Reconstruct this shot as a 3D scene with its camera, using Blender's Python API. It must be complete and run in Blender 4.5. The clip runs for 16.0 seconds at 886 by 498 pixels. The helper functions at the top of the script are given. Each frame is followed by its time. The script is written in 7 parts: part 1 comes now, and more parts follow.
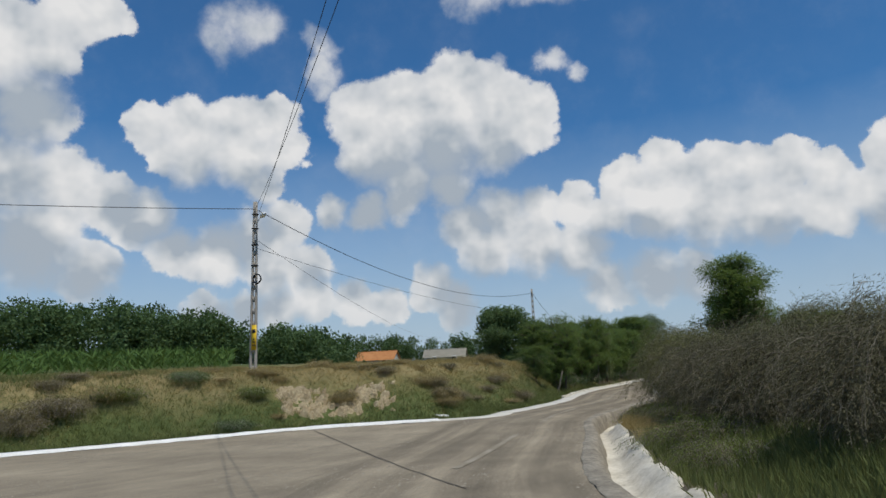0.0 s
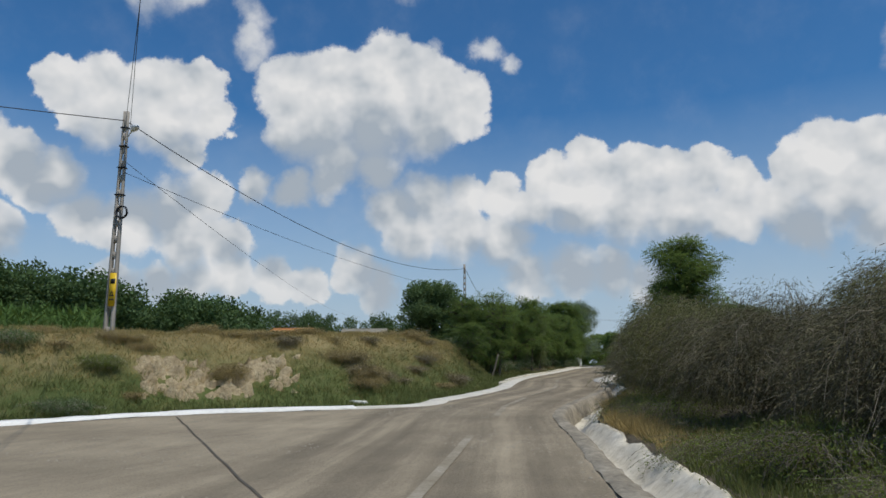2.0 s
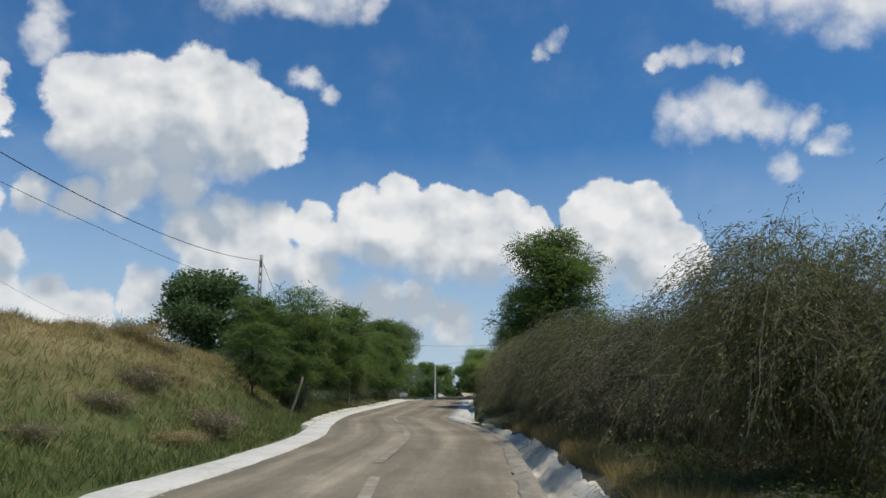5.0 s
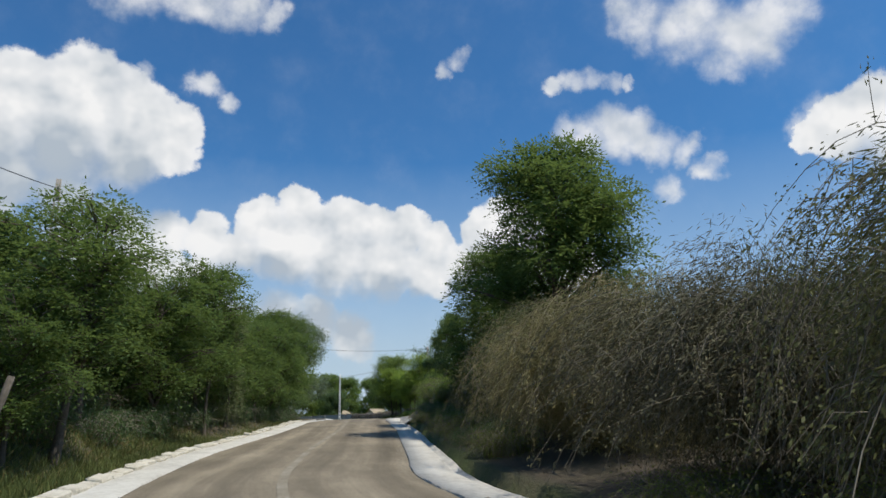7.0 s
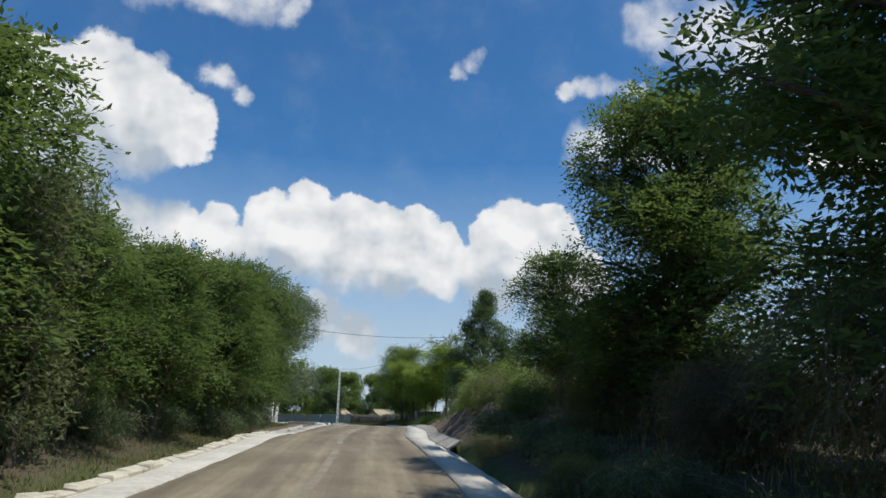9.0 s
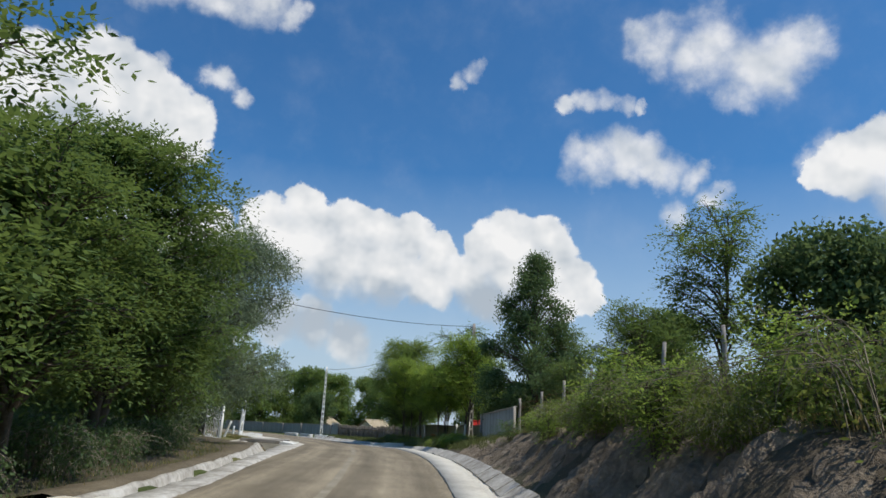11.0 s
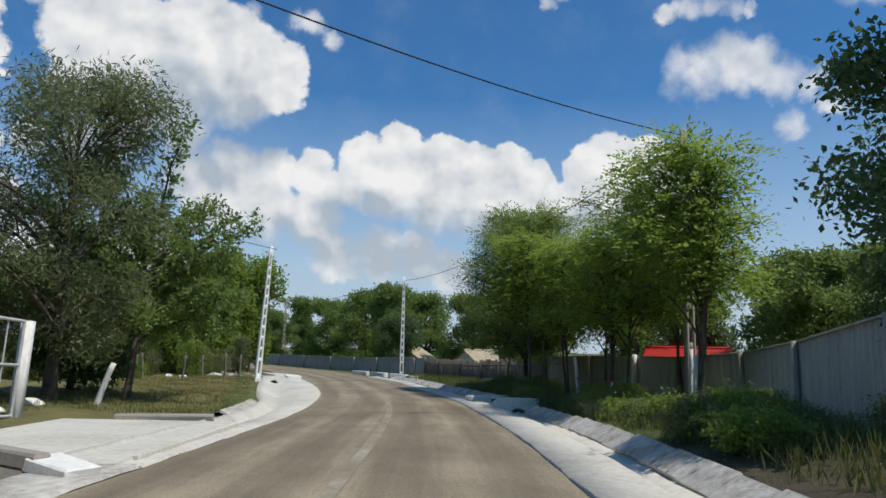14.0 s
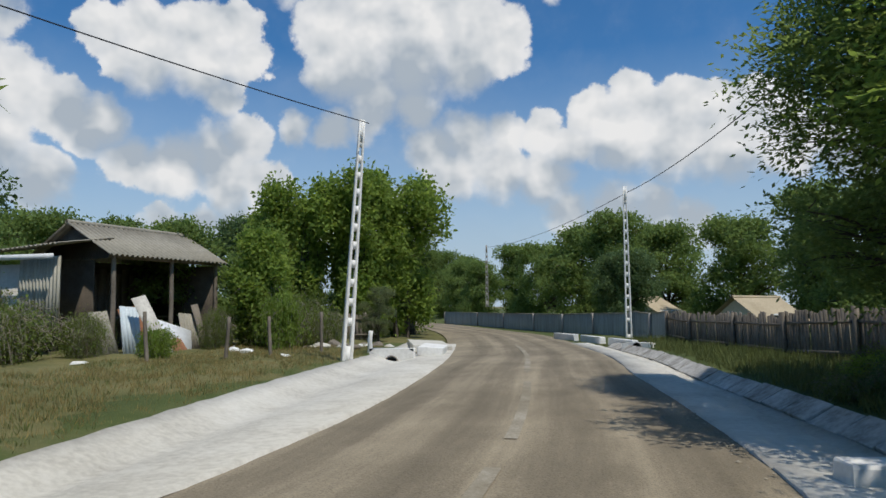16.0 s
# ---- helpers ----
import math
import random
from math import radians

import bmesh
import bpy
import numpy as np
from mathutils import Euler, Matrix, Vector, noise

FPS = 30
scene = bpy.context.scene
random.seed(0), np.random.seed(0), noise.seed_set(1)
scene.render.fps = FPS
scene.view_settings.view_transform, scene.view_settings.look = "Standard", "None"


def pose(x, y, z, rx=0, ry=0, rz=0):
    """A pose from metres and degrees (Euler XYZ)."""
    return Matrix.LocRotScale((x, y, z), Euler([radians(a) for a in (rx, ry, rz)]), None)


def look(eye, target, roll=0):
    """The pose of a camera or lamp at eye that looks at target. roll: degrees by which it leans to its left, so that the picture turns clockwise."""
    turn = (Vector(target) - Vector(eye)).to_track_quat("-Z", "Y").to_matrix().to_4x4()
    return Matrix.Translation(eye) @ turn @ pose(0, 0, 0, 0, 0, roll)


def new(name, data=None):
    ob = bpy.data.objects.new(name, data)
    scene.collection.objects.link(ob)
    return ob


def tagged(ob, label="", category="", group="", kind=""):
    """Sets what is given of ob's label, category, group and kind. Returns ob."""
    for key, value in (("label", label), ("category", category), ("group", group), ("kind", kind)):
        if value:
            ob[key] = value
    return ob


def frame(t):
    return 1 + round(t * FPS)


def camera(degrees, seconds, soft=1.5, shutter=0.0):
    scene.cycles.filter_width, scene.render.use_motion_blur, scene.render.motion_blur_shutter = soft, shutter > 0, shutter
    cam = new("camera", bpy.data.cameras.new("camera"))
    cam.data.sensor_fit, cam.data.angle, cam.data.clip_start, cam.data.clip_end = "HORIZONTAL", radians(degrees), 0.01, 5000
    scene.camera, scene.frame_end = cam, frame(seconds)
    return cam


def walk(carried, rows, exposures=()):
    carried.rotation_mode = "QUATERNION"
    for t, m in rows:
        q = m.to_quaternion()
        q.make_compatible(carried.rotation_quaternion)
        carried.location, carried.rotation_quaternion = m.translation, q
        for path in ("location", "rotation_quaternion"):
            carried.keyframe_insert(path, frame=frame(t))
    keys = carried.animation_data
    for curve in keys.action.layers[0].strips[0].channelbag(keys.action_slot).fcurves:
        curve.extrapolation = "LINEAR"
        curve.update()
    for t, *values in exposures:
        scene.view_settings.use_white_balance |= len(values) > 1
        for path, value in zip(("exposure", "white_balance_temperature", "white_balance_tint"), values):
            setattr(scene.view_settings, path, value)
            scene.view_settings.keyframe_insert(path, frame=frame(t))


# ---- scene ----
cam = camera(66.81, 16.0, soft=1.55)
PATH = [
    (0.0, (-0.000, -0.000, 1.331), (-3.251, 9.244, 3.325), -2.45),
    (0.5, (-0.726, 1.429, 1.318), (-3.965, 10.700, 3.201), -0.67),
    (1.0, (-1.348, 2.960, 1.293), (-3.442, 12.611, 2.863), 0.18),
    (1.5, (-1.904, 4.649, 1.221), (-4.172, 14.257, 2.813), -0.24),
    (2.0, (-2.428, 6.422, 1.172), (-4.617, 16.023, 2.913), -0.21),
    (2.5, (-2.928, 8.274, 1.173), (-5.215, 17.745, 3.424), -0.34),
    (3.0, (-3.562, 10.292, 1.103), (-4.445, 20.069, 3.006), 1.16),
    (3.5, (-4.028, 12.706, 1.045), (-4.614, 22.532, 2.808), 1.02),
    (4.0, (-4.390, 15.247, 0.979), (-4.433, 25.071, 2.844), 0.57),
    (6.5, (-5.162, 35.536, 1.350), (-3.662, 45.100, 3.856), -0.54),
    (7.0, (-4.882, 39.688, 1.379), (-2.818, 49.175, 3.773), -1.28),
    (7.5, (-4.524, 43.982, 1.448), (-2.387, 53.431, 3.927), -1.98),
    (8.0, (-4.284, 48.373, 1.572), (-2.723, 57.912, 4.135), -0.48),
    (8.5, (-3.867, 52.732, 1.759), (-2.033, 62.270, 4.138), 0.37),
    (11.0, (-2.011, 73.871, 2.350), (0.011, 83.332, 4.883), 2.90),
    (11.5, (-1.324, 78.339, 2.395), (1.111, 87.728, 4.826), 1.43),
    (12.0, (-0.677, 82.719, 2.445), (1.199, 92.275, 4.717), 4.07),
    (12.5, (-0.091, 86.979, 2.446), (1.008, 96.376, 5.685), 2.08),
    (13.0, (0.572, 91.377, 2.450), (1.957, 100.921, 5.098), 2.58),
    (13.5, (1.166, 96.026, 2.477), (2.415, 105.707, 4.651), 6.11),
    (14.0, (1.711, 100.342, 2.450), (2.344, 110.210, 3.942), 1.27),
    (14.5, (2.175, 104.924, 2.443), (1.405, 114.845, 3.433), 2.19),
    (15.0, (2.634, 109.343, 2.373), (1.395, 119.204, 3.474), 0.44),
    (15.5, (2.812, 114.192, 2.249), (1.005, 123.989, 3.121), -1.57),
    (16.0, (2.738, 119.214, 2.155), (-0.064, 128.775, 3.011), -0.40),
]
walk(cam, [(t, look(eye, target, roll)) for t, eye, target, roll in PATH], exposures=[(0.0, -0.36), (3.0, -0.38), (4.0, -0.32), (6.5, -0.12), (12.0, -0.12), (14.0, -0.16), (16.0, -0.26)])

# ---- light: summer midday, cumulus sky, sun high from the south-east ----
SUN_AZ, SUN_EL = radians(122), radians(61)
SUN_WAY = Vector((math.sin(SUN_AZ) * math.cos(SUN_EL), math.cos(SUN_AZ) * math.cos(SUN_EL), math.sin(SUN_EL)))
sun = new("sun", bpy.data.lights.new("sun", "SUN"))
sun.data.energy, sun.data.angle, sun.data.color = 4.0, radians(0.53), (1.0, 0.955, 0.885)
sun.matrix_world = look(SUN_WAY * 100, (0, 0, 0))

# Cumulus: each cloud is a handful of billows, as azimuth (east of the y axis), elevation and radius in degrees.
CLOUD_GREAT = [(-26.0, 22.4, 3.05), (-22.1, 23.5, 2.81), (-17.6, 24.1, 3.21), (-13.5, 23.3, 3.05), (-11.2, 21.9, 2.56), (-24.0, 20.0, 3.58), (-19.1, 20.5, 3.73), (-14.5, 20.6, 2.82), (-22.0, 17.6, 2.34), (-18.5, 16.7, 1.99), (-26.9, 19.6, 1.81)]
CLOUD_WEST = [(-43.9, 20.8, 1.74), (-40.7, 21.3, 2.28), (-37.0, 22.0, 2.30), (-34.0, 22.4, 1.94), (-32.9, 19.7, 1.73), (-40.1, 18.9, 2.41), (-36.4, 19.0, 2.51), (-34.5, 16.9, 1.72), (-42.9, 18.7, 1.39)]
CLOUD_WEST_LOW = [(-46.2, 14.9, 1.85), (-43.6, 14.4, 1.85), (-41.5, 11.5, 2.07), (-38.3, 11.3, 2.49), (-35.1, 12.1, 2.58), (-32.8, 13.9, 1.85), (-31.0, 10.1, 2.24), (-34.5, 9.9, 1.95), (-29.0, 14.7, 1.36), (-25.7, 14.6, 1.66), (-22.9, 15.6, 1.69)]
CLOUD_FAR_WEST = [(-53.6, 25.3, 3.39), (-51.2, 24.6, 1.56), (-52.1, 20.9, 2.68), (-53.2, 16.3, 3.14), (-49.8, 15.8, 2.72), (-46.7, 15.2, 2.03), (-44.6, 13.9, 2.30), (-51.4, 11.5, 3.42), (-47.9, 9.6, 2.40), (-49.9, 28.1, 2.22), (-47.3, 28.6, 1.37)]
CLOUD_TOWER = [(-17.3, 13.4, 2.12), (-14.5, 14.0, 2.43), (-11.1, 14.5, 1.89), (-7.7, 14.6, 1.77), (-5.4, 13.5, 1.68), (-3.7, 16.3, 1.91), (-0.3, 17.5, 1.71), (1.0, 16.2, 1.71), (4.0, 16.3, 2.08), (6.6, 15.8, 1.68), (9.1, 15.6, 1.76), (11.5, 14.2, 1.46), (-1.2, 13.8, 2.88), (3.2, 12.9, 2.95), (7.1, 12.4, 2.91), (11.1, 11.8, 2.30), (-11.4, 11.2, 2.47), (-7.1, 10.8, 2.40), (-15.7, 11.1, 2.33)]
CLOUD_EAST = [(16.0, 15.0, 1.94), (17.8, 15.9, 1.99), (20.7, 15.7, 1.93), (21.9, 14.0, 1.75), (23.2, 12.0, 1.64), (18.7, 12.8, 2.67), (24.3, 11.0, 1.45), (14.1, 12.6, 1.80), (15.8, 10.9, 2.22), (21.3, 10.2, 2.10)]
CLOUD_LOW = [(-5.5, 7.7, 2.02), (-1.6, 7.8, 2.21), (1.5, 7.9, 2.11), (4.4, 6.7, 1.90), (-36.0, 6.8, 1.57), (-33.4, 7.1, 1.79), (-30.4, 7.3, 1.87), (-26.9, 7.1, 1.95), (-24.2, 6.8, 1.74), (-20.4, 8.1, 2.08), (-18.5, 6.6, 1.73), (-39.0, 6.5, 1.77)]
CLOUD_SMALL = [(24.9, 22.1, 1.89), (27.8, 22.5, 1.98), (29.9, 22.4, 1.73), (31.6, 21.0, 1.46), (33.5, 20.3, 1.09), (32.0, 17.9, 1.29), (35.5, 18.9, 1.03), (23.4, 26.5, 0.85), (24.8, 27.0, 1.0), (26.3, 27.2, 1.15), (28.0, 26.6, 0.95), (29.3, 26.3, 0.6), (13.2, 29.0, 0.87), (14.8, 29.8, 0.86)]
CLOUD_HIGH = [(-15.8, 32.3, 2.37), (-11.1, 33.1, 2.05), (-8.4, 33.4, 2.1), (-6.1, 32.9, 1.92), (-2.9, 32.5, 1.31), (30.7, 31.1, 2.14), (35.2, 30.2, 2.77), (39.3, 28.4, 2.85), (41.8, 28.9, 2.20), (37.3, 26.6, 1.65), (42.0, 20.5, 1.13), (44.4, 20.5, 2.24)]
CLOUD_WISPS = [(-30.1, 27.0, 1.10), (-29.4, 24.7, 1.04), (-13.4, 26.5, 0.86), (-8.6, 26.0, 1.27), (-6.7, 24.9, 0.91)]
CLOUD_WISPS_WEST = [(-37.6, 29.1, 2.18), (-35.4, 29.9, 1.69), (-30.1, 28.6, 1.41), (-29.6, 26.1, 1.62)]
CLOUD_SOUTH = [(44.9, 20.2, 2.29), (47.8, 20.9, 2.37), (42.8, 19.7, 1.38), (49.2, 17.7, 2.85)]

def link(tree, a, b):
    tree.links.new(a, b)


def math_node(tree, op, a, b=None, clamp=False):
    n = tree.nodes.new("ShaderNodeMath")
    n.operation, n.use_clamp = op, clamp
    for i, v in enumerate((a, b)):
        if v is None:
            continue
        if isinstance(v, (int, float)):
            n.inputs[i].default_value = v
        else:
            link(tree, v, n.inputs[i])
    return n.outputs[0]


def vec_node(tree, op, a, b=None, scale=None):
    n = tree.nodes.new("ShaderNodeVectorMath")
    n.operation = op
    for i, v in enumerate((a, b)):
        if v is None:
            continue
        if isinstance(v, (tuple, list, Vector)):
            n.inputs[i].default_value = tuple(v)
        else:
            link(tree, v, n.inputs[i])
    if scale is not None:
        if isinstance(scale, (int, float)):
            n.inputs["Scale"].default_value = scale
        else:
            link(tree, scale, n.inputs["Scale"])
    return n


def noise_node(tree, vec, scale, detail=4.0, rough=0.55, distort=0.0):
    n = tree.nodes.new("ShaderNodeTexNoise")
    n.inputs["Scale"].default_value, n.inputs["Detail"].default_value = scale, detail
    n.inputs["Roughness"].default_value, n.inputs["Distortion"].default_value = rough, distort
    if vec is not None:
        link(tree, vec, n.inputs["Vector"])
    return n


def ramp_node(tree, value, stops, mode="LINEAR"):
    n = tree.nodes.new("ShaderNodeValToRGB")
    n.color_ramp.interpolation = mode
    while len(n.color_ramp.elements) < len(stops):
        n.color_ramp.elements.new(0.5)
    for e, (p, c) in zip(n.color_ramp.elements, stops):
        e.position, e.color = p, (*c, 1) if len(c) == 3 else c
    link(tree, value, n.inputs[0])
    return n.outputs[0]


def range_node(tree, value, a, b, c=0.0, d=1.0, kind="SMOOTHSTEP"):
    n = tree.nodes.new("ShaderNodeMapRange")
    n.interpolation_type = kind
    for k, v in (("From Min", a), ("From Max", b), ("To Min", c), ("To Max", d)):
        n.inputs[k].default_value = v
    link(tree, value, n.inputs["Value"])
    return n.outputs[0]


def mix_color(tree, fac, a, b, blend="MIX"):
    n = tree.nodes.new("ShaderNodeMix")
    n.data_type, n.blend_type = "RGBA", blend
    for sock, v in ((n.inputs[0], fac), (n.inputs[6], a), (n.inputs[7], b)):
        if isinstance(v, (int, float)):
            sock.default_value = v
        elif isinstance(v, (tuple, list)):
            sock.default_value = (*v, 1) if len(v) == 3 else v
        else:
            link(tree, v, sock)
    return n.outputs[2]


def cloud_group(billows):
    """How deep in cloud a direction of the sky lies, from 0 to about 1."""
    tree = bpy.data.node_groups.new("cloud_depth", "ShaderNodeTree")
    tree.interface.new_socket("Way", in_out="INPUT", socket_type="NodeSocketVector")
    tree.interface.new_socket("Depth", in_out="OUTPUT", socket_type="NodeSocketFloat")
    start, end = tree.nodes.new("NodeGroupInput"), tree.nodes.new("NodeGroupOutput")
    way = start.outputs[0]

    def field(billows):
        total = None
        for az, el, r in billows:
            a, e, r = radians(az), radians(el), radians(r)
            c = (math.sin(a) * math.cos(e), math.cos(a) * math.cos(e), math.sin(e))
            d = vec_node(tree, "DOT_PRODUCT", way, c).outputs["Value"]
            v = range_node(tree, d, math.cos(1.38 * r), math.cos(0.25 * r), kind="LINEAR")
            if total is None:
                total = v
                continue
            n = tree.nodes.new("ShaderNodeMath")
            n.operation = "SMOOTH_MAX"
            link(tree, total, n.inputs[0]); link(tree, v, n.inputs[1])
            n.inputs[2].default_value = 0.30
            total = n.outputs[0]
        return total

    link(tree, field(billows), end.inputs[0])
    return tree


world = bpy.data.worlds.new("world")
scene.world = world
world.use_nodes = True
wt = world.node_tree
wt.nodes.clear()
sky = wt.nodes.new("ShaderNodeTexSky")
sky.sky_type, sky.sun_disc, sky.sun_elevation, sky.sun_rotation = "NISHITA", False, SUN_EL, SUN_AZ
sky.air_density, sky.dust_density, sky.ozone_density = 1.0, 0.6, 2.2
coord = wt.nodes.new("ShaderNodeTexCoord").outputs["Generated"]
warp = noise_node(wt, coord, 9.0, 3.0, 0.6)
puff = noise_node(wt, coord, 27.0, 6.0, 0.62)
off = vec_node(wt, "SUBTRACT", warp.outputs["Color"], (0.5, 0.5, 0.5)).outputs[0]
off2 = vec_node(wt, "SUBTRACT", puff.outputs["Color"], (0.5, 0.5, 0.5)).outputs[0]
broad = vec_node(wt, "ADD", coord, vec_node(wt, "SCALE", off, scale=0.040).outputs[0]).outputs[0]
way = vec_node(wt, "ADD", broad, vec_node(wt, "SCALE", off2, scale=0.040).outputs[0]).outputs[0]
way = vec_node(wt, "NORMALIZE", way).outputs[0]
group = cloud_group(CLOUD_GREAT + CLOUD_WEST + CLOUD_WEST_LOW + CLOUD_FAR_WEST + CLOUD_TOWER + CLOUD_EAST + CLOUD_LOW + CLOUD_SOUTH)
here, sunward = wt.nodes.new("ShaderNodeGroup"), wt.nodes.new("ShaderNodeGroup")
here.node_tree = sunward.node_tree = group
link(wt, way, here.inputs[0])
lean = vec_node(wt, "NORMALIZE", vec_node(wt, "ADD", broad, (0.030, 0.0, 0.098)).outputs[0]).outputs[0]
link(wt, lean, sunward.inputs[0])
wisp = noise_node(wt, coord, 15.0, 7.0, 0.64).outputs["Fac"]
depth = math_node(wt, "ADD", here.outputs["Depth"], math_node(wt, "MULTIPLY", math_node(wt, "SUBTRACT", wisp, 0.5), 0.36))
# crisp tops, frayed bases
base = range_node(wt, sunward.outputs["Depth"], 0.15, 0.9, 0.0, 1.0, "LINEAR")
crisp, frayed = range_node(wt, depth, 0.33, 0.56), range_node(wt, depth, 0.14, 1.0)
cover = math_node(wt, "ADD", math_node(wt, "MULTIPLY", crisp, math_node(wt, "SUBTRACT", 1.0, base)), math_node(wt, "MULTIPLY", frayed, base))
torn_way = vec_node(wt, "NORMALIZE", vec_node(wt, "ADD", vec_node(wt, "ADD", coord, vec_node(wt, "SCALE", off, scale=0.060).outputs[0]).outputs[0], vec_node(wt, "SCALE", off2, scale=0.045).outputs[0]).outputs[0]).outputs[0]
scraps = wt.nodes.new("ShaderNodeGroup")
scraps.node_tree = cloud_group(CLOUD_SMALL + CLOUD_HIGH + CLOUD_WISPS + CLOUD_WISPS_WEST)
link(wt, torn_way, scraps.inputs[0])
shred = noise_node(wt, coord, 13.0, 6.0, 0.58).outputs["Fac"]
torn = math_node(wt, "ADD", 0.42, math_node(wt, "MULTIPLY", range_node(wt, shred, 0.30, 0.68, 0.0, 1.0, "LINEAR"), 0.85))
veil = math_node(wt, "MULTIPLY", scraps.outputs[0], torn)
cover = math_node(wt, "MAXIMUM", cover, math_node(wt, "MULTIPLY", range_node(wt, veil, 0.12, 1.15), 0.86))
# the tops catch the sun, the flat bases lie in the clouds' own shade; billows are lit from the sun's side
billow_a = noise_node(wt, coord, 14.0, 3.0, 0.50).outputs["Fac"]
billow_b = noise_node(wt, vec_node(wt, "ADD", coord, (0.010, 0.0, 0.018)).outputs[0], 14.0, 3.0, 0.50).outputs["Fac"]
relief = math_node(wt, "MULTIPLY", math_node(wt, "SUBTRACT", billow_a, billow_b), 2.5)
lit = range_node(wt, sunward.outputs["Depth"], 0.92, 0.08, 0.0, 0.93, "LINEAR")
lit = math_node(wt, "ADD", lit, relief)
lit = math_node(wt, "ADD", lit, math_node(wt, "MULTIPLY", math_node(wt, "SUBTRACT", wisp, 0.5), 0.10), clamp=True)
cloud = ramp_node(wt, lit, [(0.0, (0.47, 0.54, 0.62)), (0.28, (0.62, 0.67, 0.72)), (0.55, (0.77, 0.80, 0.83)), (0.8, (0.87, 0.885, 0.90)), (1.0, (0.97, 0.97, 0.97))])
blue = vec_node(wt, "MULTIPLY", sky.outputs[0], (0.043, 0.094, 0.131)).outputs[0]
# haze low over the horizon, behind the clouds more than before them
up = wt.nodes.new("ShaderNodeSeparateXYZ")
link(wt, coord, up.inputs[0])
blue = mix_color(wt, range_node(wt, up.outputs[2], 0.02, 0.36, 0.95, 0.0, "LINEAR"), blue, (0.52, 0.65, 0.78))
shade = mix_color(wt, cover, blue, cloud)
haze = range_node(wt, up.outputs[2], 0.0, 0.20, 0.35, 0.0)
shade = mix_color(wt, haze, shade, (0.56, 0.65, 0.73))
back = wt.nodes.new("ShaderNodeBackground")
link(wt, shade, back.inputs[0])
back.inputs[1].default_value = 1.0
link(wt, back.outputs[0], wt.nodes.new("ShaderNodeOutputWorld").inputs[0])

# ---- materials ----
def material(name, rough=0.9, spec=0.3):
    m = bpy.data.materials.new(name)
    m.use_nodes = True
    t = m.node_tree
    b = t.nodes["Principled BSDF"]
    b.inputs["Roughness"].default_value = rough
    b.inputs["Specular IOR Level"].default_value = spec
    return m, t, b


def place_node(t):
    return t.nodes.new("ShaderNodeNewGeometry").outputs["Position"]


def bump(t, b, height, strength, distance=0.02):
    n = t.nodes.new("ShaderNodeBump")
    n.inputs["Strength"].default_value, n.inputs["Distance"].default_value = strength, distance
    link(t, height, n.inputs["Height"])
    link(t, n.outputs[0], b.inputs["Normal"])


def speckled(name, stops, big=0.6, small=14.0, rough=0.9, relief=0.3, depth=0.02, spec=0.25, mix=0.5):
    """A surface whose colour runs through the stops by a broad and a fine grain."""
    m, t, b = material(name, rough, spec)
    p = place_node(t)
    n1, n2 = noise_node(t, p, big, 5, 0.6).outputs["Fac"], noise_node(t, p, small, 5, 0.65).outputs["Fac"]
    both = math_node(t, "ADD", math_node(t, "MULTIPLY", n1, 1 - mix), math_node(t, "MULTIPLY", n2, mix))
    link(t, ramp_node(t, both, stops), b.inputs["Base Color"])
    if relief:
        bump(t, b, n2, relief, depth)
    return m


def foliage(name, dark, light, glow=0.35, tint=(0.16, 0.20, 0.03)):
    """Leaves: each one of its own green, letting some light through."""
    m, t, b = material(name, 0.65, 0.18)
    rnd = t.nodes.new("ShaderNodeNewGeometry").outputs["Random Per Island"]
    clump = noise_node(t, place_node(t), 0.9, 3).outputs["Fac"]
    f = math_node(t, "ADD", math_node(t, "MULTIPLY", rnd, 0.55), math_node(t, "MULTIPLY", clump, 0.5), clamp=True)
    col = ramp_node(t, f, [(0.12, dark), (0.8, light), (1.0, tint)])
    link(t, col, b.inputs["Base Color"])
    tr = t.nodes.new("ShaderNodeBsdfTranslucent")
    link(t, mix_color(t, 0.4, col, tint), tr.inputs[0])
    mx = t.nodes.new("ShaderNodeMixShader")
    mx.inputs[0].default_value = glow
    link(t, b.outputs[0], mx.inputs[1]); link(t, tr.outputs[0], mx.inputs[2])
    link(t, mx.outputs[0], t.nodes["Material Output"].inputs[0])
    return m


def streaked(name, stops, rough=0.85):
    """Weathered sheet with stains that run down it."""
    m, t, b = material(name, rough, 0.2)
    p = place_node(t)
    run = noise_node(t, vec_node(t, "MULTIPLY", p, (1.0, 1.0, 0.07)).outputs[0], 7.0, 5, 0.65).outputs["Fac"]
    fine = noise_node(t, p, 16.0, 5, 0.65).outputs["Fac"]
    both = math_node(t, "ADD", math_node(t, "MULTIPLY", run, 0.68), math_node(t, "MULTIPLY", fine, 0.32))
    link(t, ramp_node(t, both, stops), b.inputs["Base Color"])
    bump(t, b, fine, 0.15, 0.01)
    return m


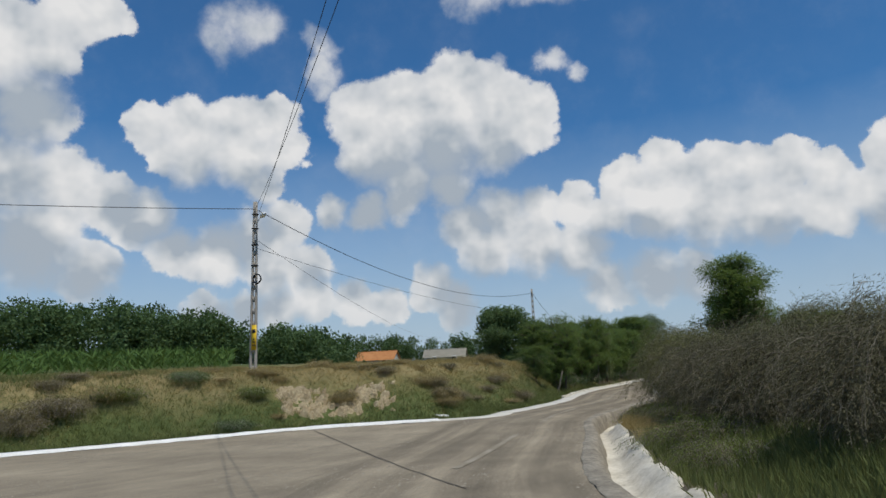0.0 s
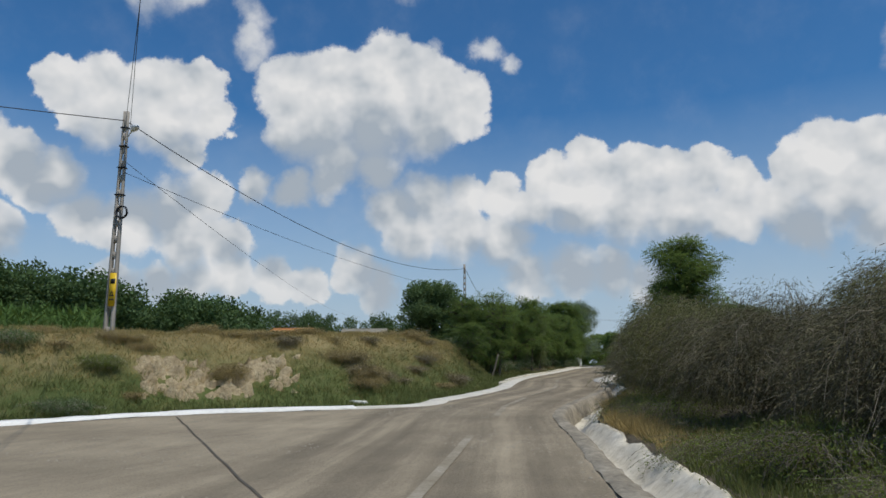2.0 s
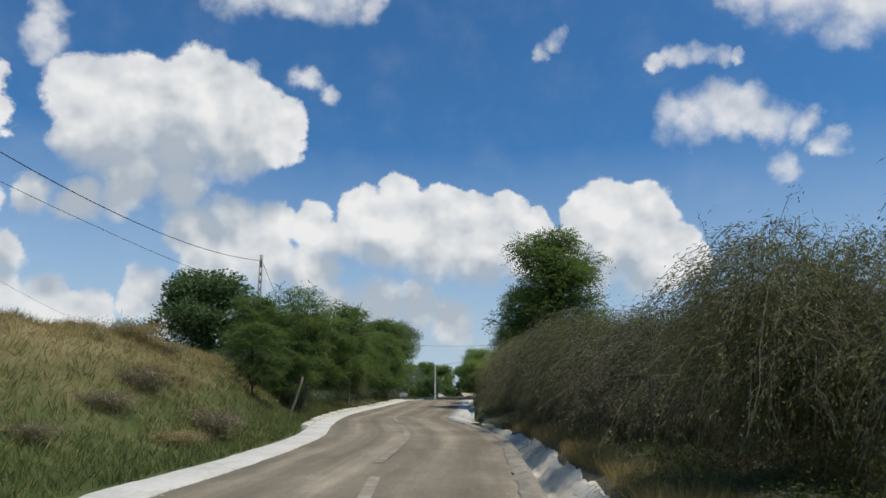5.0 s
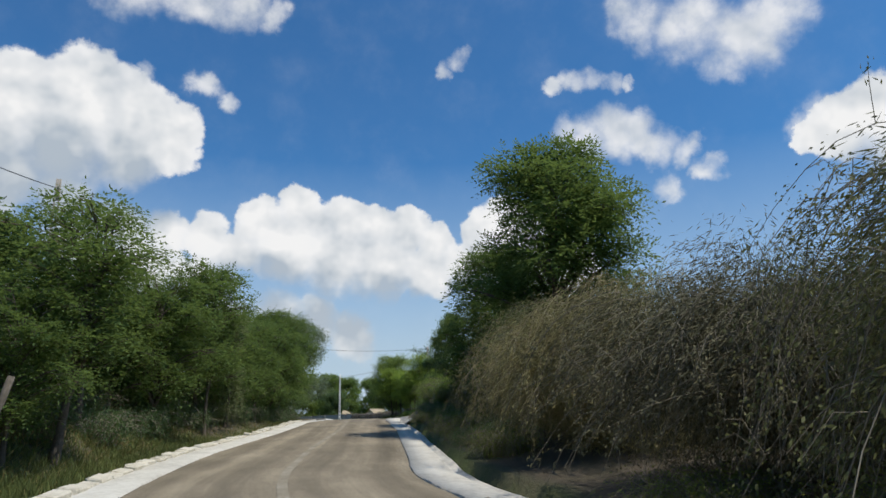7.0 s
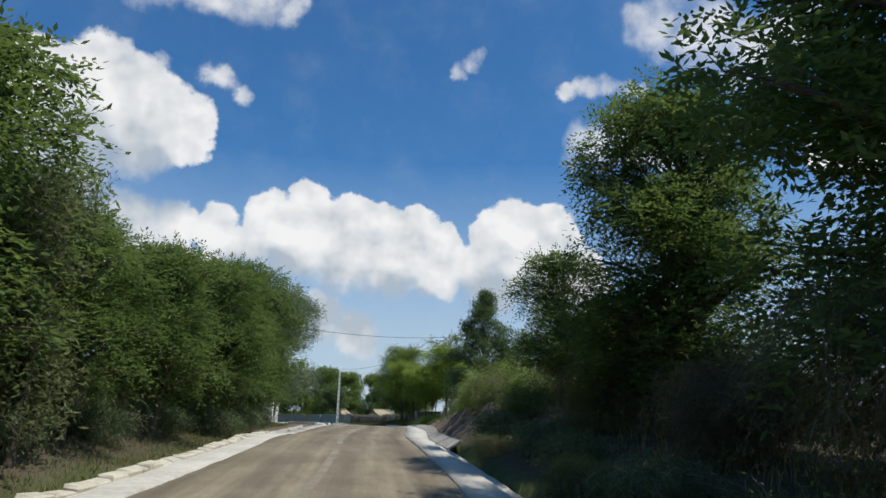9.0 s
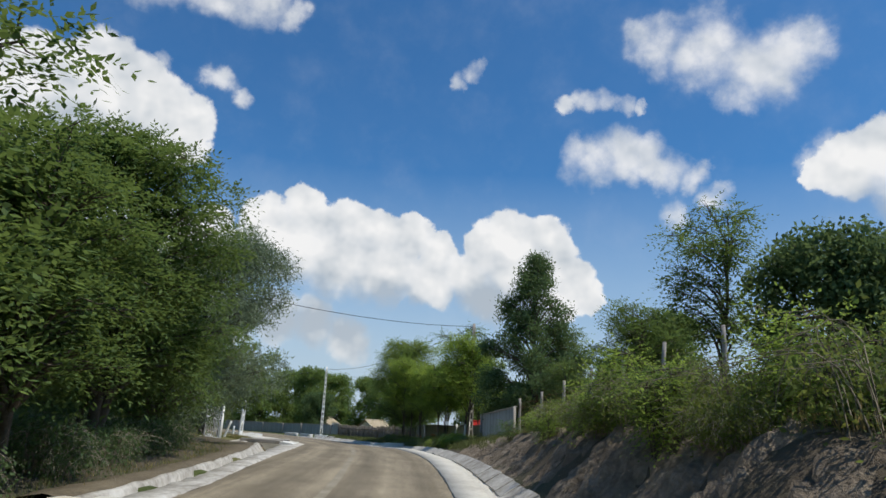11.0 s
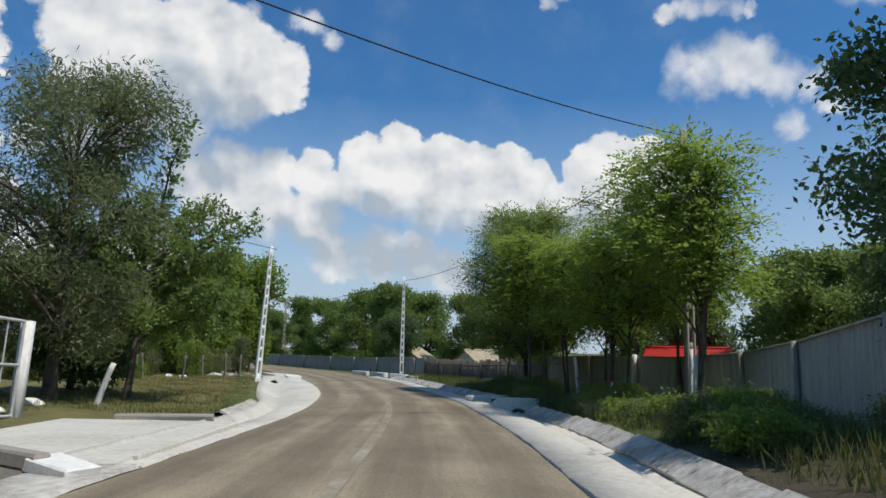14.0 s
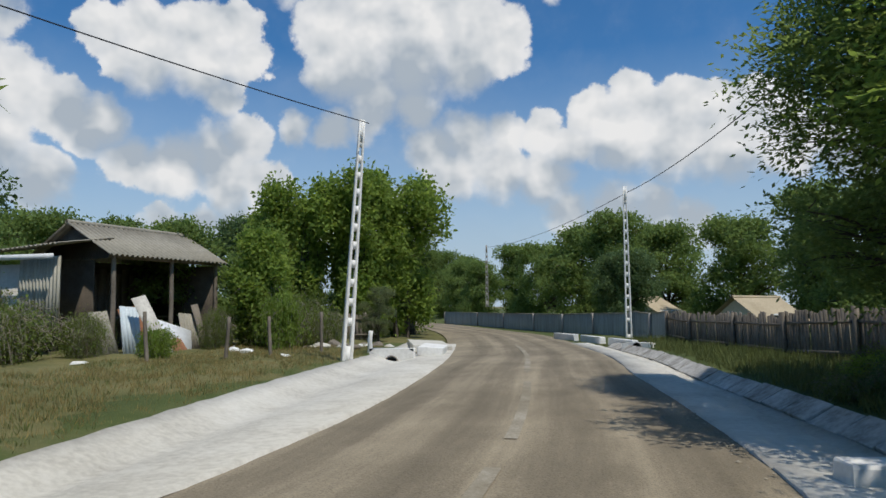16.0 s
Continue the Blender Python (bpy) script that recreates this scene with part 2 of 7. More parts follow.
def plain(name, color, rough=0.6, metal=0.0, vary=0.12, scale=6.0):
    m, t, b = material(name, rough)
    n = noise_node(t, place_node(t), scale, 5, 0.65).outputs["Fac"]
    lo, hi = tuple(c * (1 - vary) for c in color), tuple(min(1, c * (1 + vary)) for c in color)
    link(t, ramp_node(t, n, [(0.3, lo), (0.7, hi)]), b.inputs["Base Color"])
    b.inputs["Metallic"].default_value = metal
    bump(t, b, n, 0.15, 0.01)
    return m


M_LOCUST = foliage("locust_leaf", (0.050, 0.088, 0.030), (0.140, 0.212, 0.066), 0.50, (0.27, 0.34, 0.06))
M_GARDEN = foliage("garden_leaf", (0.090, 0.140, 0.042), (0.235, 0.330, 0.100), 0.52, (0.38, 0.45, 0.09))
M_LOCUST_BRIGHT = foliage("young_leaf", (0.125, 0.190, 0.040), (0.300, 0.400, 0.085), 0.60, (0.38, 0.48, 0.07))
M_DARKLEAF = foliage("dark_leaf", (0.055, 0.092, 0.042), (0.150, 0.230, 0.092), 0.47, (0.24, 0.30, 0.08))
M_SILVER = foliage("silver_leaf", (0.100, 0.142, 0.072), (0.255, 0.310, 0.190), 0.38, (0.33, 0.38, 0.23))
M_WILLOW = foliage("willow_leaf", (0.084, 0.114, 0.043), (0.250, 0.288, 0.135), 0.50, (0.312, 0.336, 0.144))
M_OLIVE = foliage("thorn_leaf", (0.070, 0.080, 0.028), (0.200, 0.198, 0.074), 0.28, (0.26, 0.245, 0.10))
M_WEED = foliage("weed_leaf", (0.105, 0.092, 0.040), (0.275, 0.235, 0.105), 0.30, (0.34, 0.29, 0.14))
M_BRUSH = foliage("brush_leaf", (0.058, 0.056, 0.028), (0.165, 0.150, 0.078), 0.16, (0.23, 0.20, 0.11))
M_STRAW = foliage("straw_leaf", (0.13, 0.115, 0.045), (0.31, 0.27, 0.11), 0.24, (0.40, 0.35, 0.16))
M_BRAMBLE = foliage("bramble_leaf", (0.066, 0.096, 0.026), (0.192, 0.252, 0.060), 0.42, (0.408, 0.408, 0.084))
M_WOODS = foliage("far_leaf", (0.040, 0.072, 0.030), (0.105, 0.170, 0.062), 0.34)
M_CORN = foliage("corn_leaf", (0.050, 0.094, 0.022), (0.099, 0.171, 0.042), 0.3)
M_GRASS = foliage("grass_blade", (0.074, 0.101, 0.030), (0.182, 0.209, 0.065), 0.35, (0.324, 0.284, 0.121))
M_DRY = foliage("dry_grass_blade", (0.203, 0.159, 0.061), (0.432, 0.338, 0.135), 0.45, (0.540, 0.432, 0.189))
M_GOLD = foliage("golden_grass_blade", (0.242, 0.176, 0.066), (0.462, 0.352, 0.143), 0.35, (0.528, 0.418, 0.198))
M_TWIG = speckled("dry_twig", [(0.3, (0.17, 0.14, 0.105)), (0.7, (0.42, 0.36, 0.28))], 2.0, 30, relief=0.1)
M_CANE = speckled("thorn_cane", [(0.35, (0.095, 0.078, 0.055)), (0.55, (0.22, 0.19, 0.135)), (0.70, (0.44, 0.39, 0.29))], 1.1, 3.0, relief=0.1)
M_STRAWCANE = speckled("straw_cane", [(0.35, (0.17, 0.135, 0.075)), (0.65, (0.42, 0.35, 0.21))], 1.1, 4.0, relief=0.1)
M_BARK = speckled("bark", [(0.3, (0.055, 0.043, 0.033)), (0.7, (0.17, 0.14, 0.105))], 2.0, 25, relief=0.6, depth=0.03)
M_EARTH = speckled("earth_cut", [(0.3, (0.17, 0.125, 0.07)), (0.5, (0.37, 0.295, 0.175)), (0.7, (0.58, 0.49, 0.32))], 1.6, 11, relief=0.9, depth=0.08)
M_CONCRETE = speckled("white_concrete", [(0.25, (0.33, 0.30, 0.245)), (0.5, (0.56, 0.525, 0.445)), (0.75, (0.70, 0.67, 0.59))], 0.7, 9, relief=0.25)
M_DRAIN = speckled("stained_shaded_concrete", [(0.28, (0.13, 0.115, 0.095)), (0.45, (0.36, 0.33, 0.28)), (0.6, (0.56, 0.53, 0.47)), (0.8, (0.68, 0.66, 0.61))], 1.3, 7, relief=0.6, depth=0.04)
M_CHANNEL = speckled("bleached_concrete", [(0.28, (0.25, 0.215, 0.155)), (0.45, (0.55, 0.50, 0.39)), (0.7, (0.76, 0.71, 0.59))], 1.1, 8, relief=0.5, depth=0.03)
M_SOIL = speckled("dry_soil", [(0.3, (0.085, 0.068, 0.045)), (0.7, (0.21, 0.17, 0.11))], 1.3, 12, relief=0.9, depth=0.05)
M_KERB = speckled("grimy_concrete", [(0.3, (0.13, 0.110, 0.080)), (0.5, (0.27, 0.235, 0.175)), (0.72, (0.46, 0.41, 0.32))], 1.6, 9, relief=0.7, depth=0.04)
M_LIME = speckled("limewash", [(0.3, (0.62, 0.60, 0.54)), (0.6, (0.82, 0.80, 0.74))], 1.5, 12, relief=0.15)
M_POLE = speckled("grey_concrete", [(0.3, (0.24, 0.215, 0.18)), (0.7, (0.42, 0.385, 0.33))], 1.0, 18, relief=0.3)
M_FENCE = streaked("grey_panel", [(0.32, (0.25, 0.235, 0.18)), (0.5, (0.38, 0.36, 0.285)), (0.68, (0.50, 0.475, 0.39))])
M_BOARD = speckled("weathered_board", [(0.3, (0.105, 0.088, 0.066)), (0.7, (0.27, 0.23, 0.18))], 1.2, 12, relief=0.4)
M_WIRE = plain("black_cable", (0.02, 0.02, 0.022), 0.5)
M_YELLOW = plain("yellow_plate", (0.68, 0.44, 0.02), 0.45)
M_BLACK = plain("black_paint", (0.015, 0.015, 0.015), 0.6)
M_DARKHOLE = plain("pipe_inside", (0.02, 0.02, 0.02), 0.9)
M_TILE = speckled("orange_tile", [(0.3, (0.40, 0.15, 0.05)), (0.7, (0.62, 0.30, 0.12))], 0.8, 8)
M_RED = speckled("red_roof_sheet", [(0.3, (0.42, 0.025, 0.02)), (0.7, (0.62, 0.05, 0.035))], 0.6, 6, rough=0.45, relief=0.05)
M_BEIGE = speckled("beige_tile", [(0.3, (0.36, 0.29, 0.19)), (0.7, (0.55, 0.46, 0.32))], 0.8, 8)
M_ASBESTOS = speckled("fibre_cement", [(0.3, (0.21, 0.19, 0.145)), (0.7, (0.37, 0.34, 0.27))], 0.8, 9, relief=0.3)
M_WALL = speckled("plaster", [(0.3, (0.50, 0.46, 0.38)), (0.7, (0.70, 0.66, 0.58))], 0.6, 8)
M_METAL = plain("white_metal", (0.66, 0.67, 0.66), 0.5, 0.0)
# the gate's white, greyed so that its colour holds the shade over it
M_GATE = plain("shaded_white_metal", (0.46, 0.45, 0.42), 0.6, 0.0, 0.25)
M_RUST = speckled("rusty_sheet", [(0.3, (0.16, 0.07, 0.035)), (0.7, (0.34, 0.17, 0.09))], 1.5, 12)
M_BLUESHEET = speckled("pale_blue_sheet", [(0.3, (0.40, 0.47, 0.50)), (0.7, (0.62, 0.67, 0.68))], 2.0, 12)
M_GLASS = plain("window_glass", (0.03, 0.035, 0.04), 0.1)


def road_material():
    m, t, b = material("old_asphalt", 0.88, 0.25)
    p = place_node(t)
    # dust and wear are drawn out along the way of the traffic
    drawn = vec_node(t, "MULTIPLY", p, (1.0, 0.22, 1.0)).outputs[0]
    wide = noise_node(t, p, 0.30, 6, 0.65).outputs["Fac"]
    mid = noise_node(t, drawn, 2.4, 6, 0.65).outputs["Fac"]
    fine = noise_node(t, p, 30.0, 5, 0.75).outputs["Fac"]
    stone = t.nodes.new("ShaderNodeTexVoronoi")
    stone.inputs["Scale"].default_value = 38.0
    link(t, p, stone.inputs["Vector"])
    across = t.nodes.new("ShaderNodeAttribute")
    across.attribute_name = "across"
    # wheel tracks: darker where tyres polish, paler and dusty between and at the edges
    wave = t.nodes.new("ShaderNodeMath")
    wave.operation = "COSINE"
    link(t, math_node(t, "MULTIPLY", math_node(t, "ADD", across.outputs["Fac"], math_node(t, "MULTIPLY", mid, 0.03)), 25.13), wave.inputs[0])
    track = math_node(t, "MULTIPLY", wave.outputs[0], 0.045)
    # long streaks that follow the lanes
    xyz = t.nodes.new("ShaderNodeSeparateXYZ")
    link(t, p, xyz.inputs[0])
    lane = t.nodes.new("ShaderNodeCombineXYZ")
    link(t, math_node(t, "MULTIPLY", across.outputs["Fac"], 9.0), lane.inputs[0])
    link(t, math_node(t, "MULTIPLY", xyz.outputs[1], 0.045), lane.inputs[1])
    streak = noise_node(t, lane.outputs[0], 1.6, 5, 0.62).outputs["Fac"]
    v = math_node(t, "ADD", math_node(t, "ADD", math_node(t, "MULTIPLY", wide, 0.30), math_node(t, "MULTIPLY", mid, 0.20)), math_node(t, "MULTIPLY", fine, 0.25))
    v = math_node(t, "ADD", v, math_node(t, "MULTIPLY", streak, 0.30))
    v = math_node(t, "ADD", v, track)
    col = ramp_node(t, v, [(0.37, (0.108, 0.088, 0.059)), (0.53, (0.202, 0.166, 0.112)), (0.69, (0.365, 0.302, 0.205))])
    grit = range_node(t, stone.outputs["Distance"], 0.0, 0.5, 0.70, 1.16)
    gcol = vec_node(t, "SCALE", col, scale=grit).outputs[0]
    link(t, gcol, b.inputs["Base Color"])
    bump(t, b, stone.outputs["Distance"], 0.35, 0.012)
    return m


def ground_material():
    """Grass, dry and green, with bare earth; which of them grows where comes from the mesh's own fields."""
    m, t, b = material("grassy_ground", 0.95, 0.15)
    p = place_node(t)
    wide = noise_node(t, p, 0.10, 5, 0.6).outputs["Fac"]
    mid = noise_node(t, p, 0.9, 5, 0.65).outputs["Fac"]
    fine = noise_node(t, p, 16.0, 5, 0.7).outputs["Fac"]
    v = math_node(t, "ADD", math_node(t, "MULTIPLY", wide, 0.35), math_node(t, "ADD", math_node(t, "MULTIPLY", mid, 0.35), math_node(t, "MULTIPLY", fine, 0.30)))
    green = ramp_node(t, v, [(0.3, (0.045, 0.062, 0.020)), (0.55, (0.095, 0.120, 0.038)), (0.75, (0.180, 0.175, 0.070))])
    dry = ramp_node(t, v, [(0.3, (0.140, 0.112, 0.050)), (0.55, (0.270, 0.215, 0.098)), (0.75, (0.400, 0.320, 0.155))])
    shady_soil = ramp_node(t, v, [(0.3, (0.060, 0.050, 0.036)), (0.7, (0.150, 0.120, 0.085))])
    a = t.nodes.new("ShaderNodeAttribute")
    a.attribute_name = "dryness"
    s = t.nodes.new("ShaderNodeAttribute")
    s.attribute_name = "shady_soil"
    da = math_node(t, "ADD", a.outputs["Fac"], math_node(t, "MULTIPLY", math_node(t, "SUBTRACT", mid, 0.5), 1.2), clamp=True)
    sa = math_node(t, "ADD", s.outputs["Fac"], math_node(t, "MULTIPLY", math_node(t, "SUBTRACT", mid, 0.5), 0.9), clamp=True)
    link(t, mix_color(t, sa, mix_color(t, da, green, dry), shady_soil), b.inputs["Base Color"])
    bump(t, b, fine, 0.8, 0.05)
    return m


M_ROAD, M_GROUND = road_material(), ground_material()

# ---- plan of the road: height along y, left and right edge of the asphalt ----
def curve(ys, vs):
    """A smooth function of y through the given values."""
    ys, vs = np.array(ys, float), np.array(vs, float)
    m = np.gradient(vs, ys)

    def f(y):
        y = np.clip(np.asarray(y, float), ys[0], ys[-1])
        k = np.clip(np.searchsorted(ys, y) - 1, 0, len(ys) - 2)
        h = ys[k + 1] - ys[k]
        s = (y - ys[k]) / h
        return ((2 * s**3 - 3 * s**2 + 1) * vs[k] + (s**3 - 2 * s**2 + s) * h * m[k]
                + (3 * s**2 - 2 * s**3) * vs[k + 1] + (s**3 - s**2) * h * m[k + 1])
    return f


LEVEL = curve([-400, -60, -10, 2, 14, 26, 38, 50, 62, 74, 86, 98, 110, 122, 134, 146, 158, 170, 194, 254, 600],
              [0.3, 0.3, 0.22, 0.0, -0.23, -0.08, 0.06, 0.32, 0.58, 0.97, 1.13, 1.16, 1.02, 0.67, 0.52, 0.39, 0.35, 0.33, 0.35, 0.37, 0.38])
LEFT = curve([-80, 0, 10, 15.4, 18, 21.3, 24.4, 26.0, 27.5, 31.6, 37, 42, 47, 53, 60, 65, 69, 76, 82, 86, 92.5, 97, 104, 110, 115, 121, 129, 136, 144.5, 156.5, 166, 175, 186, 205, 240],
             [-75, -31, -23.8, -20.0, -18.2, -16.0, -13.4, -10.7, -8.7, -8.0, -7.45, -7.2, -7.45, -7.5, -7.1, -6.35, -5.65, -4.8, -4.35, -3.65, -2.95, -2.5, -1.8, -1.35, -1.15, -1.2, -1.7, -2.8, -4.6, -7.9, -11.3, -15.2, -20.5, -31, -52])
RIGHT = curve([-80, -20, -8, 0, 5, 10.8, 16, 20, 25, 28, 34.5, 42, 47, 52, 56, 63, 68, 73.4, 78, 84.7, 90, 96.5, 102, 107.6, 113, 120, 126, 131, 136, 142.7, 149, 154.7, 162, 168, 186, 203, 240],
              [40, 14, 7.5, 3.2, 0.6, -1.4, -2.3, -2.8, -3.5, -3.5, -2.8, -2.1, -2.35, -2.6, -2.1, -1.25, -0.65, -0.15, 0.3, 1.0, 1.9, 2.9, 3.5, 3.85, 4.1, 4.25, 4.1, 3.5, 2.75, 1.9, 0.5, -1.1, -3.4, -6.4, -16.0, -27, -48])


def edge_point(side, y, u, dz=0.0):
    """A point u metres outside the asphalt's edge at y; side -1 for the left edge, 1 for the right one."""
    f = LEFT if side < 0 else RIGHT
    x, d = float(f(y)), (float(f(y + 0.25)) - float(f(y - 0.25))) / 0.5
    n = Vector((side, -side * d)).normalized()
    return Vector((x + n.x * u, y + n.y * u, float(LEVEL(y)) + dz))


def smooth(a, b, v):
    s = np.clip((v - a) / (b - a), 0, 1)
    return s * s * (3 - 2 * s)


def ripple(x, y, scale, seed=0.0):
    """Gentle unevenness between -1 and 1."""
    return (np.sin(x / scale * 1.7 + seed + 1.3 * np.sin(y / scale * 0.9 + seed)) * np.cos(y / scale * 1.3 - seed + 0.8 * np.sin(x / scale * 1.1))
            + 0.5 * np.sin(x / scale * 4.1 + y / scale * 3.3 + seed))/1.5


APRON_L = curve([80, 84, 104, 116, 121, 127, 150, 160], [0.30, 0.30, 0.32, 0.35, 0.55, 1.0, 0.95, 0.9])
BANK_L = curve([-80, 0, 12, 20, 28, 45, 56, 60, 66, 72, 80, 88, 110, 130, 170, 400], [2.0, 2.2, 2.3, 2.45, 2.5, 2.6, 2.3, 1.9, 2.0, 1.6, 0.7, 0.25, 0.15, 0.15, 0.15, 0.15])
BANK_R = curve([-80, 0, 60, 68, 74, 80, 86, 93, 100, 106, 112, 130, 170, 400], [0.35, 0.35, 0.5, 0.75, 1.1, 1.45, 1.5, 1.2, 0.8, 0.45, 0.25, 0.15, 0.15, 0.15])
DEEP_L = curve([80, 84, 98, 104, 108.5, 112], [0.33, 0.33, 0.38, 0.62, 0.80, 0.80])
DRAIN_FAR = curve([40, 95, 106, 116, 126, 138, 152], [1.0, 1.0, 1.25, 1.5, 1.5, 1.35, 1.2])
_ey = np.arange(-80, 240, 0.5)
_edges = {-1: np.stack([LEFT(_ey), _ey], 1), 1: np.stack([RIGHT(_ey), _ey], 1)}


def outside(side, x, y):
    """Distance outside the asphalt's edge on that side (negative: inside)."""
    e = _edges[side]
    out = np.empty(len(x))
    for k in range(0, len(x), 4000):
        dx, dy = x[k:k + 4000, None] - e[None, :, 0], y[k:k + 4000, None] - e[None, :, 1]
        out[k:k + 4000] = np.sqrt((dx * dx + dy * dy).min(1))
    f = LEFT if side < 0 else RIGHT
    return np.where((x - f(y)) * side > 0, out, -out)


def terrain(x, y):
    """Height of the ground, and how far it lies outside the road to the left and right."""
    x, y = np.asarray(x, float).ravel(), np.asarray(y, float).ravel()
    ul, ur = outside(-1, x, y), outside(1, x, y)
    z = LEVEL(y).copy()
    rise = BANK_L(y) * smooth(0.9, 5.2, ul + 0.35 * ripple(x, y, 3.1))
    field = 0.045 * np.clip(ul - 9, 0, 75) * smooth(95, 60, y) + 5.0 * smooth(75, 150, ul) * smooth(260, 60, y)
    z += np.where(ul > 0, rise + field, 0)
    z += np.where(ur > 0, BANK_R(y) * smooth(1.3, np.where(y > 72, 3.3, 4.2), ur + 0.25 * ripple(x, y, 1.7, 2.0)) + 0.012 * np.clip(ur - 6, 0, 60), 0)
    rough = np.where(ul > 0, smooth(1.0, 4.0, ul), smooth(1.8, 4.0, ur))
    z += rough * (0.10 * ripple(x, y, 1.6, 4.0) + 0.05 * ripple(x, y, 0.6, 1.0))
    # trench under the road, its gutters and drains
    bed = np.where((ul < 0.45) & (ur < 0.2), -0.10, 0.0)
    drain_r = np.where((ur >= 0.1) & (ur < np.where(y < 48, np.interp(y, [14, 23], [1.34, 1.12]), 1.08 * DRAIN_FAR(y))), -0.95, 0.0)
    z -= np.where(ur > 1.0, 0.30 * smooth(50, 44, y) * smooth(4.0, 2.0, ur), 0)
    drain_l = np.where((ul >= 0.45) & (ul < np.where(y < 108.4, 2.40 * DEEP_L(y), 2.15 * APRON_L(y))) & (y > 84) & (y < 150), -0.75, 0.0)
    return z + bed + np.where(y < 160, drain_r, 0) + drain_l, ul, ur


def height(x, y):
    return float(terrain([x], [y])[0][0])


def mesh_of(name, verts, faces, mat=None, smooth_faces=False):
    me = bpy.data.meshes.new(name)
    verts, faces = np.asarray(verts, np.float32), np.asarray(faces, np.int32)
    n, k = faces.shape
    me.vertices.add(len(verts)); me.loops.add(n * k); me.polygons.add(n)
    me.vertices.foreach_set("co", verts.ravel())
    me.loops.foreach_set("vertex_index", faces.ravel())
    me.polygons.foreach_set("loop_start", np.arange(0, n * k, k, dtype=np.int32))
    if smooth_faces:
        me.polygons.foreach_set("use_smooth", np.ones(n, bool))
    me.update(calc_edges=True)
    me.validate()
    if mat:
        me.materials.append(mat)
    return me


def grid_faces(rows, cols, flip=False):
    i = np.arange(rows - 1)[:, None] * cols + np.arange(cols - 1)[None]
    f = np.stack([i, i + 1, i + cols + 1, i + cols], -1).reshape(-1, 4)
    return f[:, ::-1] if flip else f


def field_values(me, name, values):
    a = me.attributes.new(name, "FLOAT", "POINT")
    a.data.foreach_set("value", np.asarray(values, np.float32).ravel())


# ---- ground: one sheet to the horizon, fine along the road ----
def spread(fine_lo, fine_hi, step, lo, hi):
    mid = np.arange(fine_lo, fine_hi + step / 2, step)
    grow = [step]
    while sum(grow) < max(hi - fine_hi, fine_lo - lo):
        grow.append(grow[-1] * 1.22)
    g = np.cumsum(grow)
    return np.concatenate([(fine_lo - g)[::-1], mid, fine_hi + g])


def build_ground():
    xs, ys = spread(-26, 22, 0.45, -3000, 3000), spread(-12, 205, 0.6, -3000, 3000)
    X, Y = np.meshgrid(xs, ys)
    z, ul, ur = terrain(X, Y)
    me = mesh_of("ground", np.stack([X.ravel(), Y.ravel(), z], 1), grid_faces(len(ys), len(xs)), M_GROUND, True)
    y = Y.ravel()
    y = y + 2.5 * ripple(X.ravel(), y, 3.7)
    dry = np.where(ul > 0, smooth(2.0, 4.5, ul) * smooth(72, 52, y) * smooth(14, 2, ul - 9), 0.35 * smooth(3, 6, ur) * smooth(76, 80, y) * smooth(112, 104, y))
    dry += np.where(ul > 0, 0.45 * smooth(88, 100, y), 0) + np.where(ur > 0, 0.6 * smooth(4.5, 2.2, ur) * smooth(48, 36, y), 0)
    # bare earth; on the left its dark brown also stands in for tree shade
    shady_soil = np.where(ul > 0, 0.95 * smooth(0.6, 2, ul) * smooth(50, 58, y) * smooth(114, 106, y) * smooth(40, 20, ul), 0) + np.where(ur > 0, 0.95 * smooth(0.9, 1.7, ur) * smooth(114, 106, y) * smooth(40, 20, ur), 0)
    field_values(me, "dryness", np.clip(dry, 0, 1))
    field_values(me, "shady_soil", np.clip(shady_soil, 0, 1))
    return tagged(new("ground", me), "rolling grassy ground with dry verges, earth banks and fields", "ground", kind="structure")


def build_road():
    ys = np.concatenate([np.arange(-80, -12, 4.0), np.arange(-12, 240.1, 0.6)])
    s = np.linspace(0, 1, 33)
    l, r = LEFT(ys) - 0.15, RIGHT(ys) + 0.12
    X = l[:, None] + (r - l)[:, None] * s[None]
    Y = np.repeat(ys[:, None], len(s), 1)
    Z = LEVEL(Y) + 0.05 * (1 - (2 * s[None] - 1) ** 2) - 0.015 + 0.004 * ripple(X, Y, 2.3).reshape(X.shape)
    me = mesh_of("road", np.stack([X.ravel(), Y.ravel(), Z.ravel()], 1), grid_faces(len(ys), len(s)), M_ROAD, True)
    lane = np.clip((X - (RIGHT(Y) - 5.3)) / 5.3, 0, 1)
    field_values(me, "across", lane.ravel())
    return tagged(new("road", me), "worn pale grey asphalt road with dusty wheel tracks", "road", kind="structure")


build_ground()
build_road()


def strip(side, y0, y1, step, profile, jitter=0.0, seed=1, wide=None):
    """Vertices and quads of a strip that follows an edge: profile is a list of (u, dz)."""
    rng = random.Random(seed)
    ys = np.linspace(y0, y1, max(2, int(abs(y1 - y0) / step) + 1))
    verts = []
    for y in ys:
        s = float(wide(y)) if wide else 1.0
        for u, dz in profile:
            p = edge_point(side, y, u * s if u > 0 else u, dz)
            if jitter:
                p += Vector((rng.uniform(-jitter, jitter), 0, rng.uniform(-jitter, jitter)))
            verts.append(tuple(p))
    return np.array(verts), grid_faces(len(ys), len(profile), flip=side < 0)


def thing(name, label, category, at=(0, 0, 0), group="", kind=""):
    e = new(name)
    e.location = at
    return tagged(e, label, category, group, kind)


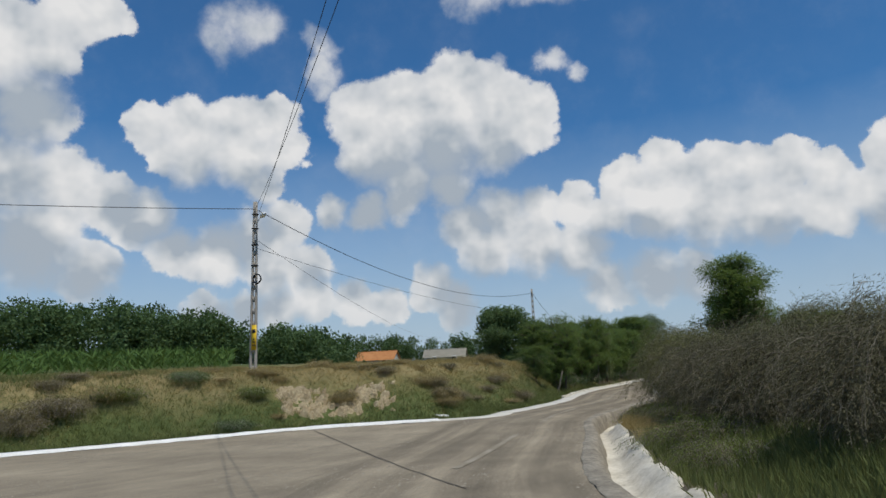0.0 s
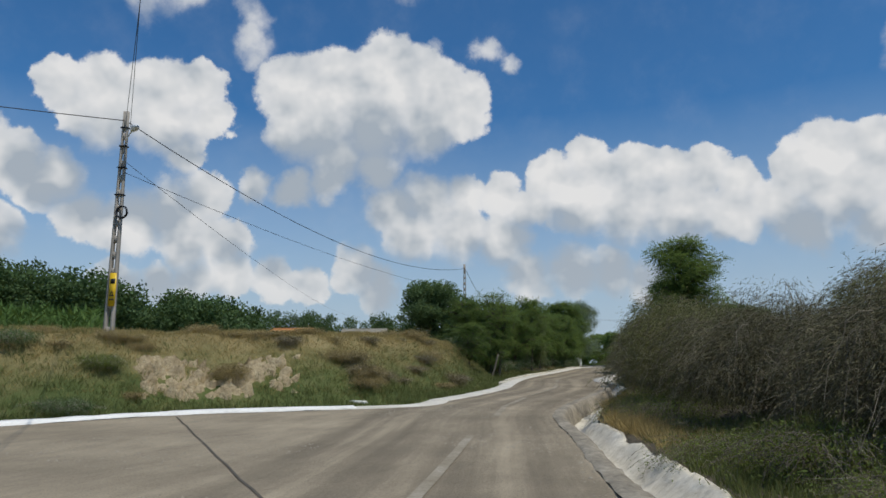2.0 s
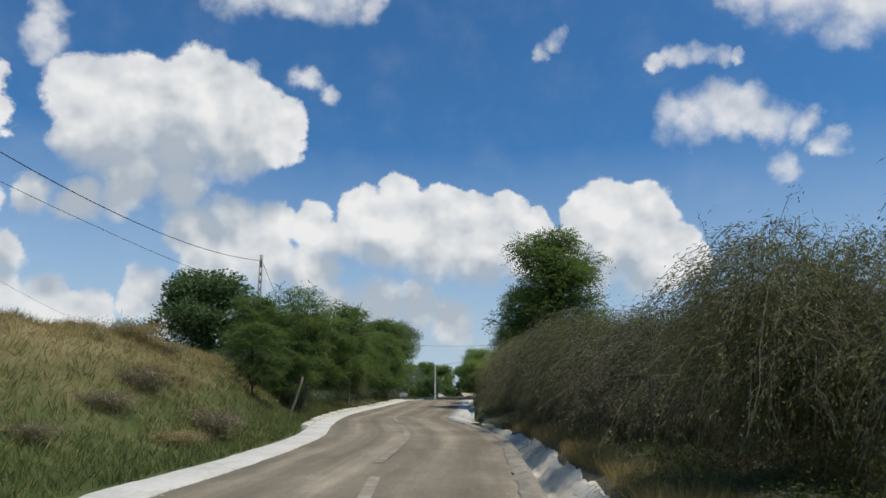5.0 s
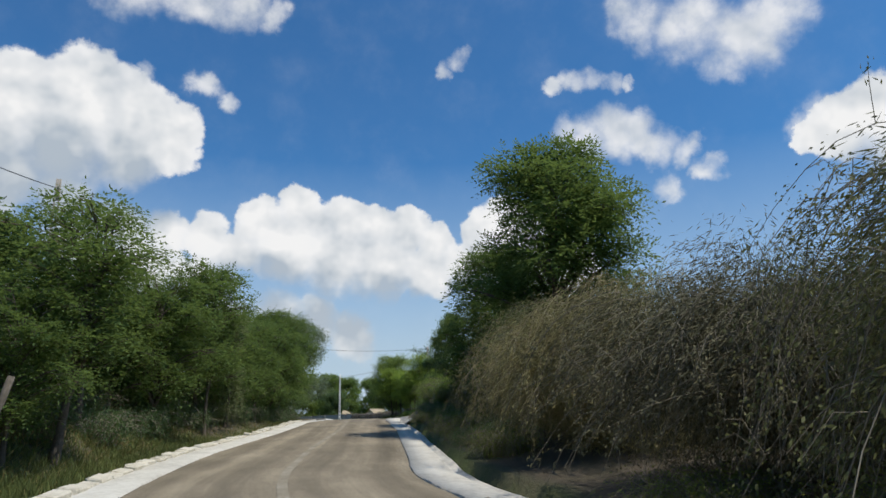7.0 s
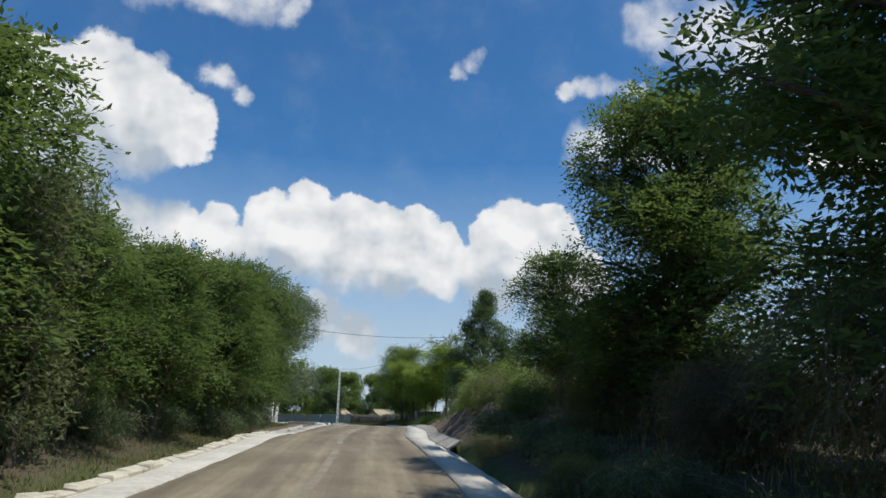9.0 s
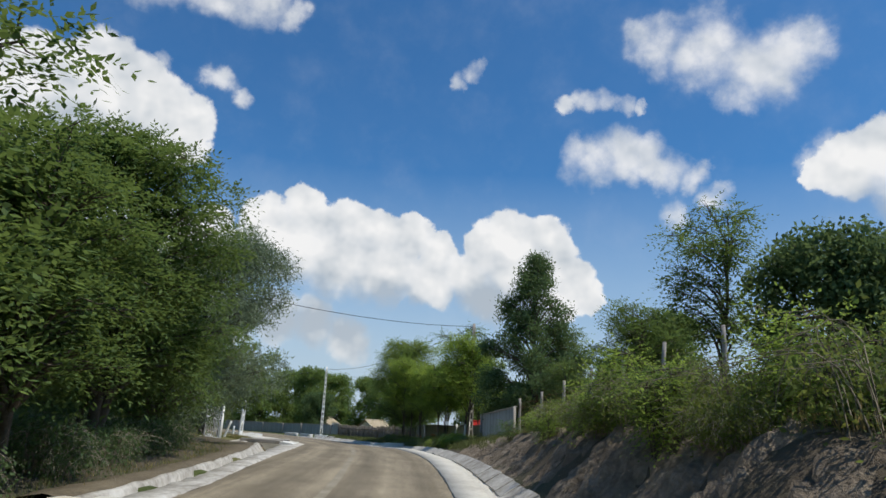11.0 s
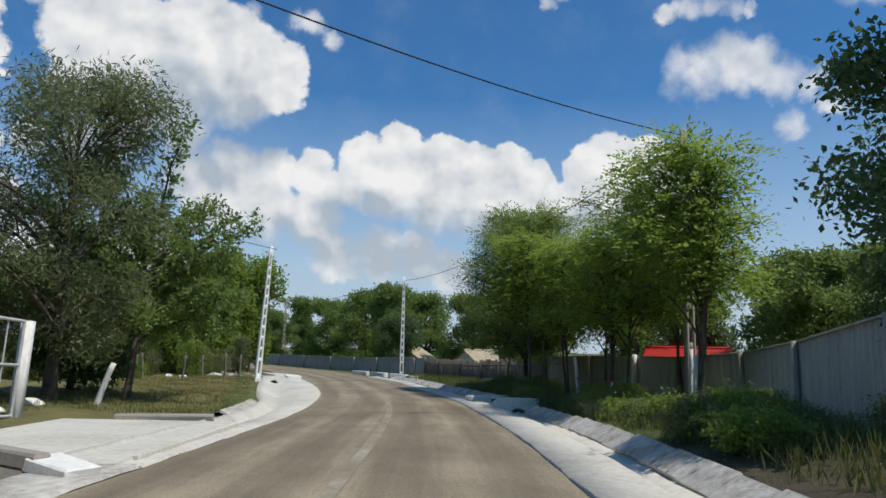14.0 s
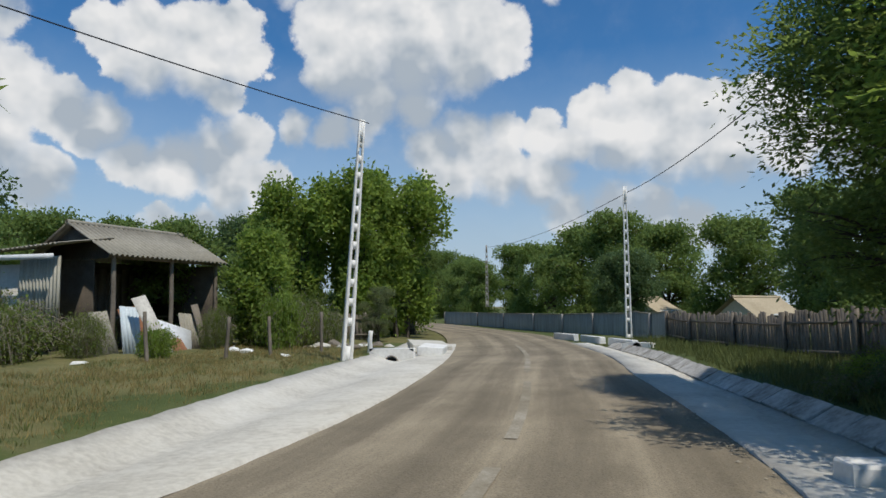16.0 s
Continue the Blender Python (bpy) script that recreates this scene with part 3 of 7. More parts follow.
def part(name, me, parent, label="", mat=None, kind=""):
    if mat and not me.materials:
        me.materials.append(mat)
    ob = new(name, me)
    ob.parent = parent
    if label or kind:
        tagged(ob, label, kind=kind)
    return ob


def structure(name, label, category, me):
    return tagged(new(name, me), label, category, kind="structure")


# ---- concrete gutters, kerbs and drains ----
# junction kerb: a thin limewashed band along the side road
structure("pavement_junction_kerb", "thin limewashed concrete kerb band round the junction", "kerb",
          mesh_of("junction_kerb", *strip(-1, -6, 26.6, 0.4, [(-0.1, 0.0), (-0.08, 0.055), (0.16, 0.09), (0.30, 0.10), (0.34, -0.05)], 0.012), M_LIME))
# gutter slab with a broken row of kerb blocks towards the village
gutter = structure("pavement_gutter_left", "pale cast concrete gutter slab beside the asphalt", "gutter",
                   mesh_of("gutter_left", *strip(-1, 26.4, 84.5, 0.5, [(-0.22, 0.0), (-0.20, 0.035), (0.30, 0.045), (0.50, 0.05)], 0.008), M_CONCRETE))
DRAIN_R = curve([-8, 14, 18, 23, 45, 48], [1.0, 1.0, 0.94, 0.84, 0.82, 0.82])
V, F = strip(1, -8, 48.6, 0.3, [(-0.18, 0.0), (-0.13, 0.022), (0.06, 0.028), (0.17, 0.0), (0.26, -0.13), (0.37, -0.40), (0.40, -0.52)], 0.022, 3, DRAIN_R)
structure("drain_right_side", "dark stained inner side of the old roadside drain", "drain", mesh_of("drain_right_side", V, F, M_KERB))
V, F = strip(1, -8, 48.6, 0.3, [(0.37, -0.49), (0.46, -0.52), (0.66, -0.52), (0.80, -0.47), (1.02, -0.28), (1.22, -0.12), (1.32, -0.08), (1.37, -0.30)], 0.028, 13, DRAIN_R)
structure("ground_drain_verge", "dry earth edge beyond the old drain", "verge", mesh_of("drain_verge", *strip(1, -8, 48.6, 0.35, [(1.26, -0.22), (1.40, -0.13), (1.75, -0.09), (2.3, -0.14), (2.9, -0.5)], 0.035, 15, DRAIN_R), M_SOIL, True))
# the outer lip is broken: it rises and falls from slab to slab
lip_r = random.Random(31)
drop = 0.0
for k in range(len(V) // 8):
    if k % 3 == 0:
        drop = lip_r.choice((0.0, 0.02, 0.05, 0.11, 0.18))
    V[8 * k + 5, 2] -= drop * 0.6
    V[8 * k + 6, 2] -= drop
structure("drain_right_near", "broken white concrete drain channel with a jagged outer lip", "drain", mesh_of("drain_right_near", V, F, M_CHANNEL))
V, F = strip(1, 47.6, 152, 0.5, [(-0.22, -0.5), (-0.18, 0.035), (0.50, 0.03), (0.66, -0.14), (0.76, -0.15), (0.90, -0.09), (0.95, -0.5)], 0.012, 4, DRAIN_FAR)
drain_right = structure("drain_right_far", "pale concrete apron and V drain beside the village road", "drain", mesh_of("drain_right_far", V, F, M_CONCRETE))
V, F = strip(-1, 108.4, 150, 0.5, [(-0.30, 0.0), (-0.26, 0.035), (0.75, 0.02), (1.15, -0.09), (1.40, -0.09), (1.75, 0.04), (2.05, 0.15), (2.15, -0.3)], 0.012, 5, APRON_L)
drain_left = structure("drain_left", "pale concrete apron and shallow drain beside the village road", "drain", mesh_of("drain_left", V, F, M_CONCRETE))
# the drain's shade is put into its colour by the darker concrete
V, F = strip(-1, 84, 108.5, 0.45, [(-0.30, 0.0), (-0.26, 0.035), (0.80, 0.02), (1.25, -0.30), (1.75, -0.32), (2.10, 0.0), (2.30, 0.06), (2.40, -0.3)], 0.02, 6, DEEP_L)
structure("drain_left_deep", "deep concrete drain, darkened for its shade, leading to the driveway culvert", "drain", mesh_of("drain_left_deep", V, F, M_DRAIN))

structure("ground_verge_left", "grassy edge behind the village gutter", "verge", mesh_of("verge_left", *strip(-1, 116.2, 150, 0.5, [(2.02, -0.1), (2.15, 0.08), (2.9, 0.12), (3.8, 0.08), (4.4, -0.4)], 0.02, 16, APRON_L), M_GROUND, True))

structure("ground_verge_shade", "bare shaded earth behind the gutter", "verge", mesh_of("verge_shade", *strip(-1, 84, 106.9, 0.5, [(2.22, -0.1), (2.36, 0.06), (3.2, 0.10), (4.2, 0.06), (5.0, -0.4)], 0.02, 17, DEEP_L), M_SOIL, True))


def slab_mesh(name, long, wide, thick, mat, bevel=0.02, seed=0):
    """A cast slab, its edges knocked off a little."""
    bm = bmesh.new()
    bmesh.ops.create_cube(bm, size=1)
    bmesh.ops.scale(bm, vec=(wide, long, thick), verts=bm.verts)
    bmesh.ops.bevel(bm, geom=bm.edges[:], offset=bevel, segments=1, affect="EDGES")
    r = random.Random(seed)
    for v in bm.verts:
        v.co += Vector((r.uniform(-1, 1), r.uniform(-1, 1), r.uniform(-1, 1))) * bevel * 0.5
    me = bpy.data.meshes.new(name)
    bm.to_mesh(me)
    bm.free()
    me.materials.append(mat)
    return me


def along(side, y, u):
    """The heading of an edge at y, as a turn about z."""
    a, b = edge_point(side, y - 0.3, u), edge_point(side, y + 0.3, u)
    return math.atan2(-(b.x - a.x), b.y - a.y)


def lay(name, me, parent, side, y, u, dz, tilt=0.0, roll=0.0):
    o = part(name, me, parent)
    o.location = edge_point(side, y, u, dz)
    o.rotation_euler = (roll, tilt, along(side, y, u))
    return o


KERBS = [slab_mesh("kerb_block", l, 0.26, 0.30, M_CHANNEL, 0.03, k) for k, l in enumerate((0.62, 0.78, 0.5))]
rk = random.Random(8)
y = 27.6
while y < 84:
    k = rk.randrange(3)
    if y > 45:
        lay("kerb_block", KERBS[k], gutter, -1, y, 0.56 + rk.uniform(-0.02, 0.02), -0.02 + rk.uniform(-0.03, 0.03), 0.12 + rk.uniform(-0.08, 0.08), rk.uniform(-0.03, 0.03))
    y += (0.62, 0.78, 0.5)[k] + rk.choice((0.01, 0.02, 0.02, 0.05))
PANELS = [slab_mesh("slope_panel", 0.94, 0.46, 0.07, M_DRAIN, 0.012, 20 + k) for k in range(3)]
for y in np.arange(78, 150, 0.97):
    if 121.6 < y < 126.5:
        continue
    lay("slope_panel", PANELS[rk.randrange(3)], drain_right, 1, float(y), 0.92 * float(DRAIN_FAR(y)) + 0.18, 0.02 + rk.uniform(-0.02, 0.02), -0.55 + rk.uniform(-0.03, 0.03))
LOW_PANELS = [slab_mesh("slope_panel", 0.94, 0.34, 0.06, M_DRAIN, 0.012, 30 + k) for k in range(3)]
for y in np.arange(116.5, 122, 0.97):
    lay("slope_panel", LOW_PANELS[rk.randrange(3)], drain_left, -1, float(y), 2.1 * float(APRON_L(y)) + 0.16, 0.10 + rk.uniform(-0.03, 0.03), 0.5 + rk.uniform(-0.08, 0.08))

# ---- plants ----
def unit(v):
    return v / np.maximum(np.linalg.norm(v, axis=-1, keepdims=True), 1e-9)


def tube(points, radii, sides=6):
    """A tapered tube along a polyline: vertices and quads."""
    pts, radii = np.asarray(points, float), np.asarray(radii, float)
    t = unit(np.gradient(pts, axis=0))
    ref = np.where(np.abs(t[:, 2:3]) > 0.9, np.array([[1.0, 0, 0]]), np.array([[0, 0, 1.0]]))
    a = unit(np.cross(t, ref))
    b = np.cross(t, a)
    ang = np.linspace(0, 2 * np.pi, sides, endpoint=False)
    ring = a[:, None] * np.cos(ang)[None, :, None] + b[:, None] * np.sin(ang)[None, :, None]
    v = (pts[:, None] + ring * radii[:, None, None]).reshape(-1, 3)
    i = np.arange(len(pts) - 1)[:, None] * sides + np.arange(sides)[None]
    j = np.arange(len(pts) - 1)[:, None] * sides + (np.arange(sides)[None] + 1) % sides
    return v, np.stack([i, j, j + sides, i + sides], -1).reshape(-1, 4)


def joined(pieces):
    vs, fs, n = [], [], 0
    for v, f in pieces:
        vs.append(np.asarray(v)); fs.append(np.asarray(f) + n); n += len(v)
    return np.concatenate(vs), np.concatenate(fs)


def blades(base, along, across, length, width):
    """Rhombic leaves: base points, directions, widths' directions and sizes."""
    n = len(base)
    L, W = np.asarray(length).reshape(-1, 1), np.asarray(width).reshape(-1, 1)
    v = np.stack([base, base + along * L * 0.45 + across * W * 0.5, base + along * L, base + along * L * 0.45 - across * W * 0.5], 1)
    return v.reshape(-1, 3), np.arange(4 * n).reshape(-1, 4)


def random_dirs(rng, n):
    return unit(rng.normal(size=(n, 3)))


def fronds(rng, at, way, length, pairs=4, leaf=0.13, width=0.07):
    """Feathery leaves: pairs of leaflets along a drooping stalk, and one at its tip."""
    n = len(at)
    side = unit(np.cross(way, np.array([0, 0, 1.0])) + 1e-6)
    out = []
    for k in range(pairs + 1):
        s = (k + 0.6) / (pairs + 0.6)
        p = at + way * (length * s)[:, None] - np.array([0, 0, 1.0]) * (0.28 * length * s * s)[:, None]
        for sg in ((-1, 1) if k < pairs else (0,)):
            d = unit(side * sg * 0.9 + way * (0.55 if sg else 1.0) + rng.normal(0, 0.22, (n, 3)))
            ac = unit(np.cross(d, np.array([0, 0, 1.0]) + rng.normal(0, 0.35, (n, 3))))
            out.append(blades(p, d, ac, leaf * rng.uniform(0.7, 1.25, n), width * rng.uniform(0.7, 1.2, n)))
    return joined(out)


def sprays(rng, at, way, spread_r, per, leaf, width, follow=0.5):
    """Small bunches of single leaves round each point."""
    n = len(at) * per
    p = np.repeat(at, per, 0) + rng.normal(0, 1, (n, 3)) * spread_r
    d = unit(np.repeat(way, per, 0) * follow + rng.normal(0, 0.8 if follow < 1 else 0.42, (n, 3)))
    ac = unit(np.cross(d, random_dirs(rng, n)))
    return blades(p, d, ac, leaf * rng.uniform(0.6, 1.3, n), width * rng.uniform(0.6, 1.3, n))


def lump_points(rng, lumps, n, shell=0.55):
    """Points in a set of lumps (x, y, z, radius, flatness), more of them towards the outside; and the way outwards."""
    w = np.array([l[3] ** 2 for l in lumps])
    pick = rng.choice(len(lumps), n, p=w / w.sum())
    L = np.array(lumps)[pick]
    d = random_dirs(rng, n)
    r = rng.uniform(shell ** 3, 1, n) ** (1 / 3)
    off = d * (r * L[:, 3])[:, None] * np.stack([np.ones(n), np.ones(n), L[:, 4]], 1)
    return L[:, :3] + off, d


def crown_lumps(rng, tall, wide, low, count, lump, shape="round", flat=(0.6, 0.9)):
    """Lumps of a crown between the heights low and tall."""
    out = []
    for k in range(count):
        s = (k + rng.uniform(0.1, 0.9)) / count
        z = low + (tall - low) * s
        if shape == "round":
            r = wide * math.sqrt(max(0.05, 1 - (1.7 * s - 0.75) ** 2 * 0.9))
        elif shape == "cone":
            r = wide * min(1.0, 0.55 + 1.6 * s) * (1.0 - s) ** 0.75
        else:
            r = wide * (0.45 + 0.6 * s)
        a, q = rng.uniform(0, 2 * math.pi), rng.uniform(0.25, 0.85)
        size = lump * rng.uniform(0.7, 1.25) * (1.0 - 0.55 * s if shape == "cone" else 1.0)
        out.append((math.cos(a) * r * q, math.sin(a) * r * q, min(z, tall - size * flat[1] * 0.8), size, rng.uniform(*flat)))
    return out


def tree_meshes(seed, tall, wide, low, leaf_kind, leaf_mat, count=16, lump=0.9, n=1500, shape="round", trunk_r=0.13, lean=0.0, stems=1, leaf=0.13, sparse=0.5, flat=None):
    rng = np.random.default_rng(seed)
    lumps = crown_lumps(rng, tall, wide, low, count, lump, shape, flat or ((0.36, 0.55) if leaf_kind == "frond" else (0.5, 0.8)))
    wood = []
    for s in range(stems):
        a = rng.uniform(0, 6.28)
        foot = np.array([math.cos(a), math.sin(a), 0]) * (0.0 if stems == 1 else 0.25)
        top = np.array([lean + rng.normal(0, 0.12) + foot[0] * 2.5, rng.normal(0, 0.12) + foot[1] * 2.5, tall * 0.82])
        u = np.linspace(0, 1, 8)[:, None]
        path = foot + (top - foot) * u + np.concatenate([rng.normal(0, 0.05, (8, 2)), np.zeros((8, 1))], 1) * u
        path[0, 2] = -0.25
        wood.append(tube(path, trunk_r * (1 - 0.86 * u[:, 0]) * np.where(u[:, 0] == 0, 1.35, 1), 7))
        for l in lumps[s::stems]:
            c = np.array(l[:3])
            t0 = np.clip((c[2] - l[3] * 0.9) / (tall * 0.82) - 0.12, 0.22, 0.92)
            start = foot + (top - foot) * t0
            v = np.linspace(0, 1, 5)[:, None]
            limb = start + (c - start) * v + np.array([0, 0, 0.25]) * np.sin(v * np.pi)
            r0 = trunk_r * (1 - 0.86 * t0) * 0.6
            wood.append(tube(limb, r0 * (1 - 0.8 * v[:, 0]) + 0.006, 5))
            for _ in range(5):
                e = c + random_dirs(rng, 1)[0] * l[3] * 0.9 * np.array([1, 1, l[4]])
                m = limb[rng.integers(2, 5)]
                wood.append(tube(np.stack([m, (m + e) / 2 + rng.normal(0, 0.05, 3), e]), np.array([0.016, 0.011, 0.005]) * (1 + trunk_r), 3))
    pts, d = lump_points(rng, lumps, n, sparse)
    if leaf_kind == "frond":
        d[:, 2] *= 0.35
    way = unit(d * 0.8 + np.array([0, 0, -0.1]) + rng.normal(0, 0.45, (n, 3)))
    if leaf_kind == "frond":
        v, f = fronds(rng, pts, way, rng.uniform(0.42, 0.78, n), 4, leaf * 0.88, leaf * 0.40)
    elif leaf_kind == "willow":
        v, f = joined([sprays(rng, pts, unit(way + np.array([0, 0, -0.8])), 0.16, 9, leaf, leaf * 0.22)])
    else:
        v, f = sprays(rng, pts, way, 0.17, 8, leaf, leaf * 0.6)
    return mesh_of("trunk", *joined(wood), M_BARK, True), mesh_of("crown", v, f, leaf_mat)


def bough_tree_meshes(seed, tall, wide, leaf_mat, boughs=22, leaf=0.15, trunk_r=0.11):
    rng = np.random.default_rng(seed)
    wood, at, ways = [], [], []
    h = np.linspace(0, 1, 6)[:, None]
    stem = np.array([0.25, 0.1, tall * 0.55]) * h + np.concatenate([rng.normal(0, 0.04, (6, 2)), np.zeros((6, 1))], 1)
    stem[0, 2] = -0.25
    wood.append(tube(stem, trunk_r * (1 - 0.6 * h[:, 0]), 7))
    for k in range(boughs):
        s = 0.42 + 0.58 * (k + rng.uniform(0, 1)) / boughs
        start = stem[0] + (stem[-1] - stem[0]) * min(1.0, s * 0.95)
        a = k * 2.4 + rng.normal(0, 0.3)
        reach = wide * rng.uniform(0.7, 1.12) * (1.15 - 0.45 * s)
        end = start + np.array([math.cos(a) * reach, math.sin(a) * reach, tall * (0.02 + 0.34 * s * s) * rng.uniform(0.6, 1.15)])
        u = np.linspace(0, 1, 9)[:, None]
        bow = np.array([0, 0, 0.16 * reach]) * np.sin(u * np.pi) * rng.uniform(-0.6, 1.0)
        path = start + (end - start) * u + bow + rng.normal(0, 0.035, (9, 3)) * u
        wood.append(tube(path, trunk_r * 0.42 * (1 - 0.82 * u[:, 0]) + 0.004, 5))
        for i in range(2, 9):
            for _ in range(3):
                d = unit(path[i] - path[i - 1] + rng.normal(0, 0.14, 3) + unit(rng.normal(size=3)) * 0.10)
                side = unit(d + random_dirs(rng, 1)[0] * 0.9) * rng.uniform(0.18, 0.55)
                tip = path[i] + side
                wood.append(tube(np.stack([path[i], (path[i] + tip) / 2 + rng.normal(0, 0.02, 3), tip]), np.array([0.010, 0.007, 0.003]), 3))
                for q in (0.45, 0.8, 1.0):
                    at.append(path[i] + side * q); ways.append(unit(side))
    at, ways = np.array(at), np.array(ways)
    v, f = sprays(rng, at, unit(ways + np.array([0, 0, -0.25])), 0.085, 11, leaf, leaf * 0.42)
    return mesh_of("trunk", *joined(wood), M_BARK, True), mesh_of("crown", v, f, leaf_mat)


def make_tree(meshes, label, x, y, turn=0.0, scale=1.0, sink=0.05, group="", category="tree", z=None):
    base = height(x, y) - sink if z is None else z
    t = thing("tree", label, category, (x, y, base), group)
    t.rotation_euler, t.scale = (0, 0, turn), (scale,) * 3 if not isinstance(scale, tuple) else scale
    part("trunk", meshes[0], t)
    part("crown", meshes[1], t)
    return t


def shrub_meshes(seed, tall, wide, n_stems, leaf_mat, leafy=9, leaf=0.09, inner=500, toward=(-1, 0), twig_mat=None, upright=0.0):
    """A thicket of arching stems that droop to the ground, with small leaves along them."""
    rng = np.random.default_rng(seed)
    wood, lp, lw = [], [], []
    for _ in range(n_stems):
        a = rng.uniform(0, 2 * np.pi)
        foot = np.array([math.cos(a), math.sin(a), 0]) * rng.uniform(0, 0.55) * wide
        out = unit(np.array([math.cos(a) + toward[0] * 0.5, math.sin(a) + toward[1] * 0.5, 0]) + rng.normal(0, 0.3, 3) * np.array([1, 1, 0]))
        h, reach = tall * rng.uniform(0.5, 1.0), wide * rng.uniform(0.3, 0.95)
        drop = h * rng.uniform(0.05, 0.95) * (1 - upright)
        u = np.linspace(0, 1, 8)[:, None]
        z = h * np.sin(np.minimum(u * 2.1, 1.0) * 1.57) - drop * np.clip((u - 0.42) / 0.58, 0, 1) ** 1.8
        path = foot + out * reach * u ** 1.5 + np.concatenate([rng.normal(0, 0.07, (8, 2)) * u, z], 1)
        wood.append(tube(path, 0.011 * (1 - 0.7 * u[:, 0]) * rng.uniform(0.6, 1.4), 3))
        k = rng.integers(leafy // 2, leafy + 1)
        s = rng.uniform(0.3, 1, k) * 7
        i = np.minimum(s.astype(int), 6)
        lp.append(path[i] + (path[i + 1] - path[i]) * (s - i)[:, None]); lw.append(unit(path[i + 1] - path[i]))
        for _ in range(2):
            i = rng.integers(3, 7)
            d = unit(path[i + 1] - path[i] + rng.normal(0, 0.6, 3)) * rng.uniform(0.25, 0.75)
            q = np.stack([path[i], path[i] + d * 0.5, path[i] + d - np.array([0, 0, 0.22])])
            wood.append(tube(q, np.array([0.006, 0.005, 0.003]), 3))
            lp.append(q[1:]); lw.append(np.repeat(unit(d[None]), 2, 0))
    lp, lw = np.concatenate(lp), np.concatenate(lw)
    v1 = sprays(rng, lp, lw, 0.09, 4, leaf, leaf * 0.42)
    core = random_dirs(rng, inner) * np.array([wide * 0.75, wide * 0.75, tall * 0.45]) * rng.uniform(0.45, 1, (inner, 1)) ** 0.5 + np.array([toward[0] * 0.3 * wide * 0.5, 0, tall * 0.46])
    v2 = sprays(rng, core, random_dirs(rng, inner), 0.26, 7, leaf * 1.5, leaf * 0.7)
    return mesh_of("branchwork", *joined(wood), twig_mat or M_TWIG), mesh_of("foliage", *joined([v1, v2]), leaf_mat)


def make_shrub(meshes, label, x, y, turn=0.0, scale=1.0, group="", name="shrub"):
    t = thing(name, label, "shrub", (x, y, height(x, y) - 0.08), group)
    t.rotation_euler, t.scale = (0, 0, turn), scale if isinstance(scale, tuple) else (scale,) * 3
    part("branchwork", meshes[0], t, kind="stuff")
    part("foliage", meshes[1], t, kind="stuff")
    return t


def patch_points(rng, n, x0, x1, y0, y1, keep):
    """Random ground points of a rectangle that pass the test keep(x, y, ul, ur)."""
    x, y = rng.uniform(x0, x1, n), rng.uniform(y0, y1, n)
    z, ul, ur = terrain(x, y)
    k = keep(x, y, ul, ur)
    return np.stack([x, y, z], 1)[k]


def turf(name, label, rng, pts, tall, width, mat, tuft=1, lean=0.35):
    """Grass: curved blades on the given points, as one stuff."""
    p = np.repeat(pts, tuft, 0)
    p = p + np.concatenate([rng.normal(0, 0.07, (len(p), 2)), np.full((len(p), 1), -0.02)], 1)
    n = len(p)
    up = unit(np.stack([rng.normal(0, lean, n), rng.normal(0, lean, n), np.ones(n)], 1))
    ac = unit(np.cross(up, random_dirs(rng, n)))
    h = tall * rng.uniform(0.4, 1.2, n)
    v, f = blades(p, up, ac, h, width * rng.uniform(0.7, 1.3, n))
    return tagged(new(name, mesh_of(name, v, f, mat)), label, "grass", kind="stuff")


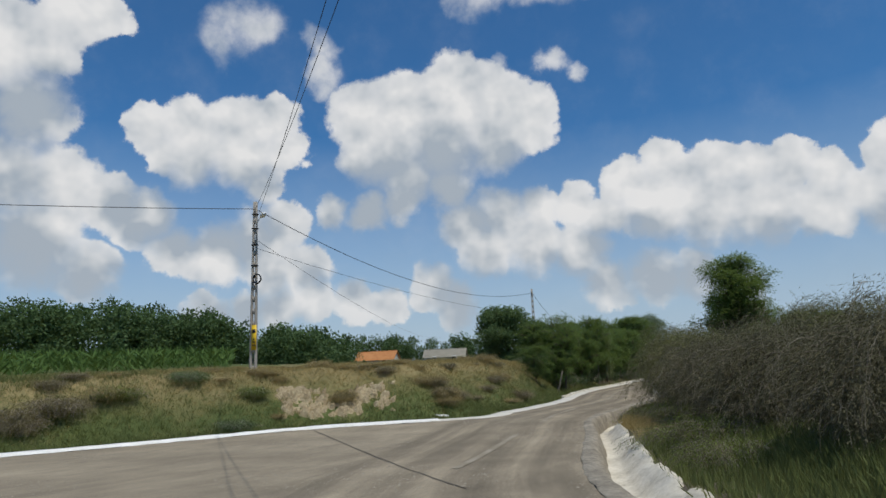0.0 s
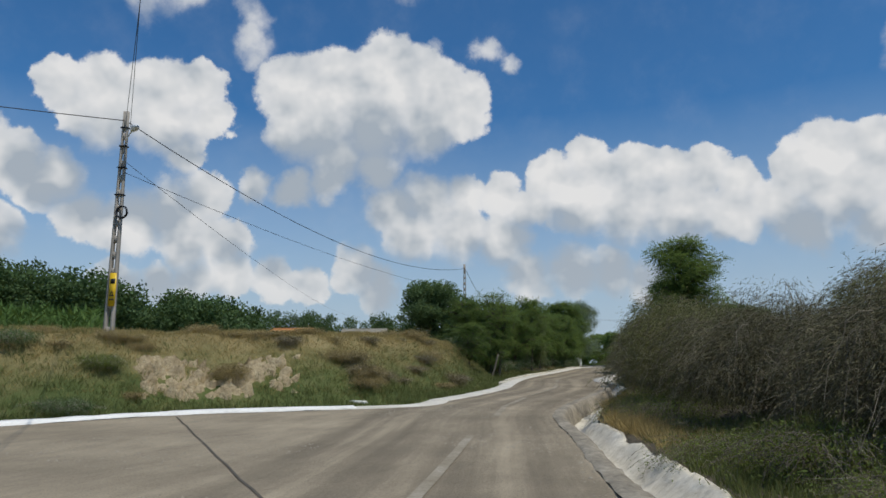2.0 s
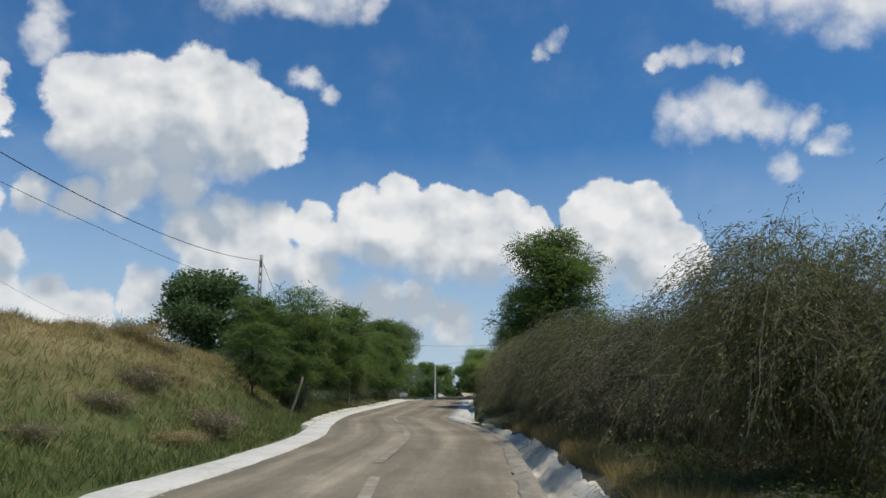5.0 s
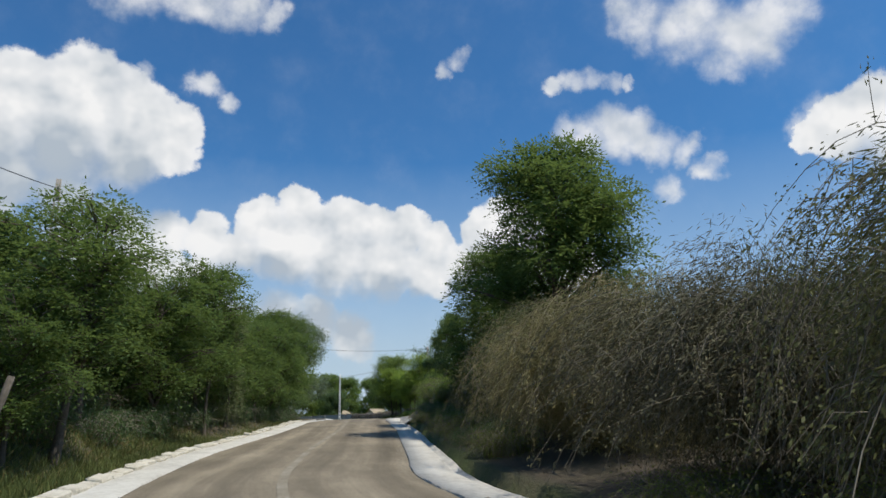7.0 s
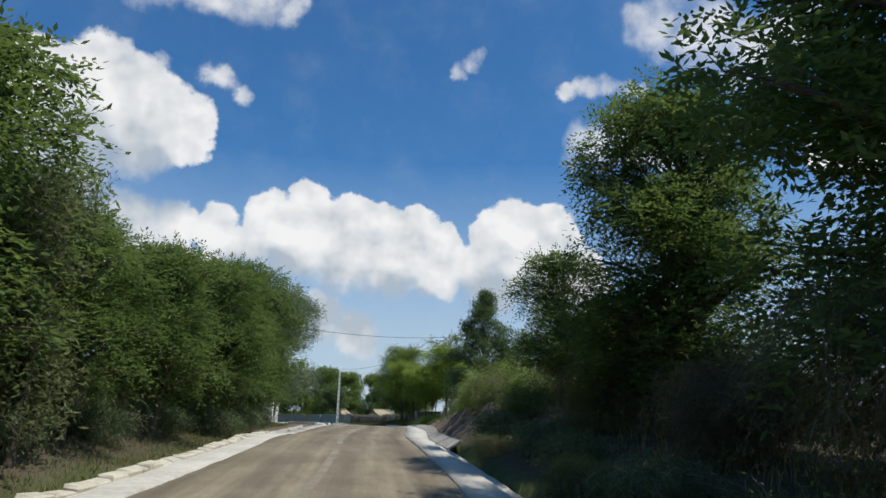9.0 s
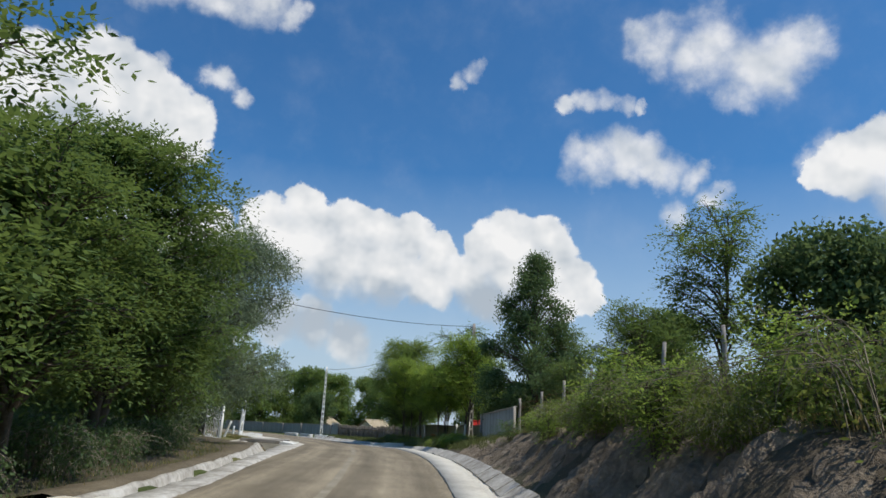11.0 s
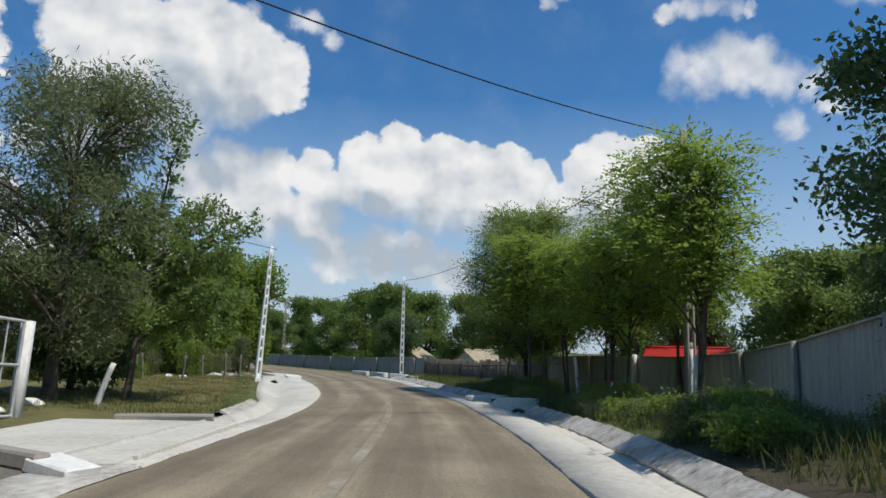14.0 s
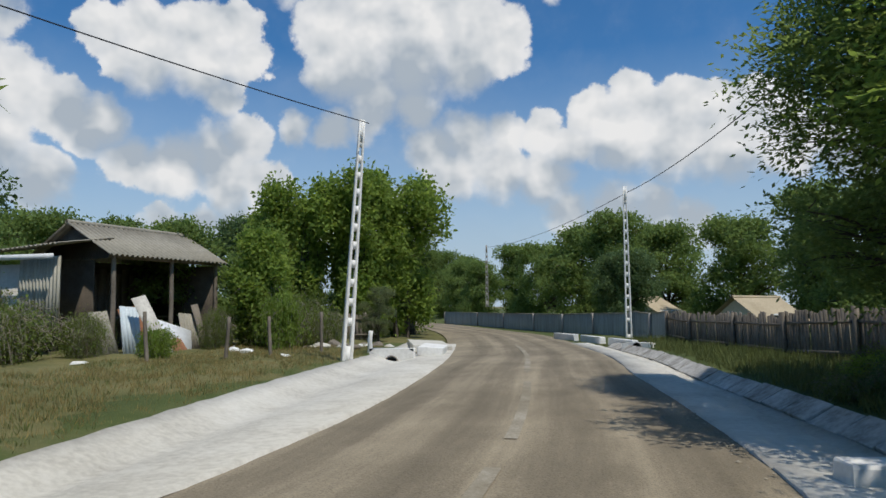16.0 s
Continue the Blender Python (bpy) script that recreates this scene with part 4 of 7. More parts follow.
def mound_meshes(seed, tall, wide, deep, n_stems, leaf_mat, twig_mat, leaf=0.055, per=22, inner=4200, core_leaf=0.16, slim=0.36, core_slim=0.085):
    """A mound of long arching canes that fall outwards like a curtain, over a dense tangle; wide in x, deep in y."""
    rng = np.random.default_rng(seed)
    wood, lp, lw = [], [], []
    tops = [(rng.uniform(-0.45, 0.5) * wide, rng.uniform(-0.6, 0.6) * deep, tall * rng.uniform(0.70, 1.0)) for _ in range(9)]
    u = np.linspace(0, 1, 9)[:, None]
    for k in range(n_stems):
        tx, ty, th = tops[rng.integers(len(tops))]
        a = math.pi + rng.normal(0, 1.15)
        foot = np.array([tx + rng.normal(0, 0.25) * wide * 0.6, ty + rng.normal(0, 0.25) * deep * 0.6, 0])
        out = np.array([math.cos(a), math.sin(a) * 1.1, 0])
        h = th * rng.uniform(0.45, 0.96)
        reach = rng.uniform(0.45, 1.1) * wide * 0.95
        drop = h * rng.uniform(0.25, 0.80)
        rise = np.sin(np.minimum(u / 0.42, 1.0) * 1.57) ** 0.8
        fall = np.clip((u - 0.40) / 0.60, 0, 1)
        path = foot + out * reach * np.clip(u * 1.15 - 0.15, 0, 1) ** 0.95 + np.concatenate([rng.normal(0, 0.05, (9, 2)) * u, h * rise - drop * fall ** 1.9], 1)
        path[:, 2] = np.maximum(path[:, 2], 0.05)
        first = 4
        wood.append(tube(path[first - 1:], 0.0092 * (1.15 - 0.8 * u[first - 1:, 0]) * rng.choice([0.6, 0.7, 0.8, 0.9, 1.3]), 3))
        s = rng.uniform(0.32, 1, per) * 8
        i = np.minimum(s.astype(int), 7)
        lp.append(path[i] + (path[i + 1] - path[i]) * (s - i)[:, None]); lw.append(unit(path[i + 1] - path[i]))
        for _ in range(2):
            i = rng.integers(3, 8)
            d = unit(path[i + 1] - path[i] + rng.normal(0, 0.45, 3)) * rng.uniform(0.25, 0.8)
            q = np.stack([path[i], path[i] + d * 0.5, path[i] + d - np.array([0, 0, 0.25])])
            wood.append(tube(q, np.array([0.005, 0.004, 0.0025]), 3))
            lp.append(np.stack([q[1], (q[1] + q[2]) / 2, q[2]])); lw.append(np.repeat(unit(d[None] - np.array([[0, 0, 0.3]])), 3, 0))
    for k in range(4):
        tx, ty, th = tops[rng.integers(len(tops))]
        foot = np.array([tx, ty, 0.0]) + rng.normal(0, 0.5, 3) * np.array([1, 1, 0])
        end = foot + np.array([rng.normal(0, 0.35), rng.normal(0, 0.35), th * rng.uniform(0.75, 0.92)])
        m = (foot + end) / 2 + rng.normal(0, 0.1, 3)
        wood.append(tube(np.stack([foot, m, end]), np.array([0.016, 0.010, 0.004]), 4))
        w = np.linspace(0.62, 1, 9)[:, None]
        lp.append(m + (end - m) * (w * 2 - 1)); lw.append(np.repeat(unit((end - m)[None]), 9, 0))
    lp, lw = np.concatenate(lp), np.concatenate(lw)
    v1 = sprays(rng, lp, lw, 0.05, 4, leaf, leaf * slim, 1.3)
    # the tangle inside reaches down to the ground on all sides
    lumps = [(x - 0.12 * wide, y, z * 0.60, wide * 0.50, z * 0.34 / (wide * 0.50)) for x, y, z in tops]
    core, d = lump_points(rng, lumps, inner, 0.72)
    skirt = rng.uniform(-1, 1, (inner // 2, 3)) * np.array([wide * 0.45, deep * 0.9, tall * 0.20]) + np.array([0.12 * wide, 0, tall * 0.22])
    core, d = np.concatenate([core, skirt]), np.concatenate([d, random_dirs(rng, inner // 2)])
    core[:, 2] = np.maximum(core[:, 2], 0.03)
    v2 = sprays(rng, core, unit(d * np.array([1.0, 1.0, 0.4]) + np.array([-0.2, 0, -0.75])), 0.20, 10, core_leaf, core_leaf * core_slim, 1.2)
    return mesh_of("branchwork", *joined(wood), twig_mat), mesh_of("foliage", *joined([v1, v2]), leaf_mat)

# ---- trees ----
LOCUST_A = tree_meshes(11, 6.0, 2.6, 1.7, "frond", M_LOCUST, 58, 0.54, 3300, "round", 0.11, leaf=0.15, sparse=0.3)
LOCUST_B = tree_meshes(12, 6.0, 2.3, 1.5, "frond", M_LOCUST, 52, 0.52, 3000, "round", 0.10, 0.4, leaf=0.15, sparse=0.3)
LOCUST_THIN = tree_meshes(13, 7.0, 1.9, 2.6, "frond", M_LOCUST, 34, 0.40, 1200, "up", 0.10, 0.6, leaf=0.15, sparse=0.2)
POPLAR = tree_meshes(24, 6.0, 1.2, 0.8, "willow", M_WILLOW, 26, 0.55, 2000, "up", 0.08, 0.0, 3, leaf=0.17)
YOUNG = tree_meshes(14, 6.0, 1.9, 2.8, "frond", M_LOCUST_BRIGHT, 44, 0.56, 2500, "round", 0.06, 0.0, 2, leaf=0.145, sparse=0.25)
ROUND = tree_meshes(15, 6.0, 3.0, 0.8, "spray", M_DARKLEAF, 44, 0.84, 3600, "round", 0.15, leaf=0.18)
DARK = tree_meshes(16, 9.0, 3.3, 0.7, "frond", M_LOCUST, 112, 0.80, 10500, "round", 0.22, leaf=0.165)
CONE = tree_meshes(17, 9.5, 4.6, 1.2, "spray", M_DARKLEAF, 90, 0.70, 7000, "cone", 0.16, leaf=0.125)
SILVER = tree_meshes(18, 7.0, 2.9, 0.8, "willow", M_SILVER, 48, 0.82, 7600, "round", 0.14, leaf=0.15)
WILLOW = tree_meshes(19, 8.0, 2.9, 1.4, "willow", M_WILLOW, 44, 0.80, 4000, "round", 0.16, leaf=0.17)
PEACH = bough_tree_meshes(20, 7.6, 3.3, M_GARDEN, 34, 0.16)
FAR = tree_meshes(21, 7.0, 3.4, 0.4, "spray", M_GARDEN, 46, 0.98, 2700, "round", 0.15, leaf=0.22)
FAR_B = tree_meshes(22, 8.0, 2.8, 0.6, "spray", M_GARDEN, 46, 0.92, 2500, "up", 0.15, leaf=0.22)
PLUM = tree_meshes(25, 7.0, 2.4, 0.6, "spray", M_LOCUST_BRIGHT, 34, 0.42, 2200, "up", 0.07, 0.0, 5, leaf=0.20, flat=(1.7, 2.6))
ORCHARD = tree_meshes(26, 4.4, 1.4, 0.4, "spray", M_LOCUST_BRIGHT, 20, 0.55, 1500, "round", 0.05, 0.0, 3, leaf=0.17)
FULL = tree_meshes(27, 7.6, 3.0, 1.7, "frond", M_GARDEN, 110, 0.66, 10500, "round", 0.10, 0.0, 2, leaf=0.14)
BIG_LOCUST = tree_meshes(23, 9.0, 4.1, 2.2, "frond", M_LOCUST, 120, 0.76, 10500, "round", 0.17, 0.3, 2, leaf=0.17)

L_LOCUST = "feathery green locust tree on the roadside bank"
for k, (kind, x, y, turn, s) in enumerate([
        (ROUND, -16.0, 62.5, 0.4, (1.2, 1.2, 0.98)), (LOCUST_THIN, -9.3, 54.0, 1.2, (0.95, 0.95, 0.74)), (LOCUST_B, -10.0, 46.8, 2.2, (0.50, 0.50, 0.46)),
        (LOCUST_A, -12.2, 56.5, 0.5, 0.60), (LOCUST_B, -11.0, 58.6, 1.5, 0.62), (LOCUST_A, -9.9, 60.0, 3.0, 0.60), (LOCUST_B, -9.3, 63.5, 5.0, 0.66), (LOCUST_THIN, -8.0, 65.0, 2.0, (0.7, 0.7, 0.78)),
        (LOCUST_A, -13.6, 70.5, 1.0, 0.80), (POPLAR, -7.9, 68.6, 4.2, (0.95, 0.95, 0.82)), (LOCUST_B, -8.6, 72.5, 4.2, 0.72), (LOCUST_A, -8.0, 77.5, 0.2, 0.85), (ROUND, -8.4, 82.5, 2.6, 0.85),
        (LOCUST_B, -12.5, 76.0, 3.3, 0.95), (LOCUST_A, -12.5, 82.0, 0.9, 1.1), (LOCUST_A, -17.0, 77.0, 2.9, 1.0), (ROUND, -18.0, 85.0, 0.9, 1.1)]):
    make_tree(kind, "upright pale green poplar with fine twigs" if kind is POPLAR else L_LOCUST if kind is not ROUND else "broad dark green tree with a rounded crown on the bank", x, y, turn, s, group="trees along the bank")

for k, (kind, x, y, turn, s) in enumerate([(LOCUST_A, -9.6, 52.5, 0.8, 0.52), (LOCUST_THIN, -9.8, 57.2, 2.8, (0.95, 0.95, 0.84)), (LOCUST_A, -9.0, 61.4, 1.2, 0.82), (LOCUST_B, -8.5, 66.6, 3.6, 1.0), (LOCUST_A, -7.6, 70.6, 2.2, 0.72), (LOCUST_B, -7.0, 75.2, 0.3, 0.80)]):
    make_tree(kind, L_LOCUST, x, y, turn, s, group="trees along the bank")
make_tree(BIG_LOCUST, "tall spreading locust tree with dark shade beneath", -6.6, 91.5, 0.3, 0.88)
make_tree(LOCUST_A, "feathery green locust tree overhanging the verge", -8.8, 87.0, 1.9, 1.15)
for k, (kind, x, y, turn, s) in enumerate([(LOCUST_B, -6.4, 80.5, 1.1, 0.95), (LOCUST_A, -6.1, 85.5, 2.3, 0.92), (LOCUST_B, -6.0, 96.5, 0.4, 0.9), (LOCUST_A, -7.2, 100.5, 2.0, 0.75)]):
    make_tree(kind, "feathery green locust tree overhanging the verge", x, y, turn, s, group="trees over the verge")
make_tree(SILVER, "silvery grey leaved oleaster tree beside the gate", -6.0, 104.2, 0.0, 1.3)
make_tree(LOCUST_B, "feathery green locust tree behind the gate", -8.6, 98.5, 0.9, 1.0)
make_tree(ROUND, "dark broad tree behind the gate", -12.0, 107.0, 0.9, 1.0)
make_tree(WILLOW, "grey green willow with hanging twigs on the verge", -6.9, 118.0, 0.7, 1.1)
make_tree(PEACH, "open branched fruit tree with narrow leaves", -6.2, 121.0, 0.2, 1.12)
make_tree(ROUND, "dark broad tree in the yard", -9.4, 124.5, 1.1, 0.8)
make_tree(LOCUST_B, "feathery green tree in the yard", -11.5, 119.5, 0.3, 1.0)

# the east side of the road
make_tree(DARK, "tall dark green tree rising over the thicket", 4.3, 62.6, 0.0, 1.12)
make_tree(DARK, "dark green tree at the road's edge", 4.3, 69.6, 2.1, 0.82)
make_tree(LOCUST_B, "dark green tree at the road's edge", 3.5, 74.6, 0.6, 0.72)
make_tree(ROUND, "dark tree behind the wire fence", 13.0, 90.0, 1.0, 0.95)
make_tree(LOCUST_THIN, "slim locust tree with a bare stem", 9.4, 90.5, 0.0, 0.92)
make_tree(LOCUST_A, "feathery locust tree behind the wire fence", 10.8, 97.0, 0.8, 0.86)
make_tree(ROUND, "dark tree behind the panel fence", 12.4, 101.5, 2.0, 0.62)
make_tree(LOCUST_THIN, "slim locust tree by the red roof", 10.6, 103.6, 2.0, 0.55)
make_tree(CONE, "dense conical dark green tree behind the panel fence", 10.4, 107.5, 0.0, 1.06)
for k, (x, y, s) in enumerate([(9.3, 117.5, 1.2), (8.6, 121.0, 0.98), (8.0, 124.5, 0.98), (7.3, 127.5, 1.1), (10.4, 128.5, 1.05), (11.5, 122.5, 1.15)]):
    make_tree(YOUNG, "young locust tree with bright yellow green foliage", x, y, k * 1.7, s, group="young trees by the fence")
make_tree(LOCUST_THIN, "tall feathery tree behind the fence", 14.6, 114.0, 0.4, 1.1)
make_tree(FULL, "full crowned locust tree overhanging the road", 7.7, 131.8, 0.6, (1.05, 1.05, 1.14))
make_tree(LOCUST_THIN, "tall thin locust behind the fence", 13.3, 133.0, 0.9, 1.5)

# round the bend
for k, (kind, x, y, turn, s) in enumerate([
        (PLUM, -14.9, 151.5, 0, 1.20), (PLUM, -12.0, 153.0, 1, 1.32), (PLUM, -10.4, 155.5, 3, 1.34), (LOCUST_A, -11.6, 160.0, 0, 1.0), (LOCUST_B, -13.5, 164.5, 2, 1.1), (PLUM, -17.5, 156.0, 2, 1.20), (WILLOW, -9.6, 150.0, 1, 0.34), (ORCHARD, -12.3, 143.8, 0, 1.1), (FAR, -19.0, 205.0, 1, 1.1), (FAR_B, -24.5, 212.0, 2, 1.2), (FAR, -16.0, 199.0, 3, 1.0), (FAR, -31.0, 222.0, 1, 1.3), (ROUND, -18.0, 168.0, 1, 1.2), (ROUND, -23.0, 160.0, 2, 1.3),
        (FAR, -22.5, 178.0, 3, 1.1), (FAR_B, -29.0, 190.0, 1, 1.0), (FAR, -2.0, 180.0, 0, 1.25), (FAR_B, 1.0, 172.5, 2, 1.1), (FAR, 5.0, 178.0, 1, 1.2), (FAR, 9.5, 170.0, 2, 1.1),
        (FAR_B, 12.5, 162.0, 0, 1.05), (FAR, 12.0, 150.0, 3, 0.95), (FAR, -7.0, 192.0, 2, 1.2), (FAR_B, -13.0, 207.0, 1, 1.2), (FAR, -22.0, 217.0, 0, 1.3), (FAR, -38.0, 212.0, 0, 1.2), (FAR_B, 16.0, 140.0, 2, 1.0),
        (ROUND, 1.8, 164.5, 2, 0.85), (FAR, -17.0, 145.0, 1, 0.8), (FAR, -26.0, 146.0, 2, 0.95), (FAR_B, -32.0, 158.0, 0, 1.0), (FAR, -24.0, 133.0, 0.5, 0.9), (FAR, 20.0, 128.0, 1, 0.9), (FAR_B, 20.0, 110.0, 2, 1.0), (ROUND, 17.0, 118.0, 1, 0.8), (FAR, 19.0, 122.5, 2, 0.8), (ROUND, 16.5, 134.0, 2, 0.8), (FAR, 22.0, 134.0, 1, 0.9)]):
    make_tree(kind, "leafy green tree in the village gardens", x, y, turn, s, group="village trees")


# ---- the wood on the slope beyond the field: far, countless ----
def build_woods():
    rng = np.random.default_rng(5)
    out = []
    # the wood's skyline falls from the hill in the west towards the village
    skyline = curve([-80, -50, -42, -35, -28, -20, -10, 0], [7.4, 7.6, 7.0, 5.9, 5.0, 4.3, 4.0, 3.6])
    for k in range(300):
        b = rng.uniform(-74, -4)
        far = rng.uniform(80, 122) if b < -29 else rng.uniform(150, 165) if -27 < b < -15 else rng.uniform(100, 130)
        x, y = far * math.sin(radians(b)) - 1, far * math.cos(radians(b)) + 2
        if outside(-1, np.array([x]), np.array([y]))[0] < 30:
            continue
        z = height(x, y)
        tall = (1.3 + far * math.tan(radians(float(skyline(b)))) - z) * rng.uniform(0.72, 1.04)
        if tall < 1.5:
            continue
        tall, wide = min(tall, 13.0), rng.uniform(2.0, 3.4)
        lumps = crown_lumps(rng, tall, wide, 0.0, 10, 1.2)
        p, d = lump_points(rng, lumps, 190, 0.6)
        out.append(sprays(rng, p + np.array([x, y, z]), d, 0.32, 6, 0.42, 0.28))
    me = mesh_of("woods", *joined(out), M_WOODS)
    return tagged(new("woods", me), "dense green wood on the far slope", "woods", kind="stuff")


build_woods()

# ---- thicket along the drain ----
THICKET = [mound_meshes(31, 4.2, 2.4, 2.6, 520, M_OLIVE, M_CANE), mound_meshes(32, 4.4, 2.3, 2.4, 520, M_OLIVE, M_CANE), mound_meshes(33, 3.9, 2.5, 2.9, 520, M_BRUSH, M_CANE)]
STRAW = mound_meshes(34, 4.2, 2.3, 2.2, 620, M_STRAW, M_STRAWCANE, 0.085, 18, 3000, 0.17, 0.2)
BRAMBLE = [shrub_meshes(35, 1.7, 1.7, 130, M_BRAMBLE, 8, 0.085, 620, (-0.4, 0)), shrub_meshes(36, 1.5, 1.9, 130, M_BRAMBLE, 8, 0.085, 620, (-0.4, 0))]
LEAFY = shrub_meshes(38, 1.6, 1.7, 60, M_LOCUST_BRIGHT, 14, 0.17, 260, (-0.4, 0))
STALKY = shrub_meshes(39, 1.5, 2.0, 260, M_BRAMBLE, 4, 0.07, 350, (-0.4, 0), M_CANE)
DEADWOOD = shrub_meshes(40, 1.5, 2.0, 60, M_BRAMBLE, 5, 0.08, 130, (-0.4, 0), M_CANE, 0.2)
UNDER = shrub_meshes(37, 1.5, 1.8, 90, M_DARKLEAF, 8, 0.09, 420, (0.4, 0))
for k, (x, y, s) in enumerate([(3.3, 12.0, 0.74), (2.2, 16.5, 0.78), (1.3, 21.0, 0.78), (0.4, 25.5, 0.76), (0.2, 30.0, 0.80), (0.5, 34.5, 0.82), (0.9, 39.0, 0.84), (0.9, 43.0, 0.92), (1.2, 47.0, 0.90),
                               (6.0, 15.0, 0.80), (4.6, 23.0, 0.86), (4.2, 31.0, 0.92), (4.6, 39.0, 0.90), (5.0, 46.5, 1.0), (5.4, 53.0, 0.92)]):
    make_shrub(THICKET[2] if y < 22 else THICKET[k % 3], "dense thorny thicket of dry arching stems beside the drain", x, y, (k * 2.1) % 0.9 - 0.45, s, "thicket along the drain")
make_shrub(STRAW, "straw coloured drooping shrub at the thicket's end", 1.1, 51.6, 0.1, 0.88, "thicket along the drain")
make_shrub(STRAW, "straw coloured drooping shrub at the thicket's end", 2.2, 54.4, 0.3, 0.9, "thicket along the drain")
for k, (x, y, s) in enumerate([(2.6, 58.0, 0.92), (2.9, 62.0, 0.72), (3.1, 66.5, 0.55), (3.3, 71.0, 0.45)]):
    make_shrub(THICKET[k % 3], "shady shrub beneath the roadside trees", x, y, k * 1.3, s, "shrubs under the trees")
SUCKER = [tree_meshes(51, 1.9, 1.1, 0.15, "frond", M_LOCUST_BRIGHT, 14, 0.42, 340, "round", 0.018, 0.1, 3, leaf=0.125, sparse=0.3), tree_meshes(52, 1.5, 1.2, 0.1, "frond", M_LOCUST, 14, 0.42, 340, "up", 0.016, 0.0, 3, leaf=0.125, sparse=0.3)]
rb = random.Random(19)
for k in range(40):
    y = 75.5 + 0.54 * k + rb.uniform(-0.4, 0.4)
    p = edge_point(1, y, rb.uniform(2.5, 3.9))
    if k % 5 == 1:
        make_shrub(BRAMBLE[k % 2], "tangled bramble bush on the roadside embankment", p.x, p.y, k * 1.3, rb.uniform(0.30, 0.50), "brambles on the embankment")
    elif k % 5 == 3 and y < 88:
        make_shrub(DEADWOOD, "tangle of bare dry stems on the embankment", p.x, p.y, k * 1.3, rb.uniform(0.55, 0.9), "dry tangles on the embankment")
    else:
        make_tree(SUCKER[k % 2], "bright green locust sucker sprouting on the embankment", p.x, p.y, k * 1.3, rb.uniform(0.45, 0.85) * (1.0 if y < 88 else 0.62), group="suckers on the embankment", category="sapling")
for k in range(8):
    y = 77.0 + 1.9 * k
    p = edge_point(1, y, 5.2 + rb.uniform(-0.3, 0.6))
    make_shrub((BRAMBLE[0], DEADWOOD)[k % 2], "rank dry brushwood behind the embankment's edge", p.x, p.y, k * 2.1, rb.uniform(0.5, 0.8), "brushwood behind the embankment")
for k, (x, y, s) in enumerate([(-16.8, 22.5, 0.45), (-20.6, 20.5, 0.5), (-17.5, 24.6, 0.4), (-19.8, 23.5, 0.5)]):
    make_shrub(BRAMBLE[k % 2] if k % 3 else UNDER, "low weedy bush on the bank", x, y, k * 1.7, (s * 1.1, s * 1.1, s * 0.6), "weeds on the bank")
DRYWEED = [shrub_meshes(41, 1.0, 1.2, 130, M_WEED, 9, 0.075, 180, (0, 0), M_TWIG, 0.4), shrub_meshes(42, 0.9, 1.2, 120, M_DRY, 8, 0.07, 120, (0, 0), M_STRAWCANE, 0.5)]
rd = random.Random(37)
for k in range(60):
    y = rd.uniform(4.0, 27.0) if k % 2 else rd.uniform(22.0, 46.0)
    p = edge_point(-1, y, rd.uniform(1.6, 6.5))
    sc = rd.uniform(0.35, 0.75) * (1.25 if y < 22 else 0.8)
    make_shrub(DRYWEED[0] if y < 15 + rd.uniform(0, 6) else DRYWEED[k % 4 > 0], "clump of dry brown weeds on the bank", p.x, p.y, k * 1.7, (sc * rd.uniform(0.9, 1.6), sc, sc * rd.uniform(0.45, 0.9)), "dry weeds on the bank")
for k, (x, y, s) in enumerate([(-9.9, 54.6, 0.8), (-9.6, 57.6, 0.9), (-9.2, 60.6, 0.9), (-8.6, 65.2, 0.8), (-8.2, 68.6, 0.8), (-7.5, 72.4, 0.8), (-7.0, 76.4, 0.8), (-11.6, 52.5, 1.1), (-11.8, 56.0, 1.2), (-11.4, 61.0, 1.2), (-11.0, 66.0, 1.2), (-10.6, 59.0, 0.9), (-9.4, 63.5, 1.0), (-9.0, 67.0, 0.9), (-8.4, 70.5, 0.9), (-8.0, 74.0, 0.9), (-7.6, 78.0, 0.8), (-7.4, 82.0, 0.8),
                               (-6.6, 80.0, 0.9), (-6.2, 83.6, 0.9), (-6.0, 86.8, 1.0), (-5.8, 90.0, 0.9), (-5.7, 94.0, 1.0), (-5.9, 98.2, 0.9), (-6.3, 101.5, 0.9), (-12.2, 72.0, 1.2), (-11.4, 76.0, 1.2), (-11.0, 84.0, 1.1), (-9.6, 89.5, 1.0), (-9.0, 94.5, 1.0), (-10.0, 99.0, 1.1), (-9.6, 104.0, 1.1)]):
    make_shrub(UNDER, "dark leafy undergrowth in the trees' shade", x, y, k * 1.9, s * 0.62, "undergrowth below the trees")
for k, (x, y, s) in enumerate([(8.2, 99.2, 0.7), (9.4, 100.8, 0.75), (10.8, 99.6, 0.8), (12.2, 97.2, 0.8), (9.6, 103.0, 0.7)]):
    make_shrub((LEAFY, STALKY, BRAMBLE[0])[k % 3], "rank bush behind the wire fence", x, y, k * 1.9, s, "bushes behind the wire fence")
rw = random.Random(23)
for k in range(44):
    y = 108.5 + 0.58 * k
    p = edge_point(1, y, rw.uniform(2.3, 4.6))
    make_shrub((BRAMBLE[0], LEAFY, UNDER, BRAMBLE[1])[k % 4], "low green weedy bush between the drain and the fence", p.x, p.y, k * 1.7, (rw.uniform(0.32, 0.5),) * 2 + (rw.uniform(0.28, 0.48),), "weeds along the fence")
